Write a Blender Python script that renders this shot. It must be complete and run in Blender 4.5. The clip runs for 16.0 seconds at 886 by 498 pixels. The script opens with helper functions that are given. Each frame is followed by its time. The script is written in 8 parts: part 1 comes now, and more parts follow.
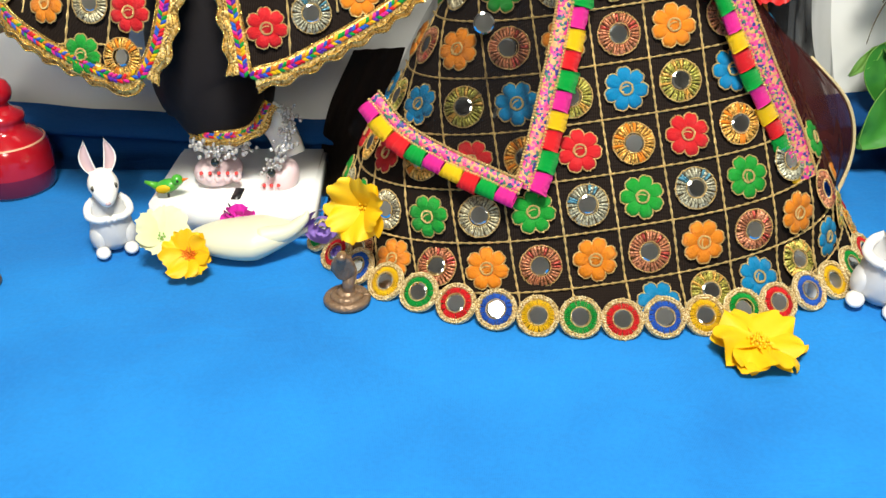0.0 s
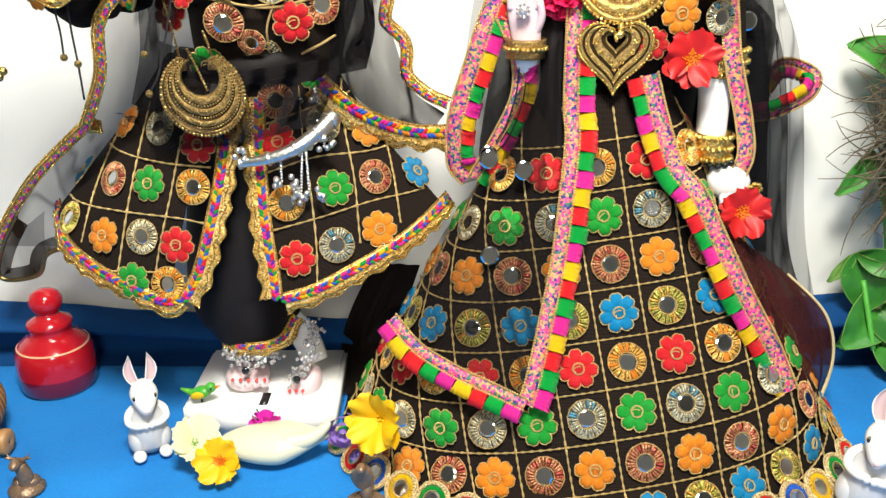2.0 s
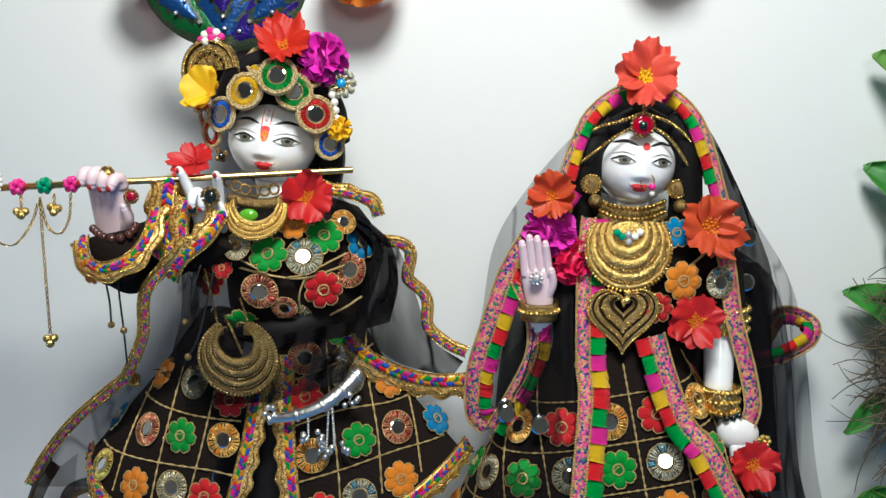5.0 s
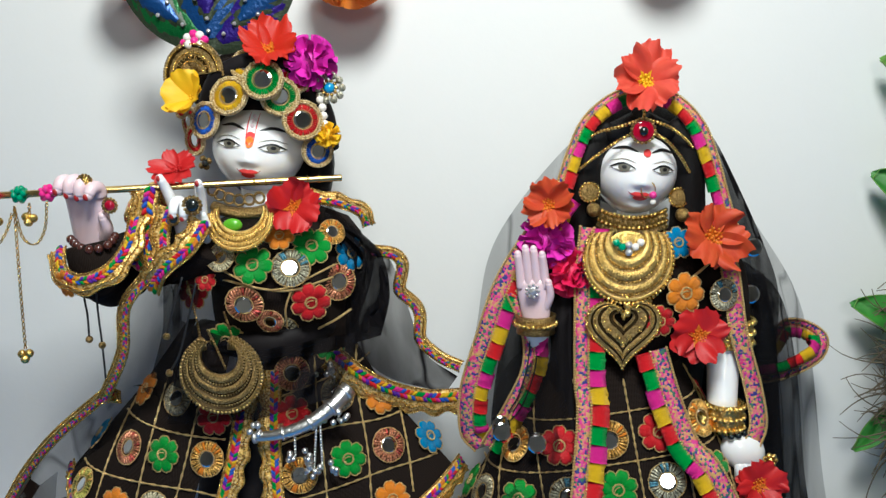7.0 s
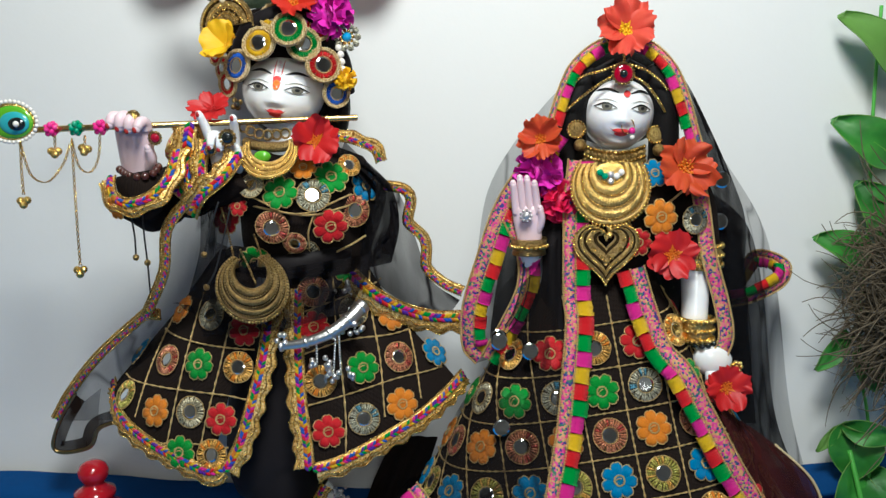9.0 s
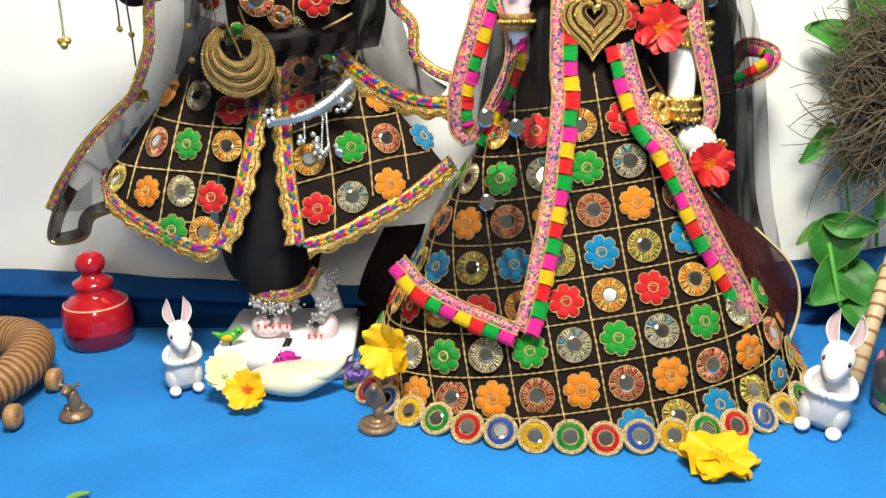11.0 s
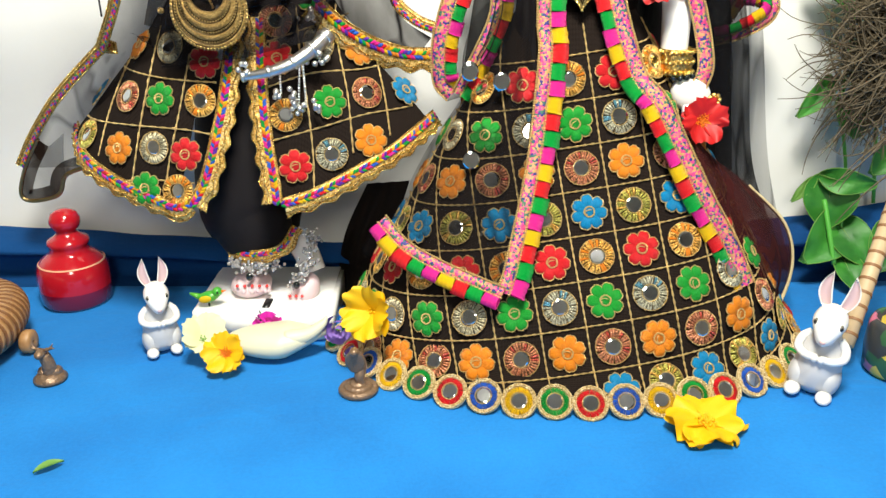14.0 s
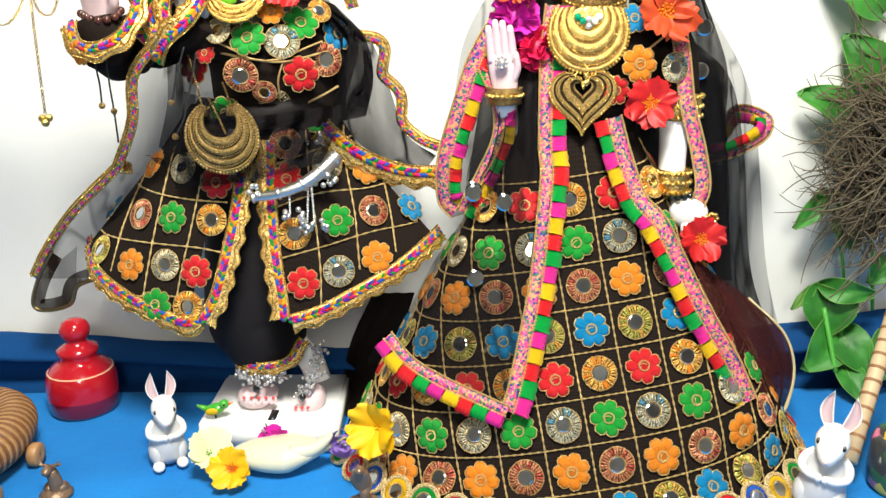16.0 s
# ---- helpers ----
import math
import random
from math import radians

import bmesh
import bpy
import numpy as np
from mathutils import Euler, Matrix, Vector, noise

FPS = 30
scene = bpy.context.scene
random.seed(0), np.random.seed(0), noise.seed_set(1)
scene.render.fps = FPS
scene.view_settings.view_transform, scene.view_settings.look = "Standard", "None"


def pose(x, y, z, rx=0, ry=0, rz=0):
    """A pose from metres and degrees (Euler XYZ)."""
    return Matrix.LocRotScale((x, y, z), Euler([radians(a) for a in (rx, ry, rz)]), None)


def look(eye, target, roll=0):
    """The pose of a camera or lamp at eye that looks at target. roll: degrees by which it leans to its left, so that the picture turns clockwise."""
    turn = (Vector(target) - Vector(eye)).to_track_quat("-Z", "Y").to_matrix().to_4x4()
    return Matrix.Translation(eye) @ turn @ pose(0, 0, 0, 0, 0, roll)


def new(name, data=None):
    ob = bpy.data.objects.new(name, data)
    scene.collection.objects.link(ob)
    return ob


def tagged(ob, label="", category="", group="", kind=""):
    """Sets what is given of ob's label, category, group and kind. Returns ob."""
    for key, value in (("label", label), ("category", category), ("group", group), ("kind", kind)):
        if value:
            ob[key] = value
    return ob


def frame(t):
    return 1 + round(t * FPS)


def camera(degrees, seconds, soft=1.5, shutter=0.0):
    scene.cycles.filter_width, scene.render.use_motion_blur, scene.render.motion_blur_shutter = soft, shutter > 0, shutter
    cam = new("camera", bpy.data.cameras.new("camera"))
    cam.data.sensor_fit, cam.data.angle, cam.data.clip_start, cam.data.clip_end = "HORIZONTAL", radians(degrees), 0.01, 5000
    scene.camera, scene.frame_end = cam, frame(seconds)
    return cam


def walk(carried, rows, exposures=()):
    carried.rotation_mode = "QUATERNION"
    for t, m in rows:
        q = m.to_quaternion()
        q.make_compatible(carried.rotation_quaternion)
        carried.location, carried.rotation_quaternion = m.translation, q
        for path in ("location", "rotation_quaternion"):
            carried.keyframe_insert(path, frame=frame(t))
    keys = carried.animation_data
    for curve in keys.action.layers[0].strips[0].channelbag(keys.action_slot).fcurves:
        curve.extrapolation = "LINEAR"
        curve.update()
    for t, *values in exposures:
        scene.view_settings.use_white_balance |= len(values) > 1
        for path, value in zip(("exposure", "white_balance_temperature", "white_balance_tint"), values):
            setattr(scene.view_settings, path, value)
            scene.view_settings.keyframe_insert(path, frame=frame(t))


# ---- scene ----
cam = camera(54.2, 16.0, soft=1.4)
METRES, EYE, TILT, LEAN, TURN = 0.7, 0.416, -30.0, 0.0, 0.0
ROWS = [
    (0.0, 0.0, 0.0, 0.0, 0.0, 0.0, -0.0),
    (0.5, 0.0051, -0.0457, 0.0308, 0.04, 2.14, 0.04),
    (1.0, 0.0062, -0.0751, 0.0538, 0.09, 4.57, 0.07),
    (1.5, 0.0024, -0.097, 0.0762, 0.46, 6.73, 0.06),
    (2.0, 0.0024, -0.118, 0.0984, 0.84, 8.86, 0.05),
    (2.5, 0.004, -0.1364, 0.1212, 1.12, 10.77, 0.04),
    (3.0, 0.005, -0.1508, 0.1484, 1.25, 12.79, 0.05),
    (3.5, -0.0029, -0.1622, 0.1805, 1.26, 14.66, 0.05),
    (4.0, -0.0057, -0.1843, 0.1986, 1.6, 16.64, 0.0),
    (4.5, -0.0032, -0.2071, 0.2, 1.72, 18.36, -0.01),
    (5.0, -0.004, -0.2134, 0.2052, 1.74, 19.62, 0.01),
    (7.5, 0.0054, -0.1638, 0.225, 1.76, 20.11, 0.07),
    (8.0, 0.0054, -0.2269, 0.1756, 1.79, 20.08, 0.08),
    (8.5, 0.0059, -0.2738, 0.1298, 1.8, 20.1, 0.08),
    (9.0, 0.0005, -0.2782, 0.0761, 1.73, 20.06, 0.12),
    (9.5, -0.0007, -0.2883, 0.0182, 1.66, 18.69, 0.12),
    (10.0, 0.0065, -0.2917, -0.0347, 1.62, 16.48, 0.1),
    (12.5, 0.0294, -0.1759, -0.0847, 1.42, 8.86, 0.23),
    (13.0, 0.0426, -0.1685, -0.0772, 1.36, 8.68, 0.23),
    (13.5, 0.0382, -0.1894, -0.0654, 1.25, 8.72, 0.25),
    (14.0, 0.034, -0.2052, -0.0527, 1.31, 8.77, 0.23),
    (14.5, 0.0307, -0.213, -0.0333, 1.38, 8.95, 0.21),
    (15.0, 0.0336, -0.2232, -0.0139, 1.46, 10.01, 0.21),
    (15.5, 0.0328, -0.2331, 0.0001, 1.51, 11.7, 0.21),
    (16.0, 0.0341, -0.2428, 0.0131, 1.57, 13.32, 0.22),
]
EXPOSURES = [(0.0, 0.80, 6800, 3), (1.5, 0.88, 7100, 3), (2.5, 0.8, 6250, 5), (3.5, 0.30, 5900, 4), (5.0, -0.12, 5950, 2),
             (9.0, -0.15, 5950, 2), (9.7, 0.38, 6350, 4), (10.2, 0.75, 6600, 4), (12.5, 0.80, 6950, 3), (16.0, 0.84, 6700, 3)]
walk(cam, [(t, pose(0, 0, EYE, TILT, LEAN, TURN) @ pose(METRES * x, METRES * y, METRES * z, 90 + pitch, roll, yaw)) for t, x, y, z, yaw, pitch, roll in ROWS], EXPOSURES)

# ---- light: a dim room lit by a ceiling lamp, plus an added front fill ----
world = bpy.data.worlds.new("world")
world.use_nodes = True
world.node_tree.nodes["Background"].inputs[0].default_value = (0.9, 0.95, 1.0, 1)
world.node_tree.nodes["Background"].inputs[1].default_value = 0.02
scene.world = world


def lamp_light(name, eye, target, size, watts, colour):
    data = bpy.data.lights.new(name, "AREA")
    data.shape, data.size, data.energy, data.color = "DISK", size, watts, colour
    ob = new(name, data)
    ob.matrix_world = look(eye, target)
    return ob


lamp_light("ceiling_lamp_light", (0.05, -0.05, 1.40), (0.0, 0.75, 0.25), 0.36, 23.5, (1.0, 0.96, 0.90))
# added fill without a fixture, to brighten faces and costume fronts
lamp_light("front_fill_light", (0.12, -1.10, 1.00), (0.0, 0.8, 0.45), 0.40, 6.0, (1.0, 0.95, 0.88))

# ---- materials ----
MATS = {}


def mat(name, colour, rough=0.6, metal=0.0, grain=0.0, grain_size=400.0, bump=0.0, bump_size=300.0, sheen=0.0, coat=0.0, stain=0.12, stain_size=12.0, second=None, sub=0.0, spec=0.5):
    """A Principled material with grain, broad stains and a fine bump."""
    m = bpy.data.materials.new(name)
    m.use_nodes = True
    nt = m.node_tree
    b = nt.nodes["Principled BSDF"]
    b.inputs["Roughness"].default_value, b.inputs["Metallic"].default_value = rough, metal
    b.inputs["Sheen Weight"].default_value, b.inputs["Coat Weight"].default_value = sheen, coat
    b.inputs["Specular IOR Level"].default_value = spec
    if sub:
        b.inputs["Subsurface Weight"].default_value = sub
        b.inputs["Subsurface Radius"].default_value = (0.01, 0.008, 0.006)
        b.inputs["Subsurface Scale"].default_value = 0.5
    tc = nt.nodes.new("ShaderNodeTexCoord")
    n1, n2 = nt.nodes.new("ShaderNodeTexNoise"), nt.nodes.new("ShaderNodeTexNoise")
    n1.inputs["Scale"].default_value, n2.inputs["Scale"].default_value = grain_size, stain_size
    n1.inputs["Detail"].default_value = 3
    n2.inputs["Detail"].default_value = 5
    info = nt.nodes.new("ShaderNodeObjectInfo")
    for n in (n1, n2):
        nt.links.new(tc.outputs["Object"], n.inputs["Vector"])
    second = second or tuple(c * 0.6 for c in colour)
    mix = nt.nodes.new("ShaderNodeMix")
    mix.data_type = "RGBA"
    mix.inputs[6].default_value, mix.inputs[7].default_value = (*colour, 1), (*second, 1)
    m1 = nt.nodes.new("ShaderNodeMath")
    m1.operation = "MULTIPLY_ADD"
    m1.inputs[1].default_value, m1.inputs[2].default_value = 2 * stain, -stain * 0.7
    nt.links.new(n2.outputs["Fac"], m1.inputs[0])
    m2 = nt.nodes.new("ShaderNodeMath")
    m2.operation = "MULTIPLY_ADD"
    m2.use_clamp = True
    m2.inputs[1].default_value = 2 * grain
    nt.links.new(n1.outputs["Fac"], m2.inputs[0])
    m3 = nt.nodes.new("ShaderNodeMath")
    m3.operation = "MULTIPLY_ADD"
    m3.inputs[1].default_value, m3.inputs[2].default_value = 0.14, -0.6 * grain
    nt.links.new(info.outputs["Random"], m3.inputs[0])
    m4 = nt.nodes.new("ShaderNodeMath")
    m4.operation = "ADD"
    nt.links.new(m1.outputs[0], m4.inputs[0])
    nt.links.new(m3.outputs[0], m4.inputs[1])
    nt.links.new(m4.outputs[0], m2.inputs[2])
    nt.links.new(m2.outputs[0], mix.inputs[0])
    nt.links.new(mix.outputs[2], b.inputs["Base Color"])
    if bump:
        n3, bp = nt.nodes.new("ShaderNodeTexNoise"), nt.nodes.new("ShaderNodeBump")
        n3.inputs["Scale"].default_value = bump_size
        nt.links.new(tc.outputs["Object"], n3.inputs["Vector"])
        nt.links.new(n3.outputs["Fac"], bp.inputs["Height"])
        bp.inputs["Strength"].default_value, bp.inputs["Distance"].default_value = bump, 0.002
        nt.links.new(bp.outputs[0], b.inputs["Normal"])
    MATS[name] = m
    return m


def threads(name, colour, second, scale=900.0, rough=0.45, metal=0.0, sheen=0.03, angle=0.0):
    """Silk or metal thread: fine wave ridges with dark gaps between."""
    m = mat(name, colour, rough, metal, 0.25, 700, 0, 1, sheen, second=second, spec=0.3)
    nt = m.node_tree
    tc, wave, bp, mp = (nt.nodes.new("ShaderNode" + k) for k in ("TexCoord", "TexWave", "Bump", "Mapping"))
    wave.inputs["Scale"].default_value, wave.inputs["Distortion"].default_value = scale, 3.0
    wave.inputs["Detail Scale"].default_value = 2.0
    mp.inputs["Rotation"].default_value = (0, angle, angle)
    nt.links.new(tc.outputs["Object"], mp.inputs[0])
    nt.links.new(mp.outputs[0], wave.inputs["Vector"])
    nt.links.new(wave.outputs["Fac"], bp.inputs["Height"])
    bp.inputs["Strength"].default_value, bp.inputs["Distance"].default_value = 0.6, 0.0008
    nt.links.new(bp.outputs[0], nt.nodes["Principled BSDF"].inputs["Normal"])
    return m


def weave(name, colour, second, scale=900.0, strength=0.25, rough=0.85, sheen=0.2, stain=0.2, spec=0.25, grain=0.18):
    """Plain woven cotton: crossed fine waves as relief, uneven dye."""
    m = mat(name, colour, rough, 0, grain, 260, 0, 1, sheen, stain=stain, stain_size=7, second=second, spec=spec)
    nt = m.node_tree
    tc, bp, add = (nt.nodes.new("ShaderNode" + k) for k in ("TexCoord", "Bump", "Math"))
    for i, axis in enumerate("XY"):
        wave = nt.nodes.new("ShaderNodeTexWave")
        wave.bands_direction = axis
        wave.inputs["Scale"].default_value, wave.inputs["Distortion"].default_value = scale * 0.3, 1.5
        nt.links.new(tc.outputs["Object"], wave.inputs["Vector"])
        nt.links.new(wave.outputs["Fac"], add.inputs[i])
    nt.links.new(add.outputs[0], bp.inputs["Height"])
    bp.inputs["Strength"].default_value, bp.inputs["Distance"].default_value = strength, 0.0006
    nt.links.new(bp.outputs[0], nt.nodes["Principled BSDF"].inputs["Normal"])
    return m


def creases(m, scale, strength):
    """Soft creases over the cloth, under its weave."""
    nt = m.node_tree
    first = [n for n in nt.nodes if n.type == "BUMP"][0]
    tc, n1, bp, mp = (nt.nodes.new("ShaderNode" + k) for k in ("TexCoord", "TexNoise", "Bump", "Mapping"))
    n1.inputs["Scale"].default_value, n1.inputs["Detail"].default_value, n1.inputs["Distortion"].default_value = scale, 6, 0.8
    mp.inputs["Scale"].default_value = (1.0, 1.5, 1.0)
    nt.links.new(tc.outputs["Object"], mp.inputs[0])
    nt.links.new(mp.outputs[0], n1.inputs["Vector"])
    nt.links.new(n1.outputs["Fac"], bp.inputs["Height"])
    bp.inputs["Strength"].default_value, bp.inputs["Distance"].default_value = strength, 0.006
    nt.links.new(bp.outputs[0], first.inputs["Normal"])


def sheer(name, colour, cover):
    """Net cloth: partly see-through, with a fine mesh and uneven density."""
    m = bpy.data.materials.new(name)
    m.use_nodes = True
    nt = m.node_tree
    b, out = nt.nodes["Principled BSDF"], nt.nodes["Material Output"]
    b.inputs["Base Color"].default_value, b.inputs["Roughness"].default_value = (*colour, 1), 0.9
    b.inputs["Specular IOR Level"].default_value = 0.05
    clear, mix = nt.nodes.new("ShaderNodeBsdfTransparent"), nt.nodes.new("ShaderNodeMixShader")
    tc, noise_tex, ramp = (nt.nodes.new("ShaderNode" + k) for k in ("TexCoord", "TexNoise", "MapRange"))
    noise_tex.inputs["Scale"].default_value = 1.0
    noise_tex.inputs["Detail"].default_value = 4
    streak = nt.nodes.new("ShaderNodeMapping")
    streak.inputs["Scale"].default_value = (34, 34, 4)
    streak.inputs["Rotation"].default_value = (0, 0.25, 0)
    nt.links.new(tc.outputs["Object"], streak.inputs[0])
    nt.links.new(streak.outputs[0], noise_tex.inputs["Vector"])
    nt.links.new(noise_tex.outputs["Fac"], ramp.inputs[0])
    ramp.inputs[1].default_value, ramp.inputs[2].default_value = 0.3, 0.7
    ramp.inputs[3].default_value, ramp.inputs[4].default_value = cover * 0.84, min(1, cover * 1.16)
    fold_map, fold, sub, flat, line, total = (nt.nodes.new("ShaderNode" + k) for k in ("Mapping", "TexNoise", "Math", "Math", "MapRange", "Math"))
    fold_map.inputs["Scale"].default_value = (16, 16, 3.5)
    fold_map.inputs["Rotation"].default_value = (0, 0.35, 0)
    fold.inputs["Scale"].default_value, fold.inputs["Detail"].default_value = 1.0, 1.5
    sub.operation, flat.operation, total.operation = "SUBTRACT", "ABSOLUTE", "ADD"
    sub.inputs[1].default_value = 0.5
    total.use_clamp = True
    line.inputs[1].default_value, line.inputs[2].default_value = 0.0, 0.035
    line.inputs[3].default_value, line.inputs[4].default_value = 0.30, 0.0
    nt.links.new(tc.outputs["Object"], fold_map.inputs[0])
    nt.links.new(fold_map.outputs[0], fold.inputs["Vector"])
    nt.links.new(fold.outputs["Fac"], sub.inputs[0])
    nt.links.new(sub.outputs[0], flat.inputs[0])
    nt.links.new(flat.outputs[0], line.inputs[0])
    nt.links.new(line.outputs[0], total.inputs[0])
    nt.links.new(ramp.outputs[0], total.inputs[1])
    nt.links.new(total.outputs[0], mix.inputs[0])
    nt.links.new(clear.outputs[0], mix.inputs[1])
    nt.links.new(b.outputs[0], mix.inputs[2])
    nt.links.new(mix.outputs[0], out.inputs[0])
    MATS[name] = m
    return m


def many(name, colours, scale, rough=0.6, metal=0.0):
    """Close multi-coloured stitching: cells of several thread colours with a relief."""
    m = mat(name, colours[0], rough, metal)
    nt = m.node_tree
    b = nt.nodes["Principled BSDF"]
    tc, vor, ramp, bp = (nt.nodes.new("ShaderNode" + k) for k in ("TexCoord", "TexVoronoi", "ValToRGB", "Bump"))
    vor.inputs["Scale"].default_value = scale
    ramp.color_ramp.interpolation = "CONSTANT"
    for i, c in enumerate(colours):
        e = ramp.color_ramp.elements[i] if i < 2 else ramp.color_ramp.elements.new(i / len(colours))
        e.position, e.color = i / len(colours), (*c, 1)
    nt.links.new(tc.outputs["Object"], vor.inputs["Vector"])
    sep = nt.nodes.new("ShaderNodeSeparateColor")
    nt.links.new(vor.outputs["Color"], sep.inputs[0])
    nt.links.new(sep.outputs[0], ramp.inputs[0])
    nt.links.new(ramp.outputs[0], b.inputs["Base Color"])
    nt.links.new(vor.outputs["Distance"], bp.inputs["Height"])
    bp.inputs["Strength"].default_value, bp.inputs["Distance"].default_value = 0.5, 0.001
    bp.invert = True
    nt.links.new(bp.outputs[0], b.inputs["Normal"])
    return m


RED, GREEN, BLUE, ORANGE = (0.62, 0.012, 0.02), (0.01, 0.30, 0.03), (0.0, 0.22, 0.48), (0.78, 0.24, 0.015)
YELLOW, PINK, PURPLE = (0.85, 0.52, 0.01), (0.80, 0.02, 0.30), (0.12, 0.02, 0.42)
weave("blue_cotton", (0.012, 0.225, 0.65), (0.007, 0.125, 0.42), stain=0.7, grain=0.26, strength=0.14, sheen=0.07, spec=0.2)
creases(MATS["blue_cotton"], 12, 0.6)
# the same blue cotton, darkened to paint the shade at the wall's foot
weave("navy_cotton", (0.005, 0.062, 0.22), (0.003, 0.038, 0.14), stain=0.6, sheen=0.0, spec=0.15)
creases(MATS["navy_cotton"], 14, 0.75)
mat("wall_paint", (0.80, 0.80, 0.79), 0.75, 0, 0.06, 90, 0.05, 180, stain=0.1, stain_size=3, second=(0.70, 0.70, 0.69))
# unseen side walls, greyed so that less light bounces onto the dolls
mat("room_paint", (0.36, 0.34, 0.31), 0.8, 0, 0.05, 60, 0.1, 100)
# unseen front wall and ceiling, paler to brighten mirrors and fill the faces
mat("room_white", (0.62, 0.61, 0.58), 0.8, 0, 0.05, 60, 0.1, 100)
mat("room_tile", (0.28, 0.26, 0.23), 0.4, 0, 0.1, 30, 0.05, 60)
weave("black_cotton", (0.016, 0.011, 0.009), (0.009, 0.006, 0.005), 700, 0.4, 0.9, 0.0, spec=0.08)
mat("black_satin", (0.012, 0.010, 0.011), 0.6, 0, 0.1, 90, 0.3, 60, spec=0.12)
for n, c in (("red", RED), ("green", GREEN), ("blue", BLUE), ("orange", ORANGE)):
    threads("silk_" + n, c, tuple(v * 0.55 for v in c), 420, angle=0.5)
for n, c in (("red", (0.75, 0.012, 0.02)), ("green", (0.0, 0.34, 0.045)), ("yellow", YELLOW), ("pink", PINK), ("purple", PURPLE), ("orange", ORANGE), ("blue", (0.02, 0.12, 0.6))):
    threads("floss_" + n, c, tuple(v * 0.5 for v in c), 700)
threads("gold_thread", (0.86, 0.62, 0.27), (0.45, 0.27, 0.08), 900, 0.35, 0.5, 0)
threads("gold_lace", (0.88, 0.60, 0.20), (0.36, 0.18, 0.03), 420, 0.34, 0.5, 0)
threads("pale_gold_thread", (0.90, 0.76, 0.46), (0.62, 0.45, 0.2), 600, 0.4, 0.3, 0)
for n, c in (("copper", (0.52, 0.20, 0.10)), ("silver", (0.52, 0.46, 0.30)), ("ocher", (0.74, 0.42, 0.09)), ("olive", (0.44, 0.40, 0.08)), ("dull_blue", (0.44, 0.42, 0.31)), ("blue", (0.10, 0.30, 0.42)), ("red", (0.50, 0.07, 0.05))):
    many("metal_" + n, [c, tuple(min(1, v * 1.25 + 0.05) for v in c), tuple(v * 0.35 for v in c), tuple(v * 0.8 for v in c)], 750, 0.32, 0.5)
many("lace_pale", [(0.70, 0.54, 0.28), (0.52, 0.36, 0.14), (0.80, 0.68, 0.44), (0.38, 0.24, 0.09), (0.68, 0.52, 0.26)], 800, 0.36, 0.35)
mat("bead_gold", (0.50, 0.35, 0.14), 0.28, 1.0, 0.4, 500, 0.4, 600, second=(0.20, 0.12, 0.04))
mat("mirror_glass", (0.80, 0.82, 0.84), 0.06, 1.0, 0.02, 60, 0.08, 40, stain=0.05)
mat("gold_metal", (0.90, 0.64, 0.20), 0.24, 1.0, 0.4, 600, 0.6, 700, second=(0.40, 0.22, 0.04))
mat("flute_gold", (0.80, 0.58, 0.24), 0.26, 1.0, 0.15, 90, 0.05, 60, second=(0.55, 0.36, 0.12))
mat("bright_gold", (0.90, 0.64, 0.22), 0.3, 1.0, 0.45, 420, 0.8, 600, second=(0.46, 0.26, 0.06))
mat("groove_dark", (0.06, 0.035, 0.01), 0.5, 0.8, 0.4, 500)
mat("old_gold", (0.60, 0.40, 0.15), 0.32, 1.0, 0.75, 650, 1.0, 800, second=(0.05, 0.03, 0.01))
mat("silver_metal", (0.86, 0.85, 0.83), 0.34, 1.0, 0.1, 300, 0.3, 300, second=(0.35, 0.34, 0.33))
mat("brass", (0.31, 0.20, 0.13), 0.42, 0.5, 0.4, 200, 0.7, 250, second=(0.12, 0.08, 0.05))
mat("marble", (0.90, 0.89, 0.89), 0.22, 0, 0.05, 50, 0, 1, coat=0.4, stain=0.06, second=(0.74, 0.73, 0.76), sub=0.15)
mat("pink_marble", (0.80, 0.62, 0.66), 0.3, 0, 0.05, 50, 0, 1, coat=0.3, stain=0.15, stain_size=40, second=(0.72, 0.42, 0.50), sub=0.15)
mat("black_paint", (0.01, 0.01, 0.012), 0.35)
mat("grey_paint", (0.15, 0.14, 0.11), 0.35)
mat("red_paint", (0.72, 0.06, 0.06), 0.25, coat=0.3)
mat("lip_dark", (0.36, 0.02, 0.02), 0.3)
mat("orange_paint", (0.9, 0.22, 0.02), 0.3)
mat("hair", (0.006, 0.005, 0.005), 0.5, 0, 0.2, 900, 0.35, 1200, spec=0.2)
mat("ceramic_white", (0.84, 0.82, 0.79), 0.28, 0, 0.06, 80, 0.1, 120, coat=0.3, second=(0.66, 0.64, 0.62))
mat("ceramic_grey", (0.60, 0.60, 0.62), 0.4, 0, 0.1, 80, 0.1, 120)
mat("ear_pink", (0.66, 0.46, 0.47), 0.5)
mat("ceramic_cream", (0.68, 0.66, 0.50), 0.4, 0, 0.06, 80, 0.1, 120, coat=0.1, second=(0.58, 0.56, 0.40))
mat("lacquer_red", (0.46, 0.008, 0.018), 0.16, 0, 0.1, 60, 0, 1, coat=0.6, second=(0.30, 0.004, 0.012))
mat("lacquer_dark", (0.16, 0.004, 0.02), 0.2, 0, 0.1, 60, 0, 1, coat=0.6)
mat("lacquer_line", (0.85, 0.45, 0.28), 0.3)
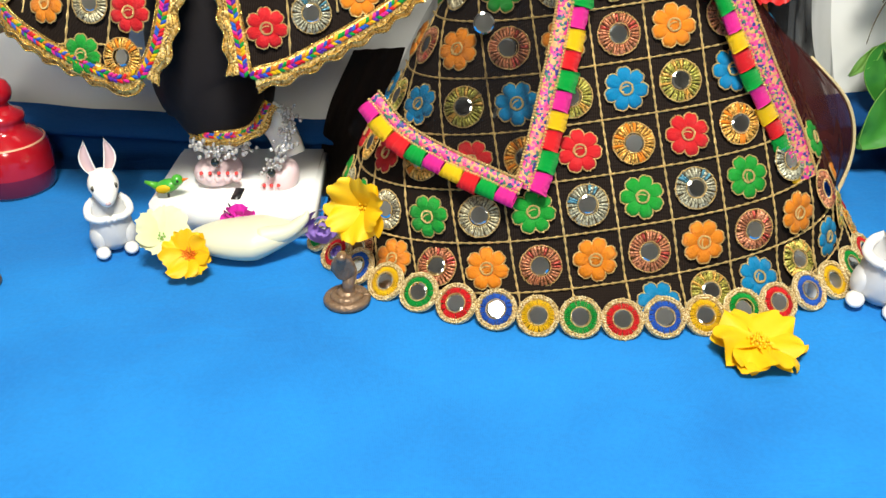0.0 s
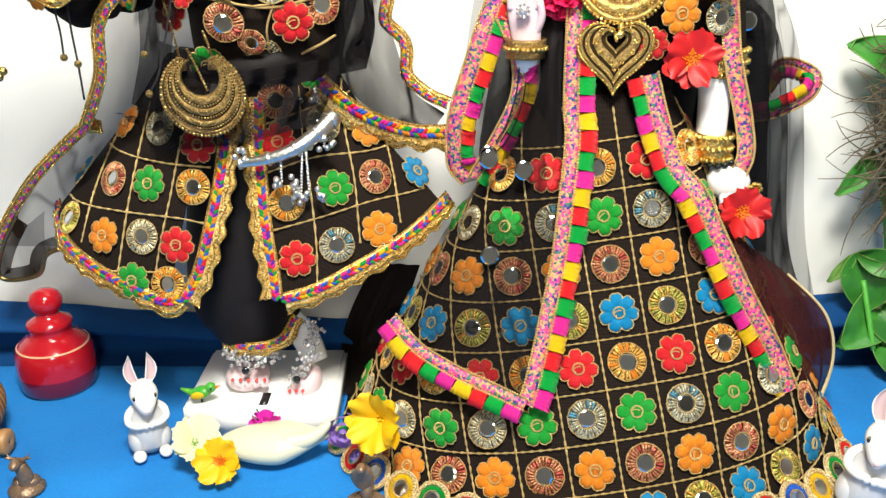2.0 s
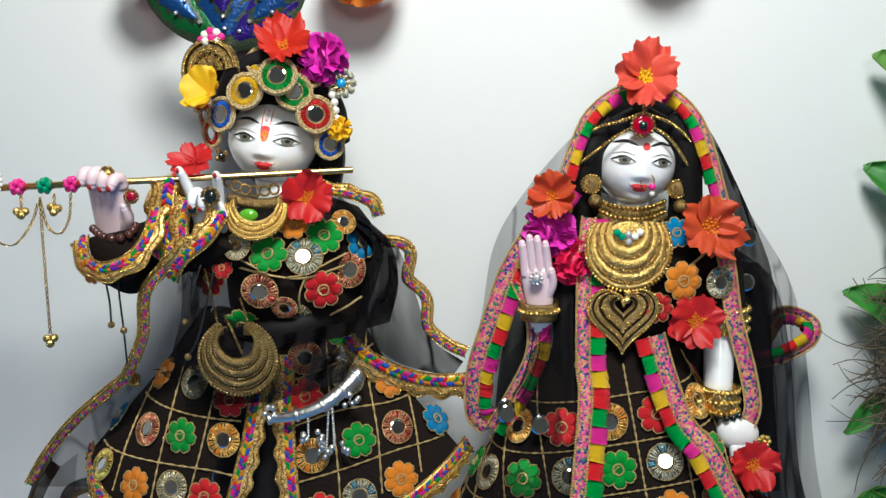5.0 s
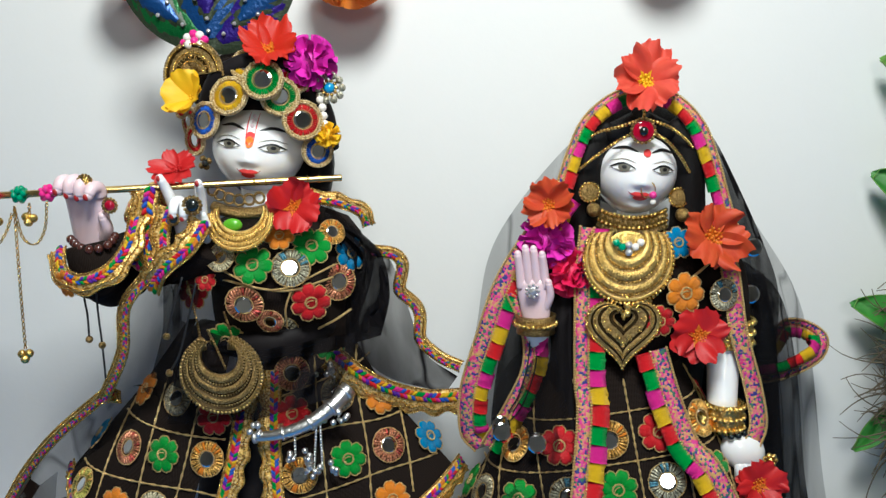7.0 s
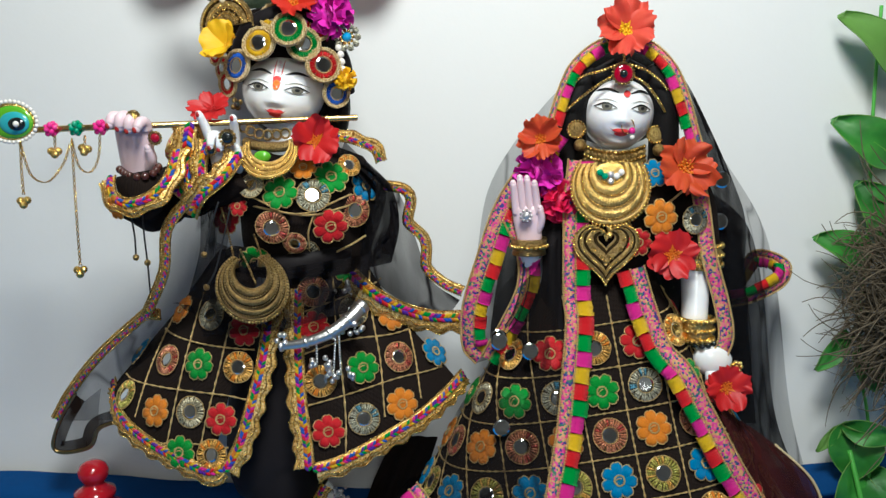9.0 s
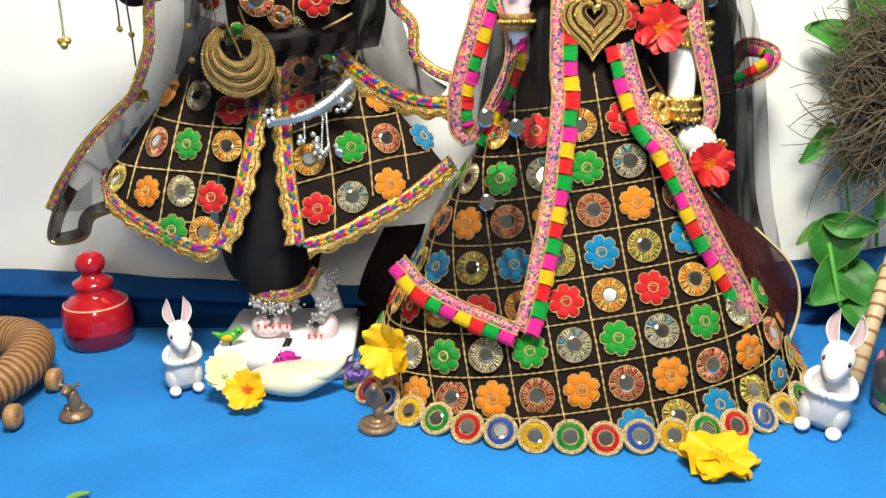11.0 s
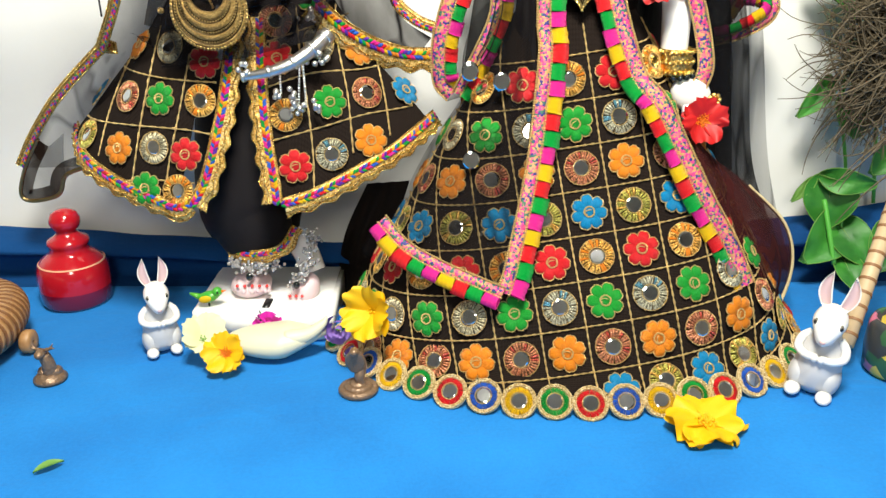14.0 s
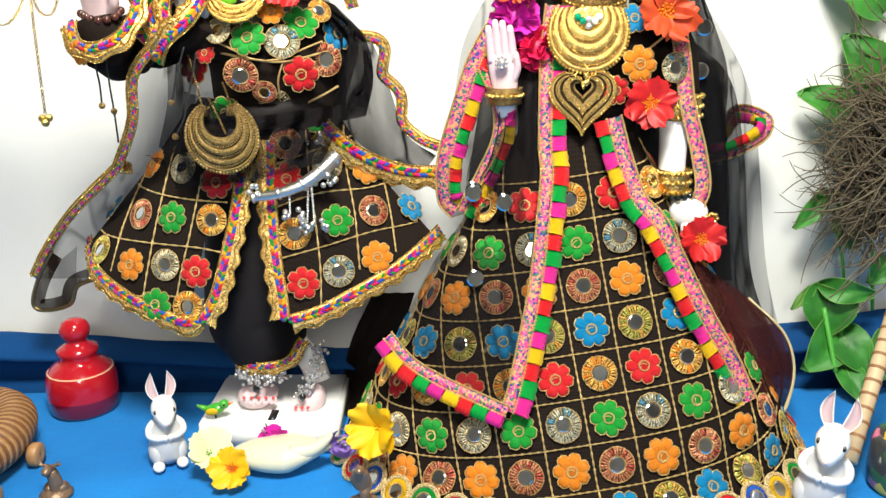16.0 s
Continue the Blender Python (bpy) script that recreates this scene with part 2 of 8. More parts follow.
mat("wood_dark", (0.20, 0.085, 0.03), 0.5, 0, 0.4, 90, 0.4, 160, second=(0.11, 0.045, 0.015))
mat("wood", (0.46, 0.26, 0.11), 0.5, 0, 0.45, 90, 0.4, 160, stain=0.3, stain_size=30, second=(0.20, 0.08, 0.025))
mat("cane", (0.62, 0.46, 0.28), 0.5, 0, 0.2, 120, 0.2, 160)
mat("cane_band", (0.25, 0.12, 0.05), 0.6)
mat("petal_yellow", (0.92, 0.60, 0.01), 0.55, 0, 0.15, 60, 0.2, 120, second=(0.85, 0.40, 0.01), sub=0.1)
mat("petal_red", (0.52, 0.008, 0.010), 0.55, 0, 0.2, 60, 0.2, 120, sub=0.1)
mat("petal_coral", (0.74, 0.10, 0.055), 0.6, 0, 0.6, 90, 0.5, 90, second=(0.66, 0.035, 0.030), sub=0.1)
mat("petal_flame", (0.58, 0.014, 0.008), 0.55, 0, 0.3, 70, 0.4, 90, second=(0.68, 0.045, 0.010), sub=0.1)
mat("petal_ember", (0.60, 0.050, 0.018), 0.6, 0, 0.6, 90, 0.5, 90, second=(0.70, 0.13, 0.03), sub=0.1)
mat("petal_magenta", (0.66, 0.02, 0.42), 0.55, 0, 0.2, 60, 0.2, 120, sub=0.1)
mat("petal_crimson", (0.75, 0.01, 0.10), 0.55, 0, 0.2, 60, 0.2, 120, sub=0.1)
mat("petal_orange", (0.9, 0.30, 0.02), 0.55, 0, 0.2, 60, 0.2, 120, sub=0.1)
mat("petal_cream", (0.74, 0.74, 0.50), 0.5, 0, 0.3, 40, 0.2, 120, second=(0.58, 0.62, 0.30), sub=0.1)
mat("petal_purple", (0.33, 0.20, 0.62), 0.6, 0, 0.2, 60, 0.2, 120)
mat("leaf_green", (0.016, 0.13, 0.016), 0.5, 0, 0.3, 60, 0.3, 90, stain=0.7, stain_size=22, second=(0.07, 0.34, 0.04), sub=0.1)
mat("leaf_pale", (0.22, 0.45, 0.10), 0.5, 0, 0.3, 60, 0.3, 90)
mat("stem_green", (0.10, 0.42, 0.06), 0.45)
mat("twig", (0.10, 0.075, 0.045), 0.8, 0, 0.4, 200, 0.4, 200, second=(0.20, 0.16, 0.10))
mat("bird_green", (0.02, 0.33, 0.04), 0.3, coat=0.3, second=(0.25, 0.5, 0.02), stain=0.5, stain_size=70)
mat("crystal", (0.66, 0.64, 0.64), 0.12, 0.6, 0.1, 300, 0.5, 500)
mat("red_gem", (0.35, 0.0, 0.02), 0.1, coat=0.8)
mat("dark_bead", (0.07, 0.02, 0.015), 0.25, coat=0.5)
mat("pink_gem", (0.75, 0.02, 0.25), 0.1, coat=0.8)
mat("green_gem", (0.0, 0.28, 0.14), 0.1, coat=0.8)
mat("blue_gem", (0.02, 0.30, 0.62), 0.1, coat=0.8)
mat("black_gem", (0.008, 0.012, 0.012), 0.08, coat=0.8)
mat("pearl", (0.85, 0.80, 0.74), 0.2, coat=0.6)
mat("black_cord", (0.01, 0.01, 0.012), 0.7)
mat("feather_dark", (0.02, 0.035, 0.02), 0.45, 0.2, 0.4, 300, 0.4, 300, second=(0.06, 0.07, 0.03))
mat("feather_green", (0.008, 0.121, 0.028), 0.35, 0.35, 0.3, 300, 0.4, 300)
mat("feather_blue", (0.011, 0.066, 0.231), 0.3, 0.4, 0.3, 300, 0.4, 300)
mat("feather_violet", (0.028, 0.011, 0.198), 0.3, 0.4, 0.3, 300, 0.4, 300)
mat("enamel_green", (0.12, 0.42, 0.02), 0.25, coat=0.5)
mat("enamel_blue", (0.05, 0.40, 0.45), 0.25, coat=0.5)


def lucent(name, colour, share):
    """Thin petals let some coloured light through."""
    nt = MATS[name].node_tree
    out, b = nt.nodes["Material Output"], nt.nodes["Principled BSDF"]
    glow, mix = nt.nodes.new("ShaderNodeBsdfTranslucent"), nt.nodes.new("ShaderNodeMixShader")
    glow.inputs[0].default_value = (*colour, 1)
    mix.inputs[0].default_value = share
    nt.links.new(b.outputs[0], mix.inputs[1])
    nt.links.new(glow.outputs[0], mix.inputs[2])
    nt.links.new(mix.outputs[0], out.inputs[0])


lucent("petal_orange", (0.95, 0.35, 0.12), 0.45)
lucent("petal_yellow", (0.95, 0.66, 0.05), 0.25)
lucent("petal_coral", (0.85, 0.14, 0.06), 0.25)
lucent("petal_ember", (0.80, 0.10, 0.03), 0.25)
lucent("petal_flame", (0.75, 0.06, 0.02), 0.25)
lucent("leaf_pale", (0.35, 0.60, 0.12), 0.4)
many("embroidery", [(0.60, 0.04, 0.18), (0.58, 0.30, 0.13), (0.03, 0.03, 0.20), (0.62, 0.15, 0.18), (0.04, 0.14, 0.10), (0.60, 0.04, 0.26), (0.50, 0.30, 0.10)], 440)
many("brocade", [(0.70, 0.42, 0.10), (0.60, 0.10, 0.06), (0.80, 0.55, 0.15), (0.55, 0.20, 0.05), (0.72, 0.50, 0.14)], 320, 0.4, 0.4)
many("jar_print", [(0.04, 0.045, 0.05), (0.04, 0.045, 0.05), (0.55, 0.15, 0.25), (0.04, 0.12, 0.05), (0.05, 0.05, 0.06), (0.65, 0.50, 0.08)], 60, 0.3)
many("lace_gold", [(0.86, 0.58, 0.18), (0.62, 0.36, 0.08), (0.92, 0.70, 0.32), (0.30, 0.15, 0.03), (0.80, 0.50, 0.14)], 620, 0.3, 0.6)
sheer("black_net", (0.008, 0.007, 0.008), 0.66)
sheer("stole_net", (0.008, 0.007, 0.008), 0.42)
sheer("skirt_net", (0.008, 0.007, 0.008), 0.34)
sheer("thin_net", (0.010, 0.010, 0.012), 0.40)
sheer("dense_net", (0.008, 0.007, 0.008), 0.85)
sheer("brown_net", (0.016, 0.009, 0.006), 0.88)
sheer("wine_net", (0.045, 0.010, 0.010), 0.80)

# ---- mesh building ----


class G:
    """Collects the faces of one mesh, in world metres."""

    def __init__(self):
        self.v, self.f, self.m = [], [], []

    def add(self, verts, faces, mi=0):
        k = len(self.v)
        self.v += [tuple(p) for p in verts]
        self.f += [tuple(i + k for i in f) for f in faces]
        self.m += [mi] * len(faces)
        return self

    def grid(self, rows, mi=0, close=False):
        n = len(rows[0])
        verts = [p for r in rows for p in r]
        faces = []
        for i in range(len(rows) - 1):
            for j in range(n if close else n - 1):
                a, b = i * n + j, i * n + (j + 1) % n
                faces.append((a, b, b + n, a + n))
        return self.add(verts, faces, mi)

    def ball(self, c, r, mi=0, m=None, n=12, k=8):
        r = (r, r, r) if isinstance(r, (int, float)) else r
        m = m or Matrix()
        rows = []
        for i in range(k + 1):
            a = math.pi * (0.004 + 0.992 * i / k)
            rows.append([Vector(c) + m.to_3x3() @ Vector((r[0] * math.sin(a) * math.cos(t), r[1] * math.sin(a) * math.sin(t), r[2] * math.cos(a))) for t in (2 * math.pi * j / n for j in range(n))])
        return self.grid(rows, mi, True)

    def tube(self, pts, r, mi=0, n=8, caps=True):
        pts = [Vector(p) for p in pts]
        rr = r if callable(r) else (lambda u: r)
        rows = []
        up = None
        for i, p in enumerate(pts):
            t = (pts[min(i + 1, len(pts) - 1)] - pts[max(i - 1, 0)]).normalized()
            if up is None:
                up = t.orthogonal().normalized()
            up = (up - t * up.dot(t)).normalized()
            s = t.cross(up)
            q = rr(i / max(1, len(pts) - 1))
            rows.append([p + q * (math.cos(a) * up + math.sin(a) * s) for a in (2 * math.pi * j / n for j in range(n))])
        if caps:
            rows = [[pts[0]] * n] + rows + [[pts[-1]] * n]
        return self.grid(rows, mi, True)

    def lathe(self, prof, c=(0, 0, 0), mi=0, n=32, m=None):
        m = (m or Matrix()).to_3x3()
        return self.grid([[Vector(c) + m @ Vector((r * math.cos(a), r * math.sin(a), z)) for a in (2 * math.pi * j / n for j in range(n))] for r, z in prof], mi, True)

    def box(self, lo, hi, mi=0, bevel=0.0):
        bm = bmesh.new()
        bmesh.ops.create_cube(bm, size=1)
        for v in bm.verts:
            v.co = [lo[i] + (v.co[i] + 0.5) * (hi[i] - lo[i]) for i in range(3)]
        if bevel:
            bmesh.ops.bevel(bm, geom=bm.edges[:], offset=bevel, segments=2, affect="EDGES")
        bm.verts.index_update()
        self.add([v.co.copy() for v in bm.verts], [[v.index for v in f.verts] for f in bm.faces], mi)
        bm.free()
        return self

    def mesh(self, name, mats, smooth=True, shift=(0, 0, 0)):
        me = bpy.data.meshes.new(name)
        s = Vector(shift)
        me.from_pydata([Vector(p) - s for p in self.v], [], self.f)
        for k in mats if isinstance(mats, (list, tuple)) else [mats]:
            me.materials.append(MATS[k])
        me.polygons.foreach_set("material_index", self.m)
        me.polygons.foreach_set("use_smooth", [smooth] * len(self.f))
        bm = bmesh.new()
        bm.from_mesh(me)
        bmesh.ops.remove_doubles(bm, verts=bm.verts, dist=1e-6)
        bm.to_mesh(me)
        bm.free()
        me.update()
        return me


def origin(ob):
    p = Vector(ob.location)
    while ob.parent:
        ob = ob.parent
        p += Vector(ob.location)
    return p


def thing(name, at, label, category, group="", kind=""):
    ob = new(name)
    ob.location = at
    ob.empty_display_size = 0.02
    return tagged(ob, label, category, group, kind)


def part(name, g, mats, parent, label="", smooth=True, kind=""):
    ob = new(name, g.mesh(name, mats, smooth, origin(parent)))
    ob.parent = parent
    return tagged(ob, label, kind=kind)


def solo(name, g, mats, at, label, category, group="", kind="", smooth=True):
    """A thing of one mesh, with its origin at its base."""
    ob = new(name, g.mesh(name, mats, smooth, at))
    ob.location = at
    return tagged(ob, label, category, group, kind)


def put(name, me, m, parent, label=""):
    """A part on shared mesh data, at the world pose m."""
    ob = new(name, me)
    ob.parent = parent
    ob.matrix_basis = Matrix.Translation(-origin(parent)) @ m
    return tagged(ob, label)


def spline(pts, n=8):
    """A smooth curve through the points, n steps between two."""
    p = [Vector(q) for q in pts]
    p = [2 * p[0] - p[1]] + p + [2 * p[-1] - p[-2]]
    out = []
    for i in range(1, len(p) - 2):
        a, b, c, d = p[i - 1:i + 3]
        for k in range(n):
            t = k / n
            out.append(0.5 * (2 * b + (c - a) * t + (2 * a - 5 * b + 4 * c - d) * t * t + (3 * b - a - 3 * c + d) * t ** 3))
    return out + [p[-2]]


def even(pts, step):
    """The curve again, in equal steps of about that length."""
    p = np.array([tuple(q) for q in pts])
    d = np.concatenate([[0], np.cumsum(np.linalg.norm(np.diff(p, axis=0), axis=1))])
    n = max(2, int(round(d[-1] / step)) + 1)
    s = np.linspace(0, d[-1], n)
    return [Vector((np.interp(q, d, p[:, 0]), np.interp(q, d, p[:, 1]), np.interp(q, d, p[:, 2]))) for q in s]


def frame_at(p, normal, spin=0.0, scale=1.0):
    """A pose whose z is the normal and whose y points up the surface."""
    z = Vector(normal).normalized()
    x = Vector((0, 0, 1)).cross(z)
    x = x.normalized() if x.length > 1e-4 else Vector((1, 0, 0))
    y = z.cross(x)
    m = Matrix((x, y, z)).transposed().to_4x4()
    return Matrix.Translation(Vector(p)) @ m @ Matrix.Rotation(spin, 4, "Z") @ Matrix.Scale(scale, 4)


rnd = random.Random(7)

# ---- the setting: a wall niche with a cloth-covered platform in a plain room ----


def slab(name, lo, hi, m, label, category):
    return solo(name, G().box(lo, hi), m, ((lo[0] + hi[0]) / 2, (lo[1] + hi[1]) / 2, lo[2]), label, category, kind="structure", smooth=False)


slab("wall_back", (-1.7, 0.952, -0.45), (1.7, 1.05, 2.15), "wall_paint", "plain white painted wall behind the altar", "wall")
slab("wall_left", (-1.8, -2.1, -0.45), (-1.7, 1.05, 2.15), "room_paint", "plain unseen room wall, tone set for bounced light", "wall")
slab("wall_right", (1.7, -2.1, -0.45), (1.8, 1.05, 2.15), "room_paint", "plain unseen room wall, tone set for bounced light", "wall")
slab("wall_front", (-1.7, -2.2, -0.45), (1.7, -2.1, 2.15), "room_white", "plain unseen room wall, tone set for bounced light", "wall")
slab("ceiling", (-1.8, -2.2, 2.15), (1.8, 1.05, 2.25), "room_white", "plain off-white painted ceiling", "ceiling")
slab("floor", (-1.8, -2.2, -0.55), (1.8, 1.05, -0.45), "room_tile", "plain tiled room floor", "floor")
solo("platform", G().box((-0.95, 0.10, -0.45), (0.95, 0.945, -0.012), 0, 0.01), "wood", (0, 0.5, -0.45), "low wooden platform hidden under a blue cloth", "platform", kind="structure")


def cloth():
    """The blue cotton sheet: flat over the platform, swept up a little against the wall (that strip with shade in its
    colour), hanging over the front edge.
    """
    def top(x):
        return float(np.interp(x, [-0.95, -0.6, -0.42, -0.25, -0.05, 0.3, 0.48, 0.58, 0.95], [0.085, 0.070, 0.060, 0.052, 0.036, 0.055, 0.078, 0.095, 0.10])) + 0.004 * noise.noise((x * 9, 0, 3))
    rows = []
    xs = np.linspace(-0.96, 0.96, 241)
    for i in range(141):
        u = i / 140
        row = []
        for x in xs:
            if u < 0.08:
                y, z = 0.09, -0.30 * (1 - u / 0.08)
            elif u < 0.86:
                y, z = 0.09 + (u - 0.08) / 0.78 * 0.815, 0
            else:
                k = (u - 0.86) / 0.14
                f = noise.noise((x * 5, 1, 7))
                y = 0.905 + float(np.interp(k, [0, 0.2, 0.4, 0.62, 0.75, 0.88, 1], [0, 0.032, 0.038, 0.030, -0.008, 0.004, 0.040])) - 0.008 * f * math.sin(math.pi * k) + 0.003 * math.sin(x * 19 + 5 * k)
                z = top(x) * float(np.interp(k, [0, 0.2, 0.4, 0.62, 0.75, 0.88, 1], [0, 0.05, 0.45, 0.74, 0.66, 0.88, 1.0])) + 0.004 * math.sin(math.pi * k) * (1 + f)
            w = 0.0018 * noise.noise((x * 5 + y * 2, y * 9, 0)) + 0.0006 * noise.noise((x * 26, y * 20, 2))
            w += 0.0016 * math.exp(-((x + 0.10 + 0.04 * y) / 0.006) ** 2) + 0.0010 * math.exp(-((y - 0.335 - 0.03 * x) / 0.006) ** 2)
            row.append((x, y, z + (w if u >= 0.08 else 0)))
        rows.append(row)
    # split the sheet: rows from k on take the shade-darkened cotton
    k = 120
    solo("wall_drape", G().grid(rows[k:]), "navy_cotton", (0, 0.92, 0), "blue cloth bunched along the wall foot, shade painted in", "cloth", kind="structure")
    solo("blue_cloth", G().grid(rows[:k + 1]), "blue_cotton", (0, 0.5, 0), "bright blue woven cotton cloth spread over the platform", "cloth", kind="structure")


cloth()

# ---- embroidered pieces used on both costumes ----


def lobes(a, n=7):
    """The outline of an embroidered flower: n round petals, each a little notched."""
    p = (a * n / (2 * math.pi)) % 1.0 - 0.5
    return 0.0190 * (0.68 + 0.32 * max(0.0, math.cos(math.pi * p)) ** 0.55 - 0.045 * math.exp(-(p / 0.10) ** 2)), max(0.0, math.cos(math.pi * p)) ** 0.5


def flower_mesh(colour):
    """Padded satin stitch: ribs of floss from the heart to the edge of each petal."""
    r = random.Random(len(colour))
    g, n, rows = G(), 196, []
    rib = [r.uniform(-1, 1) for _ in range(n)]
    for k, h in ((0.0, 0.0026), (0.22, 0.0028), (0.30, 0.0016), (0.42, 0.0030), (0.62, 0.0036), (0.82, 0.0030), (0.95, 0.0018), (1.0, 0.0002)):
        row = []
        for j in range(n):
            a = 2 * math.pi * j / n
            e, f = lobes(a)
            w = (0.00022 * (-1) ** j + 0.00018 * rib[j]) * (0.2 < k < 1.0)
            row.append(((0.0001 + e * k * 0.985) * math.cos(a), (0.0001 + e * k * 0.985) * math.sin(a), h * (0.55 + 0.45 * f if k > 0.35 else 1.0) + w))
        rows.append(row)
    return g.grid(rows, 0, True).mesh("flower_patch", ["silk_" + colour])


def edging_mesh():
    """Gold cord, beaded by its twist, round the flower and round its heart."""
    r = random.Random(3)
    g = G()
    outline = [Vector((*(lobes(a)[0] * 1.01 * Vector((math.cos(a), math.sin(a)))), 0.0007)) for a in np.linspace(0, 2 * math.pi, 141)]
    for p in even(outline, 0.00125):
        g.ball(p + Vector((r.gauss(0, 0.00012), r.gauss(0, 0.00012), 0)), 0.00082, 0, None, 5, 3)
    g.tube([(0.0052 * math.cos(a) * (1 + 0.06 * math.sin(5 * a)), 0.0052 * math.sin(a), 0.0031) for a in np.linspace(0, 2 * math.pi, 25)], lambda u: 0.0009 + 0.0002 * math.sin(u * 70), 0, 6)
    g.tube([(0.0040 * math.cos(a) - 0.001, 0.0020 * math.sin(a), 0.0032) for a in np.linspace(0.4, 4.2, 10)], 0.0006, 0, 5)
    return g.mesh("gold_edging", ["gold_thread"])


def ring_mesh(name, metal, accent, r_in, r_out, n=30):
    """A ring of metal thread wound radially: uneven ribs with dark gaps, a corded rim."""
    r = random.Random(int(r_out * 1e6) + len(metal) * 7 + len(accent))
    g = G()
    for i in range(n):
        a0, a1 = 2 * math.pi * (i + 0.06) / n, 2 * math.pi * (i + 0.94) / n
        o = r_out * r.uniform(0.95, 1.03)
        lift, lean = r.uniform(0.75, 1.2), r.uniform(-0.05, 0.05)
        rows = []
        for q, h in ((0.0, 0.0016), (0.2, 0.0031), (0.55, 0.0034), (0.85, 0.0022), (1.0, 0.0004)):
            rad = r_in + (o - r_in) * q
            rows.append([(rad * math.cos(a + lean * q), rad * math.sin(a + lean * q), h * lift * k) for a, k in ((a0, 0.35), (a0 * 0.75 + a1 * 0.25, 0.9), ((a0 + a1) / 2, 1.0), (a0 * 0.25 + a1 * 0.75, 0.9), (a1, 0.35))])
        g.grid(rows, 1 if r.random() < 0.16 else 0)
    g.lathe([(r_in * 0.9, 0.0004), (r_out * 0.98, 0.0004)], n=36, mi=3)
    for rad, z, sz in ((r_out - 0.0002, 0.0008, 0.00078), (r_in + 0.0003, 0.0025, 0.00062)):
        m = int(2 * math.pi * rad / (sz * 1.7))
        for k in range(m):
            a = 2 * math.pi * k / m
            q = rad * (1 + r.gauss(0, 0.012))
            g.ball((q * math.cos(a), q * math.sin(a), z), sz, 2, None, 5, 3)
    return g.mesh(name, [metal, accent, "gold_thread", "groove_dark"])


def mirror_mesh(r):
    g = G()
    g.lathe([(0.0001, 0.0024), (r * 0.8, 0.0024), (r, 0.0018), (r, 0.0)], n=28)
    return g.mesh("mirror", ["mirror_glass"], False)


FLOWERS = {c: flower_mesh(c) for c in ("orange", "green", "red", "blue")}
EDGING = edging_mesh()
RINGS = {"copper": ring_mesh("mirror_patch", "metal_copper", "metal_red", 0.0083, 0.0178), "silver": ring_mesh("mirror_patch", "metal_silver", "metal_silver", 0.0083, 0.0178),
         "ocher": ring_mesh("mirror_patch", "metal_ocher", "silk_orange", 0.0083, 0.0178), "olive": ring_mesh("mirror_patch", "metal_olive", "metal_ocher", 0.0083, 0.0178),
         "dull_blue": ring_mesh("mirror_patch", "metal_dull_blue", "metal_blue", 0.0083, 0.0178)}
MIRROR = mirror_mesh(0.0083)
ROUNDELS = {c: ring_mesh("roundel", "floss_" + c, "floss_" + c, 0.0080, 0.0140, 40) for c in ("yellow", "green", "red", "blue")}


def rim_mesh():
    """Looped gold lace round a roundel: two uneven rows of small loops."""
    r = random.Random(12)
    g = G().lathe([(0.0136, 0.0004), (0.0142, 0.0018), (0.0160, 0.0020), (0.0174, 0.0014), (0.0176, 0.0004)], n=36)
    for rad, n, sz in ((0.0146, 44, 0.0013), (0.0166, 50, 0.0014)):
        for k in range(n):
            a = 2 * math.pi * k / n
            q = rad * (1 + r.gauss(0, 0.012))
            g.ball((q * math.cos(a), q * math.sin(a), 0.0018 + r.uniform(0, 0.0006)), (sz, sz, sz * 0.9), 0, None, 5, 4)
    return g.mesh("lace_rim", ["lace_pale"])


ROUNDEL_RIM = rim_mesh()
ROUNDEL_BACK = G().lathe([(0.0001, 0.0004), (0.0178, 0.0004), (0.0178, -0.0008), (0.0001, -0.0008)], n=36).mesh("backing", ["pale_gold_thread"])
ROUNDEL_MIRROR = mirror_mesh(0.0081)
WORD = {"silver": "silver", "copper": "copper red", "ocher": "golden ochre", "olive": "olive gold", "dull_blue": "silver and blue"}


def patch(parent, kind, m):
    """An embroidered flower or a mirror in a ring of metal thread."""
    if kind in FLOWERS:
        p = put("flower_patch", FLOWERS[kind], m, parent, kind + " silk embroidered flower patch")
        e = new("gold_edging", EDGING)
    else:
        p = put("mirror_patch", RINGS[kind], m, parent, WORD[kind] + " thread ring round a mirror")
        e = new("mirror", MIRROR)
        e.rotation_euler = (rnd.gauss(0, 0.09), rnd.gauss(0, 0.09), rnd.uniform(0, 6))
        e.location = (rnd.gauss(0, 0.0006), rnd.gauss(0, 0.0006), 0)
    e.parent = p
    return p


def roundel(parent, kind, m):
    p = put("roundel", ROUNDELS[kind], m, parent, kind + " thread roundel with a mirror and gold lace rim")
    for n, me in (("lace_rim", ROUNDEL_RIM), ("mirror", ROUNDEL_MIRROR), ("backing", ROUNDEL_BACK)):
        c = new(n, me)
        if n == "mirror":
            c.rotation_euler = (rnd.gauss(0, 0.10), rnd.gauss(0, 0.10), rnd.uniform(0, 6))
        c.parent = p
    return p


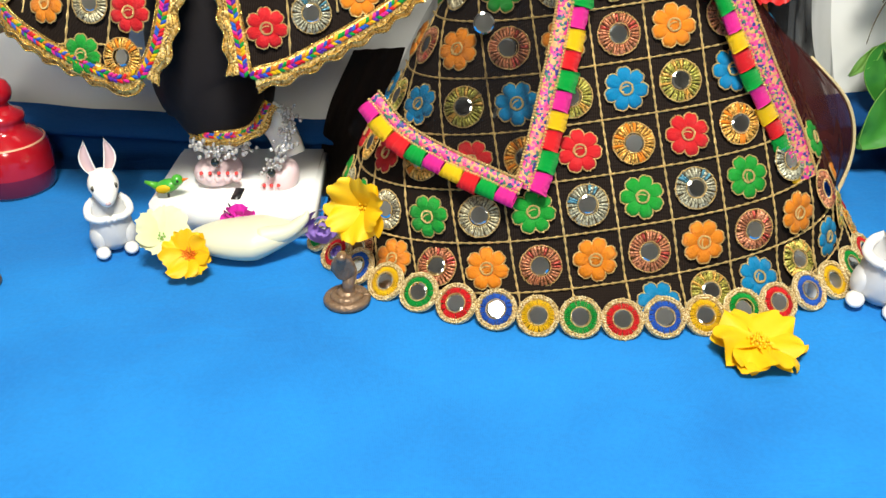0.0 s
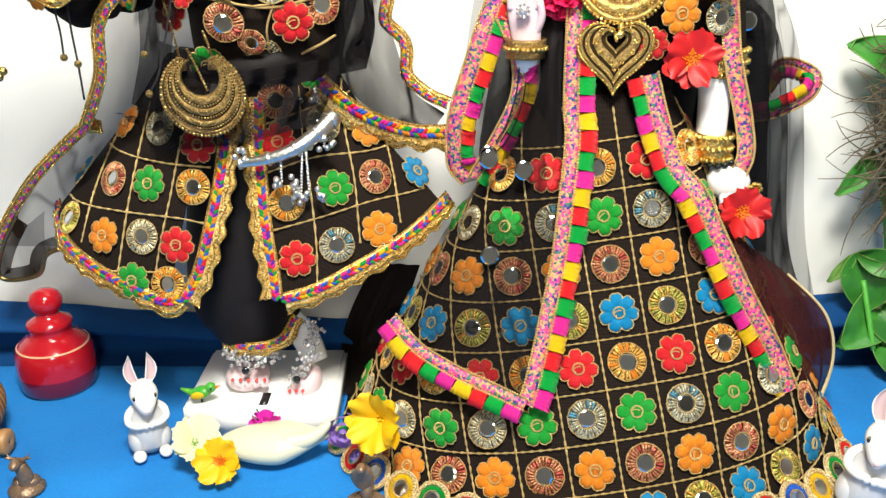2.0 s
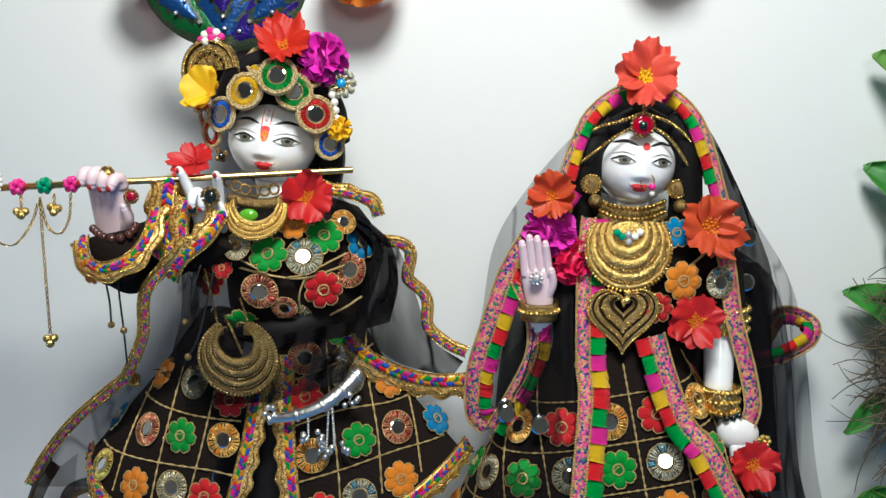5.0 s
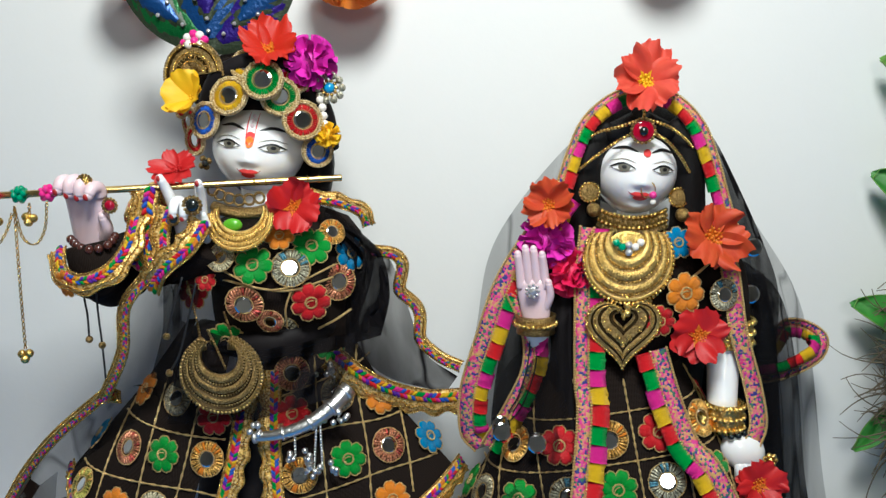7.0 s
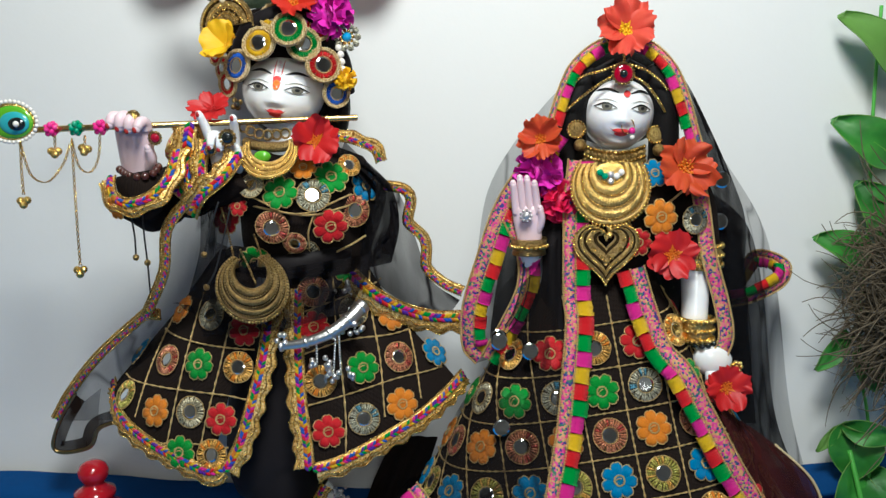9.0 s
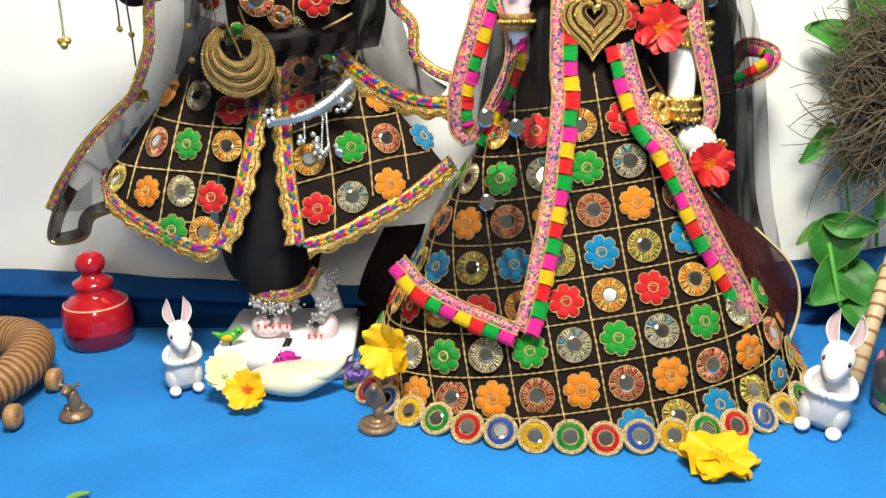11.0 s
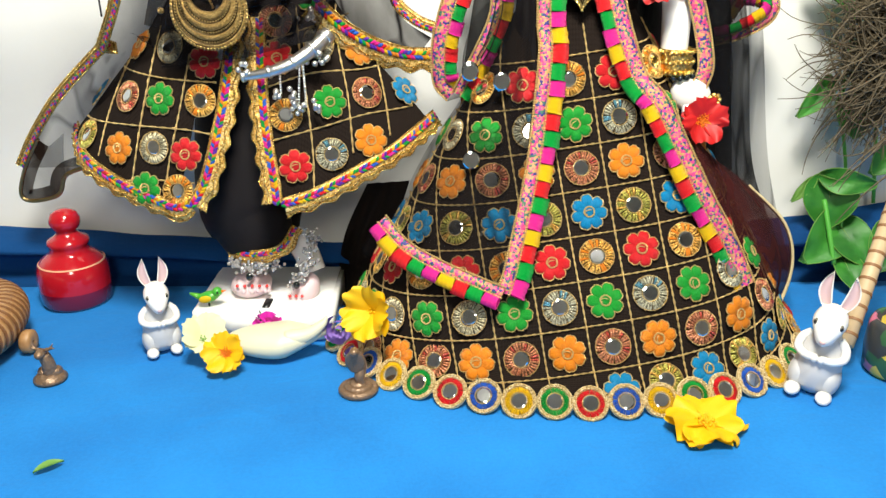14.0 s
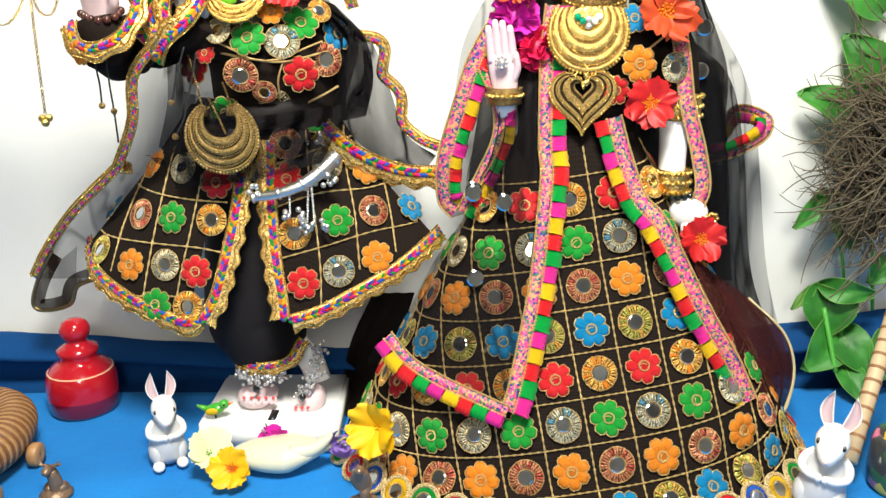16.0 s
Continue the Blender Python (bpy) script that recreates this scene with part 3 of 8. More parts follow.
def rails(pts, face, side, offs, lift=0.0):
    """Lines beside a curve, at the given distances, on the side that side and face give."""
    out = [[] for _ in offs]
    f = Vector(face).normalized()
    for i, p in enumerate(pts):
        t = (pts[min(i + 1, len(pts) - 1)] - pts[max(i - 1, 0)]).normalized()
        b = t.cross(f).normalized() * side
        n = b.cross(t).normalized()
        n = n if n.dot(f) > 0 else -n
        for o, d in zip(out, offs):
            o.append(p + b * d + n * lift)
    return out


TUFTS = ("pink", "yellow", "red", "green")


def tuft_trim(parent, path, side, band=0.012, tuft=0.017, face=(0, -1, 0.25), step=0.0165, first=0, fringe=True):
    """A pink embroidered band with gold cords, and a fringe of coloured floss tufts along its inner side."""
    pts = even(spline(path), 0.006)
    a, m, b = rails(pts, face, side, (0, band / 2, band), 0.001)
    m = [p + Vector(face).normalized() * 0.0008 for p in m]
    back = rails(pts, face, side, (band, band / 2, 0), -0.0008)
    part("embroidered_band", G().grid([a, m, b, *back, a]), "embroidery", parent, "pink multicoloured embroidered band")
    for line in (a, b):
        fine = even(line, 0.0026)
        g = G()
        for k, p in enumerate(fine):
            g.ball(p + Vector(face).normalized() * 0.0008, 0.0014, 0, None, 6, 4)
        part("gold_cord", g, "gold_thread", parent, "gold beaded cord", kind="stuff")
    if not fringe:
        return
    n = max(1, int(len(pts) * 0.006 / step))
    line = even(pts, 0.001)
    for k in range(n):
        i0, i1 = int(k * (len(line) - 1) / n), int((k + 1) * (len(line) - 1) / n)
        seg = line[i0:i1 + 1]
        if len(seg) < 3:
            continue
        ln = tuft * rnd.uniform(0.85, 1.1)
        cols = 9
        idx = [int(round(j * (len(seg) - 1) / (cols - 1))) for j in range(cols)]
        rows = []
        for w, h in ((0.0, 0.0015), (0.25, 0.0042), (0.6, 0.0050), (1.0, 0.0028)):
            ra = rails(seg, face, side, (band * 0.92 + ln * w,), h)[0]
            mid = sum(ra, Vector()) / len(ra)
            rows.append([mid + (ra[i] - mid) * (0.86 + 0.16 * w) + Vector(face).normalized() * (0.0007 * (-1) ** j) + Vector((rnd.uniform(-1, 1), 0, rnd.uniform(-1, 1))) * 0.0008 * w for j, i in enumerate(idx)])
        under = [rails(seg, face, side, (band * 0.92 + ln,), -0.001)[0][i] for i in idx]
        under0 = [rails(seg, face, side, (band * 0.92,), -0.001)[0][i] for i in idx]
        c = TUFTS[(k + first) % 4]
        part("tuft", G().grid([*rows, under, under0, rows[0]]), "floss_" + c, parent, c + " floss tuft")


BRAID = ("floss_purple", "floss_red", "floss_yellow", "floss_green", "floss_pink", "floss_blue", "floss_orange")


def braid_trim(parent, path, side, width=0.017, face=(0, -1, 0.2), scallop=True, lace="lace_gold"):
    """Scalloped gold lace with a plaited braid of coloured floss along it."""
    pts = even(spline(path), 0.003)
    n = len(pts)
    g = G()
    rows = []
    for w, h in ((0, 0.0004), (0.25, 0.0016), (0.5, 0.0012), (0.75, 0.0018), (1.0, 0.0006), (1.0, -0.0006), (0, -0.0006)):
        row = []
        for i in range(n):
            wave = 1.0 + (0.10 * math.cos(i * 0.003 / 0.024 * 2 * math.pi) if scallop else 0.0)
            row.append((w * width * wave, h + 0.0004 * math.sin(i * 1.9)))
        rows.append(row)
    full = []
    for row in rows:
        line = []
        for i in range(n):
            t = (pts[min(i + 1, n - 1)] - pts[max(i - 1, 0)]).normalized()
            f = Vector(face).normalized()
            b = t.cross(f).normalized() * side
            nn = b.cross(t).normalized()
            nn = nn if nn.dot(f) > 0 else -nn
            line.append(pts[i] + b * row[i][0] + nn * row[i][1])
        full.append(line)
    g.grid(full + [full[0]])
    for row in (full[3], full[4], full[0]):
        for p in even(row, 0.0024):
            g.ball(p + Vector(face).normalized() * 0.0008, 0.0011, 1, None, 5, 3)
    part("gold_lace", g, [lace, "gold_metal"], parent, "scalloped gold lace border")
    g = G()
    mid = rails(even(pts, 0.0042 * width / 0.024), face, side, (width * 0.32, width * 0.18, width * 0.46), 0.0024)
    line = mid[0]
    k = width / 0.018 * 0.74
    for i in range(len(line) - 1):
        t = (line[i + 1] - line[i]).normalized()
        f = Vector(face).normalized()
        b = t.cross(f).normalized()
        for s in (-1, 1):
            d = (t + b * 0.75 * s).normalized()
            x, z = d, f
            y = z.cross(x).normalized()
            z = x.cross(y)
            g.ball(line[i] + b * 0.0022 * s * k, (0.0042 * k, 0.0021 * k, 0.0017 * k), (i // 2 * 2 + (s > 0) * 3 + i % 3) % 7, Matrix((x, y, z)).transposed(), 8, 5)
    part("braid", g, list(BRAID), parent, "plaited multicoloured floss braid", kind="stuff")


def net(parent, name, left, right, m, ripple=0.004, cols=24, rows=40, label="", waves=5, seed=0.0, bow=0.0):
    """A sheet of net cloth between two curves, with hanging folds."""
    a, b = even(spline(left), 0.004), even(spline(right), 0.004)
    grid = []
    for i in range(rows + 1):
        u = i / rows
        p, q = a[int(round(u * (len(a) - 1)))], b[int(round(u * (len(b) - 1)))]
        row = []
        for j in range(cols + 1):
            w = j / cols
            d = Vector((0, -1, 0)) * (ripple * math.sin(w * waves * 2 * math.pi + 1.7 * u + seed) * math.sin(math.pi * min(1, u * 1.1 + 0.1)) + bow * math.sin(math.pi * w))
            row.append(p.lerp(q, w) + d * math.sin(math.pi * w) ** 0.5)
        grid.append(row)
    return part(name, G().grid(grid), m, parent, label)


def beads(g, pts, r, step=None, mi=0):
    for p in even([Vector(q) for q in pts], step or r * 2.05):
        g.ball(p, r, mi, None, 8, 6)
    return g


def petal_flower(name, at, facing, petals, size, m, label, group="", cup=0.35, centre="petal_yellow", ruffle=0.25, layers=1, seed=1, wide=0.62, notch=0.09):
    """An artificial flower: curved, ruffled petals round a small centre."""
    r = random.Random(seed)
    th = thing(name, at, label, "flower", group)
    base = frame_at(at, facing, r.uniform(0, 6))
    for lay in range(layers):
        k = petals + lay * 2 if layers > 1 else petals
        for i in range(k):
            a = 2 * math.pi * (i + 0.5 * lay) / k + r.uniform(-0.12, 0.12)
            ln = size * r.uniform(0.88, 1.1) * (1 - 0.22 * lay)
            lift = cup + 0.33 * lay + r.uniform(-0.25, 0.25)
            broad = wide * r.uniform(0.85, 1.2)
            rows = []
            ph = r.uniform(0, 6)
            for s in range(8):
                u = s / 7
                half = broad * ln * (math.sin(math.pi * min(1.0, 0.08 + 0.62 * u)) ** 0.8) * 0.62
                row = []
                for q in range(17):
                    w = q / 8 - 1
                    x = ln * (u - 0.10 * u * w * w + (0.05 * math.sin(5 * w + ph) + 0.035 * math.sin(11 * w + 2 * ph) + 0.022 * math.sin(19 * w + 5 * ph) - notch * math.exp(-((w - 0.2 * math.sin(ph)) / 0.16) ** 2)) * u ** 4)
                    h = ln * (math.sin(lift) * u * (1 - 0.30 * u) * 1.1 + 0.16 * w * w * (1 - u) + ruffle * (0.14 * u * math.sin(3.2 * w + ph) + 0.07 * u * u * math.sin(7.5 * w + 3 * ph)))
                    row.append((x * math.cos(lift * 0.5), half * w, h))
                rows.append(row)
            mm = base @ Matrix.Rotation(a, 4, "Z")
            top = [[mm @ Vector(p) for p in row] for row in rows]
            g = G().grid(top)
            low = [[mm @ (Vector(p) - Vector((0, 0, 0.0006))) for p in reversed(row)] for row in rows]
            g.grid(low)
            g.m = [1 if (k % 112) < 16 else 0 for k in range(len(g.f))]
            part("petal", g, [m, centre if centre != "leaf_pale" else m], th)
    g = G()
    for i in range(22):
        a = i * 2.4
        d = size * 0.062 * math.sqrt(i)
        g.ball(base @ Vector((d * math.cos(a), d * math.sin(a), size * 0.14)), size * 0.042, 0, None, 6, 4)
    part("flower_centre", g, centre, th)
    return th


def pompom(name, at, facing, size, m, label, seed=1, count=46, group=""):
    """A full double flower: many small petals over a dome."""
    r = random.Random(seed)
    th = thing(name, at, label, "flower", group)
    base = frame_at(at, facing)
    g = G()
    for i in range(count):
        a, t = i * 2.39996, math.acos(1 - (i + 0.5) / count * 1.05)
        d = Vector((math.sin(t) * math.cos(a), math.sin(t) * math.sin(a), math.cos(t)))
        mm = base @ Matrix.Translation(d * size * 0.5) @ d.to_track_quat("Z", "Y").to_matrix().to_4x4() @ Matrix.Rotation(r.uniform(0, 6), 4, "Z")
        rows = []
        for s in range(4):
            u = s / 3
            rows.append([mm @ Vector((size * 0.24 * w * (0.5 + 0.6 * u), size * (0.05 * w * w + 0.05 * math.sin(4 * w + i) * u + 0.10 * u), size * 0.52 * u - 0.06 * size * w * w)) for w in (-1, -0.5, 0, 0.5, 1)])
        g.grid(rows)
    part("petals", g, m, th, kind="stuff")
    part("flower_heart", G().ball(base @ Vector((0, 0, size * 0.08)), size * 0.55, 0, None, 12, 8), m, th)
    return th


# ---- the seated-height pair: dolls in costume ----
def relief(u, v):
    """How far the features stand out of a plain oval face, in shares of its depth."""
    e = math.exp
    a = abs(u)
    h = e(-(u / float(np.interp(v, [-0.3, -0.2, 0.1], [0.17, 0.15, 0.10]))) ** 2) * float(np.interp(v, [-0.38, -0.31, -0.24, -0.05, 0.15, 0.32], [0, 0.03, 0.14, 0.085, 0.035, 0]))
    h += 0.05 * e(-((a - 0.13) / 0.07) ** 2 - ((v + 0.26) / 0.06) ** 2)
    h += 0.03 * e(-((a - 0.45) / 0.22) ** 2 - ((v - 0.10) / 0.10) ** 2) - 0.03 * e(-((a - 0.36) / 0.22) ** 2 - ((v - 0.16) / 0.16) ** 2)
    h += 0.07 * e(-(u / 0.21) ** 2 - ((v + 0.52) / 0.09) ** 2) - 0.03 * e(-(u / 0.2) ** 2 - ((v + 0.66) / 0.05) ** 2)
    h += 0.10 * e(-(u / 0.26) ** 2 - ((v + 0.80) / 0.13) ** 2) + 0.03 * e(-((a - 0.5) / 0.22) ** 2 - ((v + 0.28) / 0.22) ** 2)
    return h


def jaw(v):
    """The face narrows below the cheeks."""
    return 1.0 - 0.05 * min(1.0, max(0.0, -v - 0.10) / 0.7) ** 1.3


def on_head(c, r, m, x, z, h=0.0004):
    """A point on the front of a head."""
    v = z / r[2]
    u = x / (r[0] * jaw(v))
    y = -r[1] * (math.sqrt(max(0.0, 1 - u * u - v * v)) + relief(u, v))
    n = Vector((x / r[0] ** 2, y / r[1] ** 2, z / r[2] ** 2)).normalized()
    return Vector(c) + m.to_3x3() @ (Vector((x, y, z)) + n * h)


def stroke(g, c, r, m, pts, width, mi, h=0.0005):
    """A painted line on a head: tapered at its ends."""
    p = spline([(x, 0, z) for x, z in pts], 6)
    up, dn = [], []
    for i, q in enumerate(p):
        u = i / (len(p) - 1)
        t = p[min(i + 1, len(p) - 1)] - p[max(i - 1, 0)]
        nn = Vector((-t.z, 0, t.x)).normalized() * width * 0.5 * (0.15 + math.sin(math.pi * u) ** 0.6)
        up.append(on_head(c, r, m, q.x + nn.x, q.z + nn.z, h))
        dn.append(on_head(c, r, m, q.x - nn.x, q.z - nn.z, h))
    g.grid([up, dn], mi)


def spot(g, c, r, m, x, z, rx, rz, mi, h=0.0006, point=0.0):
    """A painted spot on a head, round or almond-shaped."""
    ring = []
    for k in range(20):
        a = 2 * math.pi * k / 20
        ring.append(on_head(c, r, m, x + rx * math.cos(a), z + rz * math.sin(a) * (1 - point * abs(math.cos(a)) ** 2), h))
    g.add([on_head(c, r, m, x, z, h), *ring], [(0, 1 + k, 1 + (k + 1) % 20) for k in range(20)], mi)


DOLL_MATS = ["marble", "black_paint", "grey_paint", "red_paint", "orange_paint", "pink_marble", "hair", "lip_dark"]


def doll_head(g, c, r, tilt):
    m = Matrix.Rotation(tilt, 4, "Y")
    mm = m.to_3x3()
    rows = []
    for i in range(57):
        t = math.pi * (0.004 + 0.992 * i / 56)
        row = []
        for j in range(72):
            f = 2 * math.pi * j / 72
            u, w, v = math.sin(t) * math.cos(f), math.sin(t) * math.sin(f), math.cos(t)
            row.append(Vector(c) + mm @ Vector((r[0] * u * jaw(v), r[1] * (w - (relief(u, v) if w < 0 else 0.0) * min(1.0, -3 * w if w < 0 else 0)), r[2] * v)))
        rows.append(row)
    g.grid(rows, 0, True)
    for s in (-1, 1):
        e = (s * r[0] * 0.45, r[2] * 0.10)
        stroke(g, c, r, m, [(s * r[0] * 0.14, r[2] * 0.43), (s * r[0] * 0.42, r[2] * 0.51), (s * r[0] * 0.70, r[2] * 0.45)], 0.0024, 1)
        spot(g, c, r, m, *e, r[0] * 0.26, r[2] * 0.090, 0, 0.0009, 0.6)
        spot(g, c, r, m, e[0] + 0.001, e[1], r[0] * 0.130, r[2] * 0.092, 2, 0.0011)
        spot(g, c, r, m, e[0] + 0.001, e[1], r[0] * 0.055, r[2] * 0.036, 1, 0.0013)
        stroke(g, c, r, m, [(e[0] - r[0] * 0.28, e[1] - 0.001), (e[0], e[1] + r[2] * 0.075), (e[0] + r[0] * 0.28, e[1] - 0.001)], 0.0016, 1, 0.0013)
        stroke(g, c, r, m, [(e[0] - r[0] * 0.27, e[1] - 0.0015), (e[0], e[1] - r[2] * 0.085), (e[0] + r[0] * 0.27, e[1] - 0.0015)], 0.0007, 2, 0.0013)
        stroke(g, c, r, m, [(e[0] - r[0] * 0.28, e[1] + r[2] * 0.10), (e[0], e[1] + r[2] * 0.165), (e[0] + r[0] * 0.28, e[1] + r[2] * 0.10)], 0.0006, 2, 0.0008)
    z = -r[2] * 0.50
    for k in (-1, 1):
        spot(g, c, r, m, k * 0.0034, z + 0.0016, 0.0054, 0.0021, 3, 0.0005, 0.35)
    spot(g, c, r, m, 0, z - 0.0017, 0.0066, 0.0028, 3, 0.0006, 0.3)
    stroke(g, c, r, m, [(-0.0112, z + 0.0036), (-0.0065, z + 0.0006), (0, z), (0.0065, z + 0.0006), (0.0112, z + 0.0036)], 0.0010, 7, 0.0009)
    return m


def hand_shape(g, wrist, tip, across, palm, mi=0, spread=0.16, curls=(0.05, 0.05, 0.05, 0.05), thumb=1, knuckle=0.52, nails=False):
    """A doll's hand: a flat rounded palm, four jointed fingers that curl forward, a thumb."""
    w, t = Vector(wrist), Vector(tip)
    d = (t - w)
    ln = d.length
    d.normalize()
    x = (Vector(across) - d * Vector(across).dot(d)).normalized()
    y = d.cross(x)
    rows = []
    for i in range(13):
        u = i / 12
        half = palm * float(np.interp(u, [0, 0.12, 0.35, 0.75, 0.95, 1], [0.66, 0.68, 0.92, 1.04, 1.0, 0.9]))
        deep = palm * float(np.interp(u, [0, 0.12, 0.35, 0.75, 0.95, 1], [0.60, 0.56, 0.50, 0.42, 0.34, 0.24]))
        rows.append([w + d * (ln * ((knuckle + 0.22) * u - 0.2)) + x * half * math.copysign(abs(math.cos(a)) ** 0.8, math.cos(a)) + y * deep * math.copysign(abs(math.sin(a)) ** 0.8, math.sin(a)) * (1 - 0.22 * (math.sin(a) < 0) * math.cos(a) ** 2) for a in (2 * math.pi * j / 20 for j in range(20))])
    rows = [[w - d * ln * 0.2] * 20] + rows + [[w + d * ln * (knuckle + 0.03)] * 20]
    g.grid(rows, mi, True)
    for k in range(4):
        o = (k - 1.5) * palm * 0.50
        up = (d + x * (k - 1.5) * spread * 0.5).normalized()
        q = curls[k]
        p = w + d * ln * (knuckle - 0.06 - 0.03 * abs(k - 1.4)) + x * o
        pts, seg = [p], ln * ((0.40 if q > 0.5 else 1.06 - min(knuckle, 0.55)) - 0.04 * abs(k - 1.4)) / 3
        for f in (0.25, 1.5, 2.9):
            p = p + seg * (up * math.cos(q * f) - y * math.sin(q * f))
            pts.append(p)
        g.tube(spline(pts, 4), lambda u: palm * (0.31 - 0.09 * u * u), mi, 12)
        g.ball(pts[-1], palm * 0.22, mi, None, 10, 8)
        if nails:
            n = -y if q > 0.5 else (-y + up * 0.3).normalized()
            g.ball(pts[-1] + n * palm * 0.14, (palm * 0.14, palm * 0.11, palm * 0.17), 7, None, 8, 6)
    g.tube(spline([w + d * ln * 0.12 + x * palm * 0.55 * thumb, w + d * ln * 0.32 + x * palm * 1.02 * thumb - y * palm * 0.2, w + d * ln * 0.52 + x * palm * 1.02 * thumb - y * palm * 0.35], 5), lambda u: palm * (0.34 - 0.13 * u), mi, 10)
    g.ball(w + d * ln * 0.52 + x * palm * 1.02 * thumb - y * palm * 0.35, palm * 0.21, mi, None, 10, 8)


# ---- the taller-skirted doll: head, hair and arms ----
SX, SY = 0.1447, 0.8149
KNOTS = [0.0, 0.03, 0.07, 0.144, 0.225, 0.30, 0.36]
DEEP = [0.222, 0.191, 0.1733, 0.1284, 0.0898, 0.068, 0.050]
WIDE = [0.270, 0.245, 0.226, 0.184, 0.138, 0.095, 0.064]
SLANT = np.concatenate([[0], np.cumsum(np.hypot(np.diff(DEEP), np.diff(KNOTS)))])
ARC = np.linspace(0, math.pi / 2, 60)


def square(z):
    """How round the skirt's outline is at a height: 1 an ellipse, less a rounded box."""
    return float(np.interp(z, [0.0, 0.03, 0.07, 0.144], [0.95, 0.82, 0.70, 0.63]))


def skirt_point(s, v, h=0.0):
    """The skirt's front: s round it from the middle, v up its slope, h proud of it."""
    def raw(s, v):
        z = float(np.interp(v, SLANT, KNOTS))
        d, w = float(np.interp(z, KNOTS, DEEP)), float(np.interp(z, KNOTS, WIDE))
        e = square(z)
        x, y = w * np.sin(ARC) ** e, -d * np.cos(ARC) ** e
        ln = np.concatenate([[0], np.cumsum(np.hypot(np.diff(x), np.diff(y)))])
        q = min(abs(s), ln[-1])
        yy = float(np.interp(q, ln, y)) + max(0.0, abs(s) - ln[-1])
        return Vector((SX + math.copysign(float(np.interp(q, ln, x)), s), SY + yy, z)), ln[-1]
    p, half = raw(s, v)
    a, b = raw(s + 0.004, v)[0] - raw(s - 0.004, v)[0], raw(s, v + 0.004)[0] - raw(s, v - 0.004)[0]
    n = a.cross(b).normalized()
    return p + n * h, n, half


def skirt():
    th = thing("doll_skirt", (SX, SY, 0), "flared black doll skirt with embroidered flowers, mirrors and roundel hem", "skirt")
    rows = []
    for v in np.linspace(0.0, float(SLANT[-1]), 44):
        z = float(np.interp(v, SLANT, KNOTS))
        d, w = float(np.interp(z, KNOTS, DEEP)), float(np.interp(z, KNOTS, WIDE))
        row = []
        for k in range(180):
            a = 2 * math.pi * k / 180
            e = square(z) if math.cos(a) > 0 else 0.9
            x, y = w * math.copysign(abs(math.sin(a)) ** e, math.sin(a)), -d * math.copysign(abs(math.cos(a)) ** e, math.cos(a))
            if y > 0:
                y *= 0.6
            f = 1 + 0.004 * math.sin(a * 17 + 4 * z) - 0.002
            row.append((SX + x * f, SY + y * f, z))
        rows.append(row)
    part("skirt_cloth", G().grid(rows, 0, True), "black_cotton", th, "black cotton skirt cloth")
    s0, v0, step, turn = -0.0164, 0.057, 0.046, 0.148
    ca, sa = math.cos(turn), math.sin(turn)
    flowers, rings = ("orange", "green", "red", "blue"), ("copper", "silver", "ocher", "olive")

    def cell(c, r):
        return s0 + step * (c * ca - r * sa), v0 + step * (c * sa + r * ca)

    top = float(SLANT[-1]) - 0.03
    for r in range(-2, 10):
        for c in range(-8, 9):
            s, v = cell(c, r)
            if not 0.012 < v < top:
                continue
            p, n, half = skirt_point(s, v, 0.0022)
            if abs(s) > half + 0.012:
                continue
            kind = flowers[r % 4] if (r + c) % 2 == 0 else rings[r % 4]
            if kind == "silver" and c >= 0:
                kind = "dull_blue"
            patch(th, kind, frame_at(p, n, 0.4 * ((c * 7 + r * 3) % 5), 1.0))
    for across in (True, False):
        for k in range(-8, 11):
            g, run = G(), []
            for q in np.arange(-8.5, 10.5, 0.06):
                s, v = cell(q, k + 0.5) if across else cell(k + 0.5, q)
                if not 0.004 < v < top + 0.02:
                    continue
                p, n, half = skirt_point(s, v, 0.0012)
                if abs(s) < half + 0.015:
                    run.append(p)
            if len(run) > 6:
                part("gold_grid_cord", g.tube(run, lambda u: 0.0009 + 0.0005 * math.sin(u * len(run) * 2.1), 0, 6), "gold_thread", th, "twisted gold grid cord")
    for i in range(-7, 11):
        s = -0.065 + 0.0335 * i
        p, n, half = skirt_point(s, 0.004)
        out = Vector((n.x, n.y, 0)).normalized()
        if abs(s) > half + 0.05:
            continue
        p = p + out * 0.012
        p.z = 0.0122 + 0.0015 * (i % 2)
        roundel(th, ("yellow", "green", "red", "blue")[i % 4], frame_at(p, out * 0.72 + Vector((0, 0, 0.7)), 0.5 * i, 1.0))


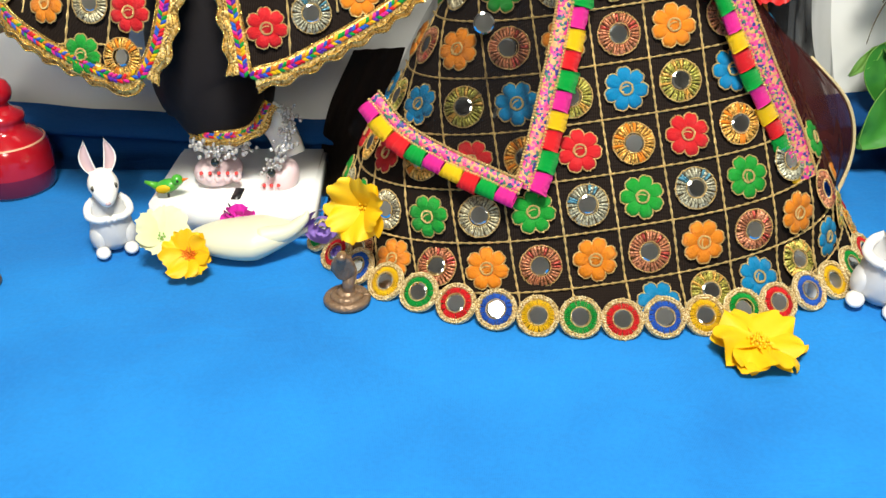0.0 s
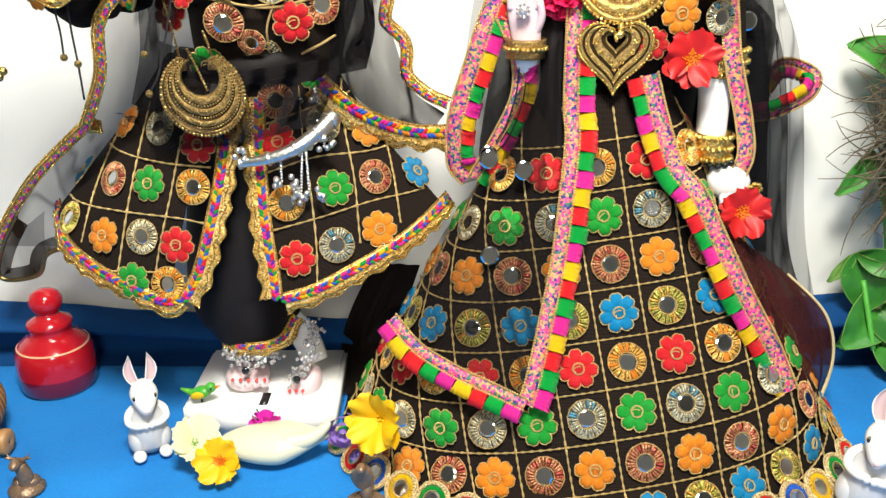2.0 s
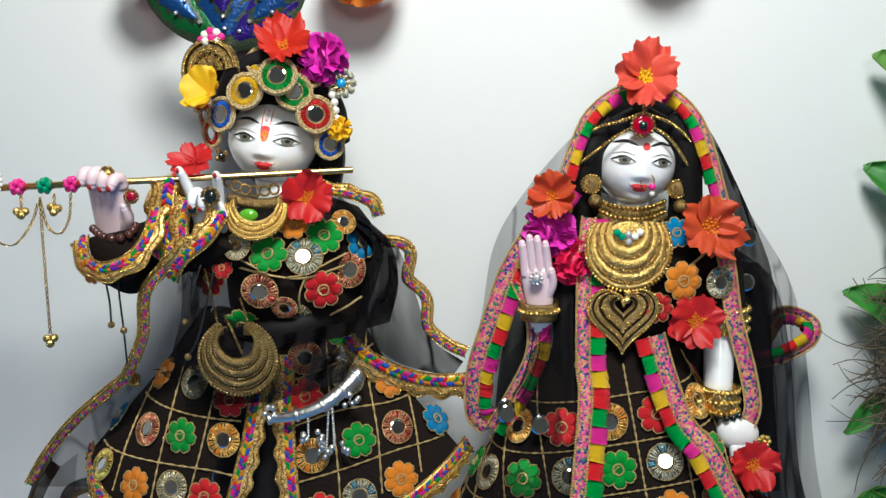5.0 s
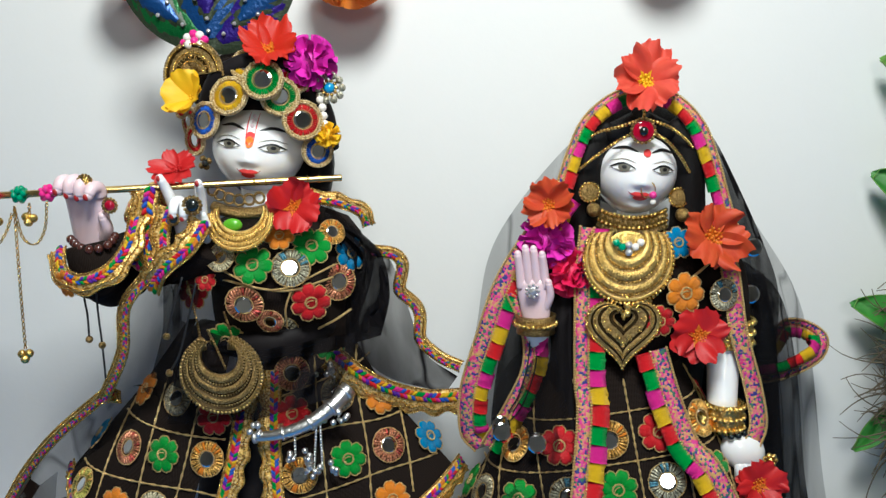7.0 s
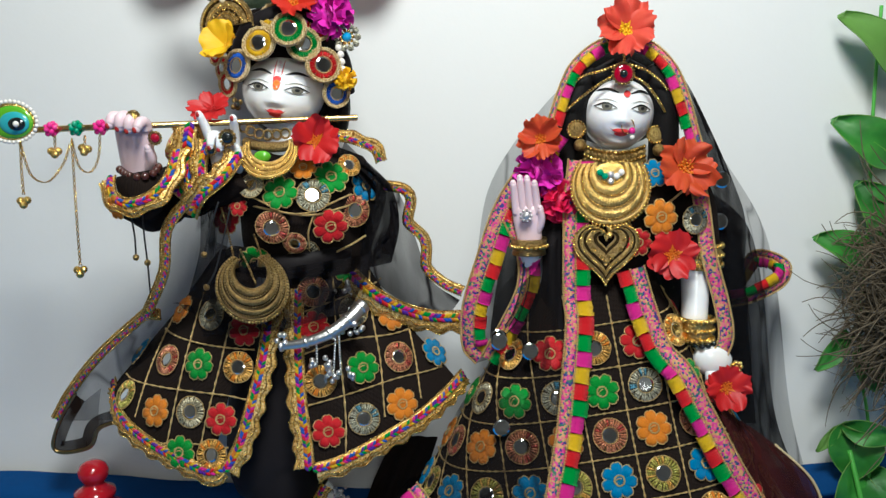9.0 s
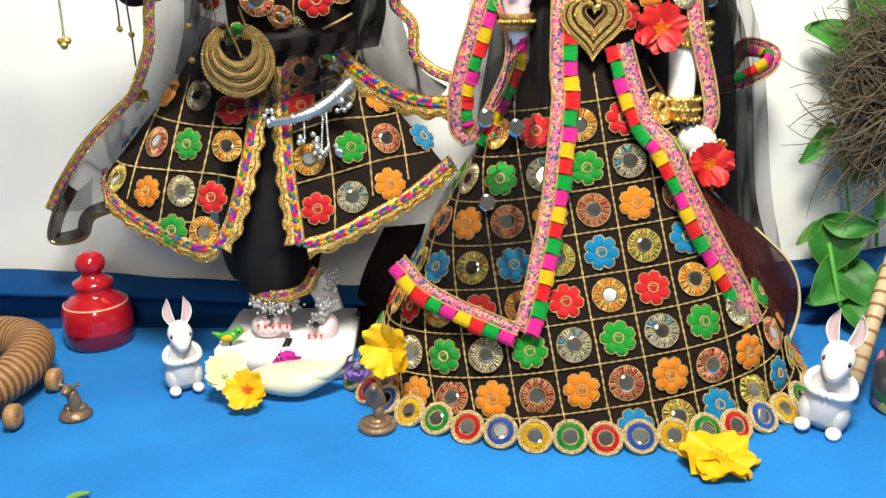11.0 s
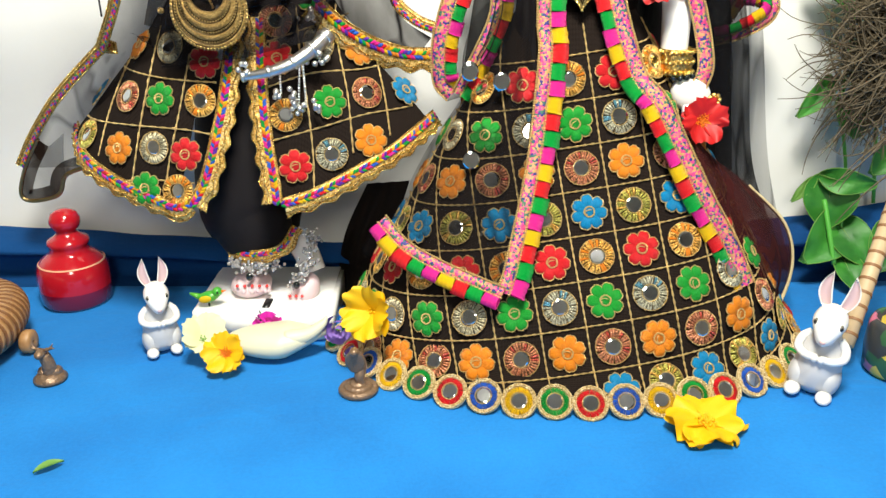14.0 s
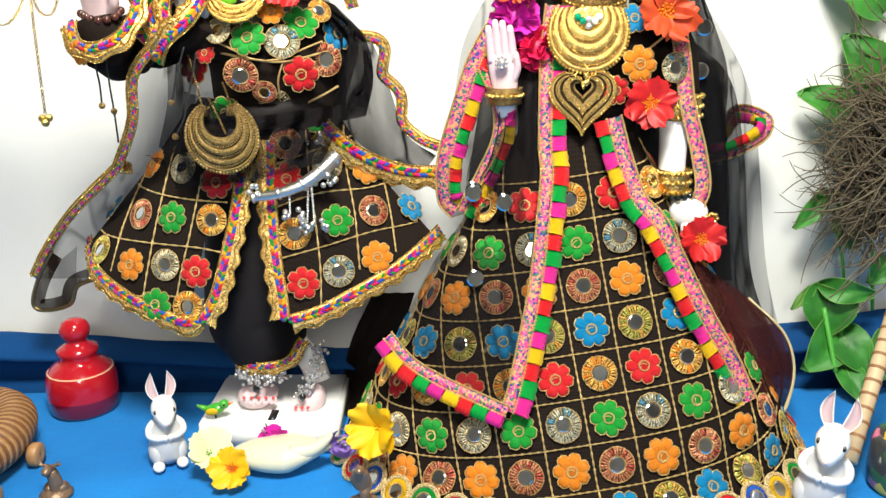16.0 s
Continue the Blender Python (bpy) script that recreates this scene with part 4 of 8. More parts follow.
def girl_doll():
    g = G()
    c, r = (0.1645, 0.8120, 0.5420), (0.0400, 0.043, 0.0425)
    doll_head(g, c, r, 0.09)
    m = Matrix.Rotation(0.09, 4, "Y")
    spot(g, c, r, m, 0.002, r[2] * 0.42, 0.0034, 0.0034, 3, 0.0010)
    g.tube([(c[0], c[1] + 0.004, c[2] - 0.035), (c[0], c[1] + 0.006, 0.465)], 0.0155, 0, 16)
    # body under the costume
    g.lathe([(0.001, 0.30), (0.045, 0.30), (0.042, 0.37), (0.050, 0.42), (0.056, 0.45), (0.045, 0.475), (0.018, 0.487), (0.001, 0.488)], (c[0], c[1] + 0.01, 0), 0, 24)
    # raised hand with its forearm
    hand_shape(g, (0.0670, 0.7680, 0.4073), (0.0598, 0.7570, 0.4793), (1, -0.2, 0), 0.0148, 5, 0.0, (0.05, 0.04, 0.04, 0.06), 1)
    g.tube(spline([(0.0670, 0.7680, 0.4045), (0.0757, 0.8000, 0.3515), (0.1058, 0.8400, 0.4013)], 6), 0.0125, 0, 12)
    # lowered arm and hand
    g.tube(spline([(0.2470, 0.8150, 0.4414), (0.2497, 0.7950, 0.3755), (0.2456, 0.7750, 0.3109)], 6), lambda u: 0.0180 - 0.004 * u, 0, 14)
    g.ball((0.2647, 0.7680, 0.2749), (0.022, 0.014, 0.019), 0, Matrix.Rotation(0.5, 4, "Y"), 16, 10)
    for k in range(4):
        g.tube([(0.2609, 0.7640, 0.2706), Vector((0.2757, 0.7550, 0.2506)) + Vector((0.008 * k - 0.016, 0, 0.002 * k))], 0.0055, 0, 8)
    solo("marble_doll", g, DOLL_MATS, (SX, SY, 0.30), "white marble doll with red lips and one palm raised", "doll")
    # hair
    g = G()
    g.ball((c[0] + 0.002, c[1] + 0.020, c[2] + 0.014), (0.060, 0.050, 0.054), 0, None, 28, 18)
    for s in (-1, 1):
        g.tube(spline([(c[0] + s * 0.030, c[1] - 0.012, c[2] + 0.046), (c[0] + s * 0.046, c[1] - 0.012, c[2] + 0.012), (c[0] + s * 0.050, c[1] - 0.006, c[2] - 0.035), (c[0] + s * 0.052, c[1] + 0.002, c[2] - 0.085)], 6), lambda u: 0.013 + 0.006 * u, 0, 10)
    g.tube(spline([(c[0] - 0.004, c[1] - 0.021, c[2] + 0.047), (c[0] - 0.030, c[1] - 0.017, c[2] + 0.034)], 4), 0.009, 0, 8)
    g.tube(spline([(c[0] + 0.004, c[1] - 0.021, c[2] + 0.047), (c[0] + 0.030, c[1] - 0.017, c[2] + 0.034)], 4), 0.009, 0, 8)
    solo("hair_wig", g, "hair", (c[0], c[1], c[2]), "black hair wig falling beside the face", "wig")
    return c, r


skirt()
GC, GR = girl_doll()


def blouse():
    th = thing("doll_blouse", (SX, SY, 0.33), "black doll blouse with embroidered patches and short sleeves", "blouse")
    cx, cy = GC[0] - 0.004, GC[1] + 0.006
    rows = []
    for z, w, d in ((0.325, 0.056, 0.048), (0.36, 0.052, 0.045), (0.39, 0.058, 0.050), (0.42, 0.072, 0.056), (0.445, 0.082, 0.054), (0.468, 0.080, 0.044), (0.482, 0.060, 0.034), (0.487, 0.030, 0.024)):
        rows.append([(cx + w * math.sin(a), cy - d * math.cos(a), z) for a in (2 * math.pi * k / 48 for k in range(48))])
    part("bodice", G().grid(rows, 0, True), "black_cotton", th)
    part("sleeve", G().tube(spline([(cx + 0.066, cy, 0.468), (0.2444, 0.8050, 0.4376), (0.2507, 0.7970, 0.3938)], 6), lambda u: 0.030 - 0.005 * u, 0, 20), "black_cotton", th)
    part("sleeve", G().tube(spline([(cx - 0.066, cy, 0.468), (cx - 0.085, cy - 0.004, 0.435), (cx - 0.092, cy - 0.01, 0.40)], 6), lambda u: 0.030 - 0.004 * u, 0, 20), "black_cotton", th)
    patch(th, "orange", frame_at((0.2010, 0.7520, 0.4339), (0.25, -1, 0.1), 0.3))
    patch(th, "dull_blue", frame_at((0.2409, 0.7680, 0.4283), (0.35, -1, 0.1), 0.3, 0.85))
    patch(th, "blue", frame_at((0.1965, 0.7660, 0.4780), (0.2, -1, 0.3), 0.3, 0.8))
    patch(th, "red", frame_at((0.1788, 0.7520, 0.4076), (0.2, -1, 0.0), 0.3, 0.8))
    g = G().tube([(0.1862, 0.7520, 0.4297), (0.2210, 0.7660, 0.4540), (0.2381, 0.7750, 0.4660)], 0.0013, 0, 6)
    part("gold_cord", g, "gold_thread", th)
    g = G().tube([(0.1751, 0.7550, 0.4648), (0.1972, 0.7520, 0.4213), (0.2045, 0.7570, 0.3977)], 0.0013, 0, 6)
    part("gold_cord", g, "gold_thread", th)


def veil():
    th = thing("doll_veil", (SX, SY + 0.03, 0.05), "sheer black net veil with a colourful tufted border", "veil")
    crown = [(0.1685, 0.7950, 0.6178), (0.1381, 0.7900, 0.6108), (0.1115, 0.7870, 0.5893), (0.0976, 0.7850, 0.5610), (0.0868, 0.7830, 0.5286)]
    tuft_trim(th, [(x, y, z + 0.003) for x, y, z in crown], -1, 0.005, 0.011, (0, -1, 0.3), 0.014, 2)
    left = [(0.0868, 0.7830, 0.5286), (0.0584, 0.7820, 0.4892), (0.0307, 0.7820, 0.4444), (0.0124, 0.7820, 0.3927), (-0.0051, 0.7850, 0.3329), (-0.0056, 0.7900, 0.2856), (0.0082, 0.7900, 0.2670)]
    tuft_trim(th, left, -1, 0.015, 0.015, (-0.2, -1, 0.1), 0.0155, 0)
    inner = [(0.0397, 0.7750, 0.4287), (0.0535, 0.7720, 0.3950), (0.0545, 0.7700, 0.3609), (0.0395, 0.7720, 0.3251), (0.0152, 0.7850, 0.2770)]
    tuft_trim(th, inner, -1, 0.010, 0.014, (-0.1, -1, 0.1), 0.0155, 1)
    crown_r = [(0.1685, 0.7950, 0.6178), (0.1973, 0.7900, 0.6088), (0.2219, 0.7880, 0.5839), (0.2355, 0.7860, 0.5515), (0.2469, 0.7860, 0.5141), (0.2569, 0.7820, 0.4814)]
    tuft_trim(th, [(x, y, z + 0.003) for x, y, z in crown_r], 1, 0.006, 0.011, (0, -1, 0.3), 0.014, 3)
    right = [(0.2486, 0.7820, 0.4842), (0.2574, 0.7780, 0.4429), (0.2644, 0.7720, 0.3932), (0.2789, 0.7700, 0.3418), (0.2847, 0.7650, 0.3026), (0.2767, 0.7620, 0.2773)]
    tuft_trim(th, right, 1, 0.016, 0.010, (0.1, -1, 0.1), fringe=False)
    front = [(0.1082, 0.7760, 0.4923), (0.1031, 0.7660, 0.4469), (0.1015, 0.7570, 0.3986), (0.1010, 0.7480, 0.3503), (0.1025, 0.7380, 0.3248), (0.0971, 0.7220, 0.2720), (0.0899, 0.7040, 0.2190), (0.0778, 0.6800, 0.1680), (0.0656, 0.6560, 0.1231), (0.0582, 0.6450, 0.1050)]
    tuft_trim(th, front, -1, 0.013, 0.016, (-0.05, -1, 0.35), 0.0165, 0)
    low = [(-0.0543, 0.7050, 0.1637), (-0.0304, 0.6900, 0.1405), (0.0036, 0.6720, 0.1263), (0.0342, 0.6580, 0.1175), (0.0665, 0.6420, 0.1090)]
    tuft_trim(th, low, 1, 0.011, 0.015, (-0.1, -1, 0.6), 0.0165, 0)
    cross = [(0.1857, 0.7550, 0.3815), (0.1956, 0.7460, 0.3446), (0.2105, 0.7350, 0.3030), (0.2291, 0.7220, 0.2821), (0.2520, 0.7120, 0.2374), (0.2790, 0.7030, 0.1856), (0.3079, 0.6980, 0.1360), (0.3274, 0.6900, 0.0934)]
    tuft_trim(th, cross, 1, 0.016, 0.015, (0.1, -1, 0.3), 0.0165, 2)
    loop = [(0.3187, 0.8750, 0.3494), (0.3395, 0.8850, 0.3724), (0.3643, 0.8850, 0.3722), (0.3808, 0.8700, 0.3599), (0.3714, 0.8580, 0.3379), (0.3379, 0.8550, 0.3200), (0.3119, 0.8580, 0.3128)]
    tuft_trim(th, loop, 1, 0.010, 0.013, (0, -1, -0.4), 0.0155, 1)
    # net cloth
    top = (0.1755, 0.8300, 0.6179)
    net(th, "veil_net", [top, (0.1028, 0.8300, 0.5655), (0.0313, 0.8400, 0.4701), (0.0109, 0.8300, 0.3800), (-0.0054, 0.8200, 0.3023), (0.0084, 0.8000, 0.2629)],
        [(0.1696, 0.8000, 0.6135), (0.1176, 0.7950, 0.5836), (0.0980, 0.7950, 0.5261), (0.0989, 0.8350, 0.4450), (0.0938, 0.8350, 0.3532), (0.0888, 0.8100, 0.2867)], "thin_net", 0.004, label="sheer black net", waves=2)
    net(th, "veil_net", [top, (0.2333, 0.8300, 0.5750), (0.2793, 0.8400, 0.5016), (0.3406, 0.8600, 0.4131), (0.3654, 0.8650, 0.3295), (0.3906, 0.8650, 0.1705), (0.4307, 0.8500, 0.0321)],
        [(0.1696, 0.8000, 0.6135), (0.2159, 0.7950, 0.5767), (0.2374, 0.7920, 0.5191), (0.2673, 0.8000, 0.4326), (0.2891, 0.8000, 0.3319), (0.2994, 0.8000, 0.2398), (0.3212, 0.7900, 0.1233)], "thin_net", 0.006, label="sheer black net", waves=3)
    net(th, "veil_net", [(0.2637, 0.8200, 0.4578), (0.3277, 0.8650, 0.4059), (0.3520, 0.8680, 0.3157), (0.3729, 0.8680, 0.1691), (0.4186, 0.8550, 0.0585)],
        [(0.2550, 0.8100, 0.4597), (0.2687, 0.8100, 0.4069), (0.2847, 0.8100, 0.3103), (0.2857, 0.8000, 0.2210), (0.3127, 0.7900, 0.1425)], "black_net", 0.006, label="sheer black net", waves=4, seed=2)
    net(th, "veil_net", [(0.2060, 0.8150, 0.6075), (0.2352, 0.8120, 0.5758), (0.2592, 0.8120, 0.5336), (0.2982, 0.8300, 0.4616), (0.3176, 0.8400, 0.4115), (0.3173, 0.8400, 0.3500)],
        [(0.1986, 0.7950, 0.6056), (0.2235, 0.7920, 0.5686), (0.2369, 0.7900, 0.5193), (0.2546, 0.7900, 0.4632), (0.2652, 0.7900, 0.4117), (0.2730, 0.7900, 0.3649)], "dense_net", 0.004, label="doubled black net", waves=2, seed=3)
    net(th, "side_net", [(0.0718, 0.7900, 0.3813), (0.0402, 0.7850, 0.3564), (0.0259, 0.7900, 0.3128), (0.0258, 0.7900, 0.2731), (-0.0124, 0.7600, 0.2215), (-0.0502, 0.7220, 0.1549)],
        [(0.1035, 0.7750, 0.4167), (0.1019, 0.7680, 0.3842), (0.0963, 0.7520, 0.3202), (0.1016, 0.7350, 0.2841), (0.0815, 0.6900, 0.1634), (0.0623, 0.6520, 0.1051)], "skirt_net", 0.004, label="black net over the skirt", waves=3, bow=0.014)
    net(th, "side_net", [(0.0632, 0.7900, 0.3902), (0.0548, 0.7900, 0.3066), (0.0536, 0.7700, 0.2599)], [(0.1005, 0.7750, 0.4394), (0.0997, 0.7600, 0.3521), (0.1025, 0.7420, 0.2822)], "black_satin", 0.003, label="gathered black cloth beside the arm", waves=3)
    net(th, "hanging_net", [(0.2453, 0.7350, 0.2623), (0.2786, 0.7220, 0.1948), (0.3052, 0.7150, 0.1396), (0.3344, 0.7050, 0.0838)],
        [(0.2866, 0.7900, 0.2103), (0.3480, 0.8000, 0.1635), (0.3932, 0.8000, 0.1187), (0.4046, 0.7900, 0.0738), (0.3872, 0.7700, 0.0304)], "wine_net", 0.006, label="dark wine net gathered at the side", waves=2, bow=0.012)
    part("veil_hem", G().tube(spline([(0.3480, 0.8000, 0.1635), (0.3932, 0.8000, 0.1187), (0.4046, 0.7900, 0.0738), (0.3881, 0.7700, 0.0324), (0.3555, 0.7400, 0.0412)], 8), 0.0022, 0, 8), "pale_gold_thread", th, "gold edged hem")
    net(th, "back_net", [(0.0514, 0.8620, 0.4314), (0.0386, 0.8620, 0.3612), (0.0273, 0.8620, 0.2824), (0.0227, 0.8620, 0.1807)], [(0.3118, 0.8680, 0.4271), (0.3280, 0.8700, 0.3562), (0.3361, 0.8700, 0.2773), (0.3498, 0.8700, 0.1617)], "dense_net", 0.004, label="black net hanging down the back", waves=6)
    net(th, "loose_net", [(-0.0925, 0.8800, 0.1461), (-0.1211, 0.8700, 0.0869), (-0.1429, 0.9358, 0.0060), (-0.1245, 0.8270, 0.0060)], [(-0.0363, 0.8200, 0.1672), (-0.0538, 0.8100, 0.1153), (-0.0638, 0.7900, 0.0735), (-0.0924, 0.8134, 0.0060)], "black_cotton", 0.005, label="loose black net bunched behind", waves=3)
    # loose net on the cloth behind
    g = G()
    rows = []
    for i in range(15):
        u = i / 14
        rows.append([(-0.085 + 0.17 * u + 0.01 * math.sin(9 * w), 0.885 - 0.075 * math.sin(math.pi * w) * (1 - 0.3 * u) + 0.006 * math.sin(22 * u + 9 * w), max(0.001, (0.09 + 0.15 * u) * (1 - abs(2 * w - 1) ** 1.5) + 0.006 * math.sin(17 * u + 12 * w))) for w in np.linspace(0, 0.5, 14)])
    part("loose_net", g.grid(rows), "black_net", th, "loose black net bunched behind")


blouse()
veil()

# ---- the flute-holding doll ----
KX, KY = -0.205, 0.852


def coat_y(x, z):
    w, d = 0.078 + (0.385 - z) * 0.90, 0.080 + (0.385 - z) * 0.24
    q = max(0.0, 1 - ((x - KX) / w) ** 2)
    return KY - d * math.sqrt(q)


def coat_frame(p, h=0.0022, spin=0.0, scale=1.0):
    x, z = p[0], p[2]
    a = Vector((0.004, coat_y(x + 0.002, z) - coat_y(x - 0.002, z), 0))
    b = Vector((0, coat_y(x, z + 0.002) - coat_y(x, z - 0.002), 0.004))
    n = a.cross(b).normalized()
    return frame_at(Vector((x, coat_y(x, z), z)) + n * h, n, spin, scale)


def boy_doll():
    g = G()
    c, r = (-0.1972, 0.8150, 0.5677), (0.0445, 0.043, 0.0425)
    m = doll_head(g, c, r, 0.13)
    for k in (-1, 1):
        stroke(g, c, r, m, [(k * 0.0042, r[2] * 0.80), (k * 0.0040, r[2] * 0.45), (k * 0.0032, r[2] * 0.20), (0, r[2] * 0.10)], 0.0010, 3, 0.0006)
    stroke(g, c, r, m, [(0, r[2] * 0.40), (0, r[2] * 0.32), (0, r[2] * 0.24)], 0.0070, 3, 0.0007)
    stroke(g, c, r, m, [(0, r[2] * 0.30), (0, r[2] * 0.18), (0, r[2] * 0.06)], 0.0065, 4, 0.0009)
    for k in range(3):
        g.ball(on_head(c, r, m, 0, r[2] * (0.72 - 0.10 * k), 0.0008), (0.0016, 0.0010, 0.0022), 5, None, 8, 6)
    g.tube([(c[0], c[1] + 0.006, c[2] - 0.035), (c[0] + 0.004, c[1] + 0.012, 0.47)], 0.022, 0, 16)
    g.lathe([(0.001, 0.18), (0.055, 0.19), (0.055, 0.38), (0.06, 0.44), (0.05, 0.475), (0.02, 0.49), (0.001, 0.49)], (KX + 0.02, KY - 0.005, 0), 0, 24)
    # hands at the flute
    hand_shape(g, (-0.3406, 0.7520, 0.4845), (-0.3346, 0.7280, 0.5530), (1, -0.3, 0), 0.0205, 5, 0.04, (0.80, 0.95, 0.95, 0.75), 1, 0.84, True)
    hand_shape(g, (-0.2470, 0.7570, 0.4772), (-0.2474, 0.7280, 0.5518), (1, -0.3, 0.2), 0.0170, 0, 0.22, (0.08, 0.85, 0.90, 0.10), 1, 0.60, True)
    # legs and crossed feet
    g.ball((-0.2243, 0.7900, 0.0523), (0.024, 0.030, 0.014), 5, None, 16, 10)
    g.tube(spline([(-0.2267, 0.8100, 0.0541), (-0.2167, 0.8200, 0.1041), (-0.2216, 0.8400, 0.1621)], 4), 0.016, 0, 12)
    g.ball((-0.1589, 0.7800, 0.0494), (0.016, 0.020, 0.020), 5, Matrix.Rotation(0.5, 4, "Y"), 16, 10)
    g.tube(spline([(-0.1520, 0.8000, 0.0627), (-0.1640, 0.8100, 0.0884), (-0.2012, 0.8400, 0.1154)], 4), 0.015, 0, 12)
    for k in range(5):
        g.ball((-0.2351, 0.7680, 0.0561) if k == 0 else Vector((-0.2351, 0.7680, 0.0561)) + Vector((0.0085 * k, -0.002, -0.001)), (0.0052, 0.008, 0.0052), 5, None, 8, 6)
        g.ball(Vector((-0.2332, 0.7620, 0.0608)) + Vector((0.0085 * k, -0.0025, 0.001)), (0.0019, 0.0028, 0.0019), 3, None, 8, 6)
    for k in range(3):
        g.ball(Vector((-0.1753, 0.7680, 0.0438)) + Vector((0.007 * k, -0.001, -0.002)), (0.0050, 0.008, 0.0050), 5, None, 8, 6)
        g.ball(Vector((-0.1739, 0.7620, 0.0486)) + Vector((0.007 * k, -0.002, 0.0)), (0.0019, 0.0028, 0.0019), 3, None, 8, 6)
    solo("marble_doll", g, DOLL_MATS, (KX, KY, 0.042), "white marble doll standing on a plinth, holding a flute", "doll")
    g = G()
    g.ball((c[0] + 0.004, c[1] + 0.028, c[2] + 0.006), (0.056, 0.044, 0.060), 0, None, 24, 16)
    g.tube(spline([(c[0] + 0.046, c[1] + 0.005, c[2] + 0.03), (c[0] + 0.058, c[1] + 0.008, c[2] - 0.01), (c[0] + 0.052, c[1] + 0.01, c[2] - 0.05)], 5), 0.013, 0, 10)
    solo("hair_wig", g, "hair", (c[0], c[1], c[2]), "black hair wig under a mirrored turban", "wig")
    return c, r


BC, BR = boy_doll()

# plinth
th = thing("plinth", (-0.2, 0.80, 0.002), "white marble block plinth with a dark crack, on the blue cloth", "plinth")
part("block", G().box((-0.283, 0.738, 0.002), (-0.125, 0.868, 0.042), 0, 0.004), "marble", th)
part("crack", G().tube(spline([(-0.205, 0.7375, 0.041), (-0.203, 0.7372, 0.034), (-0.206, 0.7373, 0.026)], 4), 0.0007, 0, 6), "black_paint", th, "thin dark crack")
part("dark_chip", G().box((-0.2035, 0.742, 0.0415), (-0.1945, 0.766, 0.0435), 0, 0.0008), "black_paint", th, "small black chip in the top")


def trousers():
    th = thing("doll_trousers", (KX, KY, 0.07), "black cotton doll trousers with a braided gold cuff", "trousers")
    part("trouser_leg", G().tube(spline([(KX - 0.005, KY - 0.01, 0.30), (-0.2272, 0.8150, 0.1589), (-0.2182, 0.8050, 0.1176), (-0.2107, 0.8000, 0.0900)], 6), lambda u: 0.062 - 0.028 * u ** 1.4, 0, 28), "black_satin", th)
    part("trouser_leg", G().tube(spline([(KX + 0.045, KY, 0.30), (-0.1960, 0.8300, 0.1529), (-0.1952, 0.8200, 0.1041)], 6), lambda u: 0.055 - 0.030 * u, 0, 24), "black_satin", th)
    braid_trim(th, [(-0.2410, 0.7820, 0.1054), (-0.2232, 0.7680, 0.1031), (-0.2018, 0.7640, 0.1044), (-0.1822, 0.7700, 0.1091), (-0.1701, 0.7850, 0.1266)], 1, 0.014, (0, -1, 0.1))


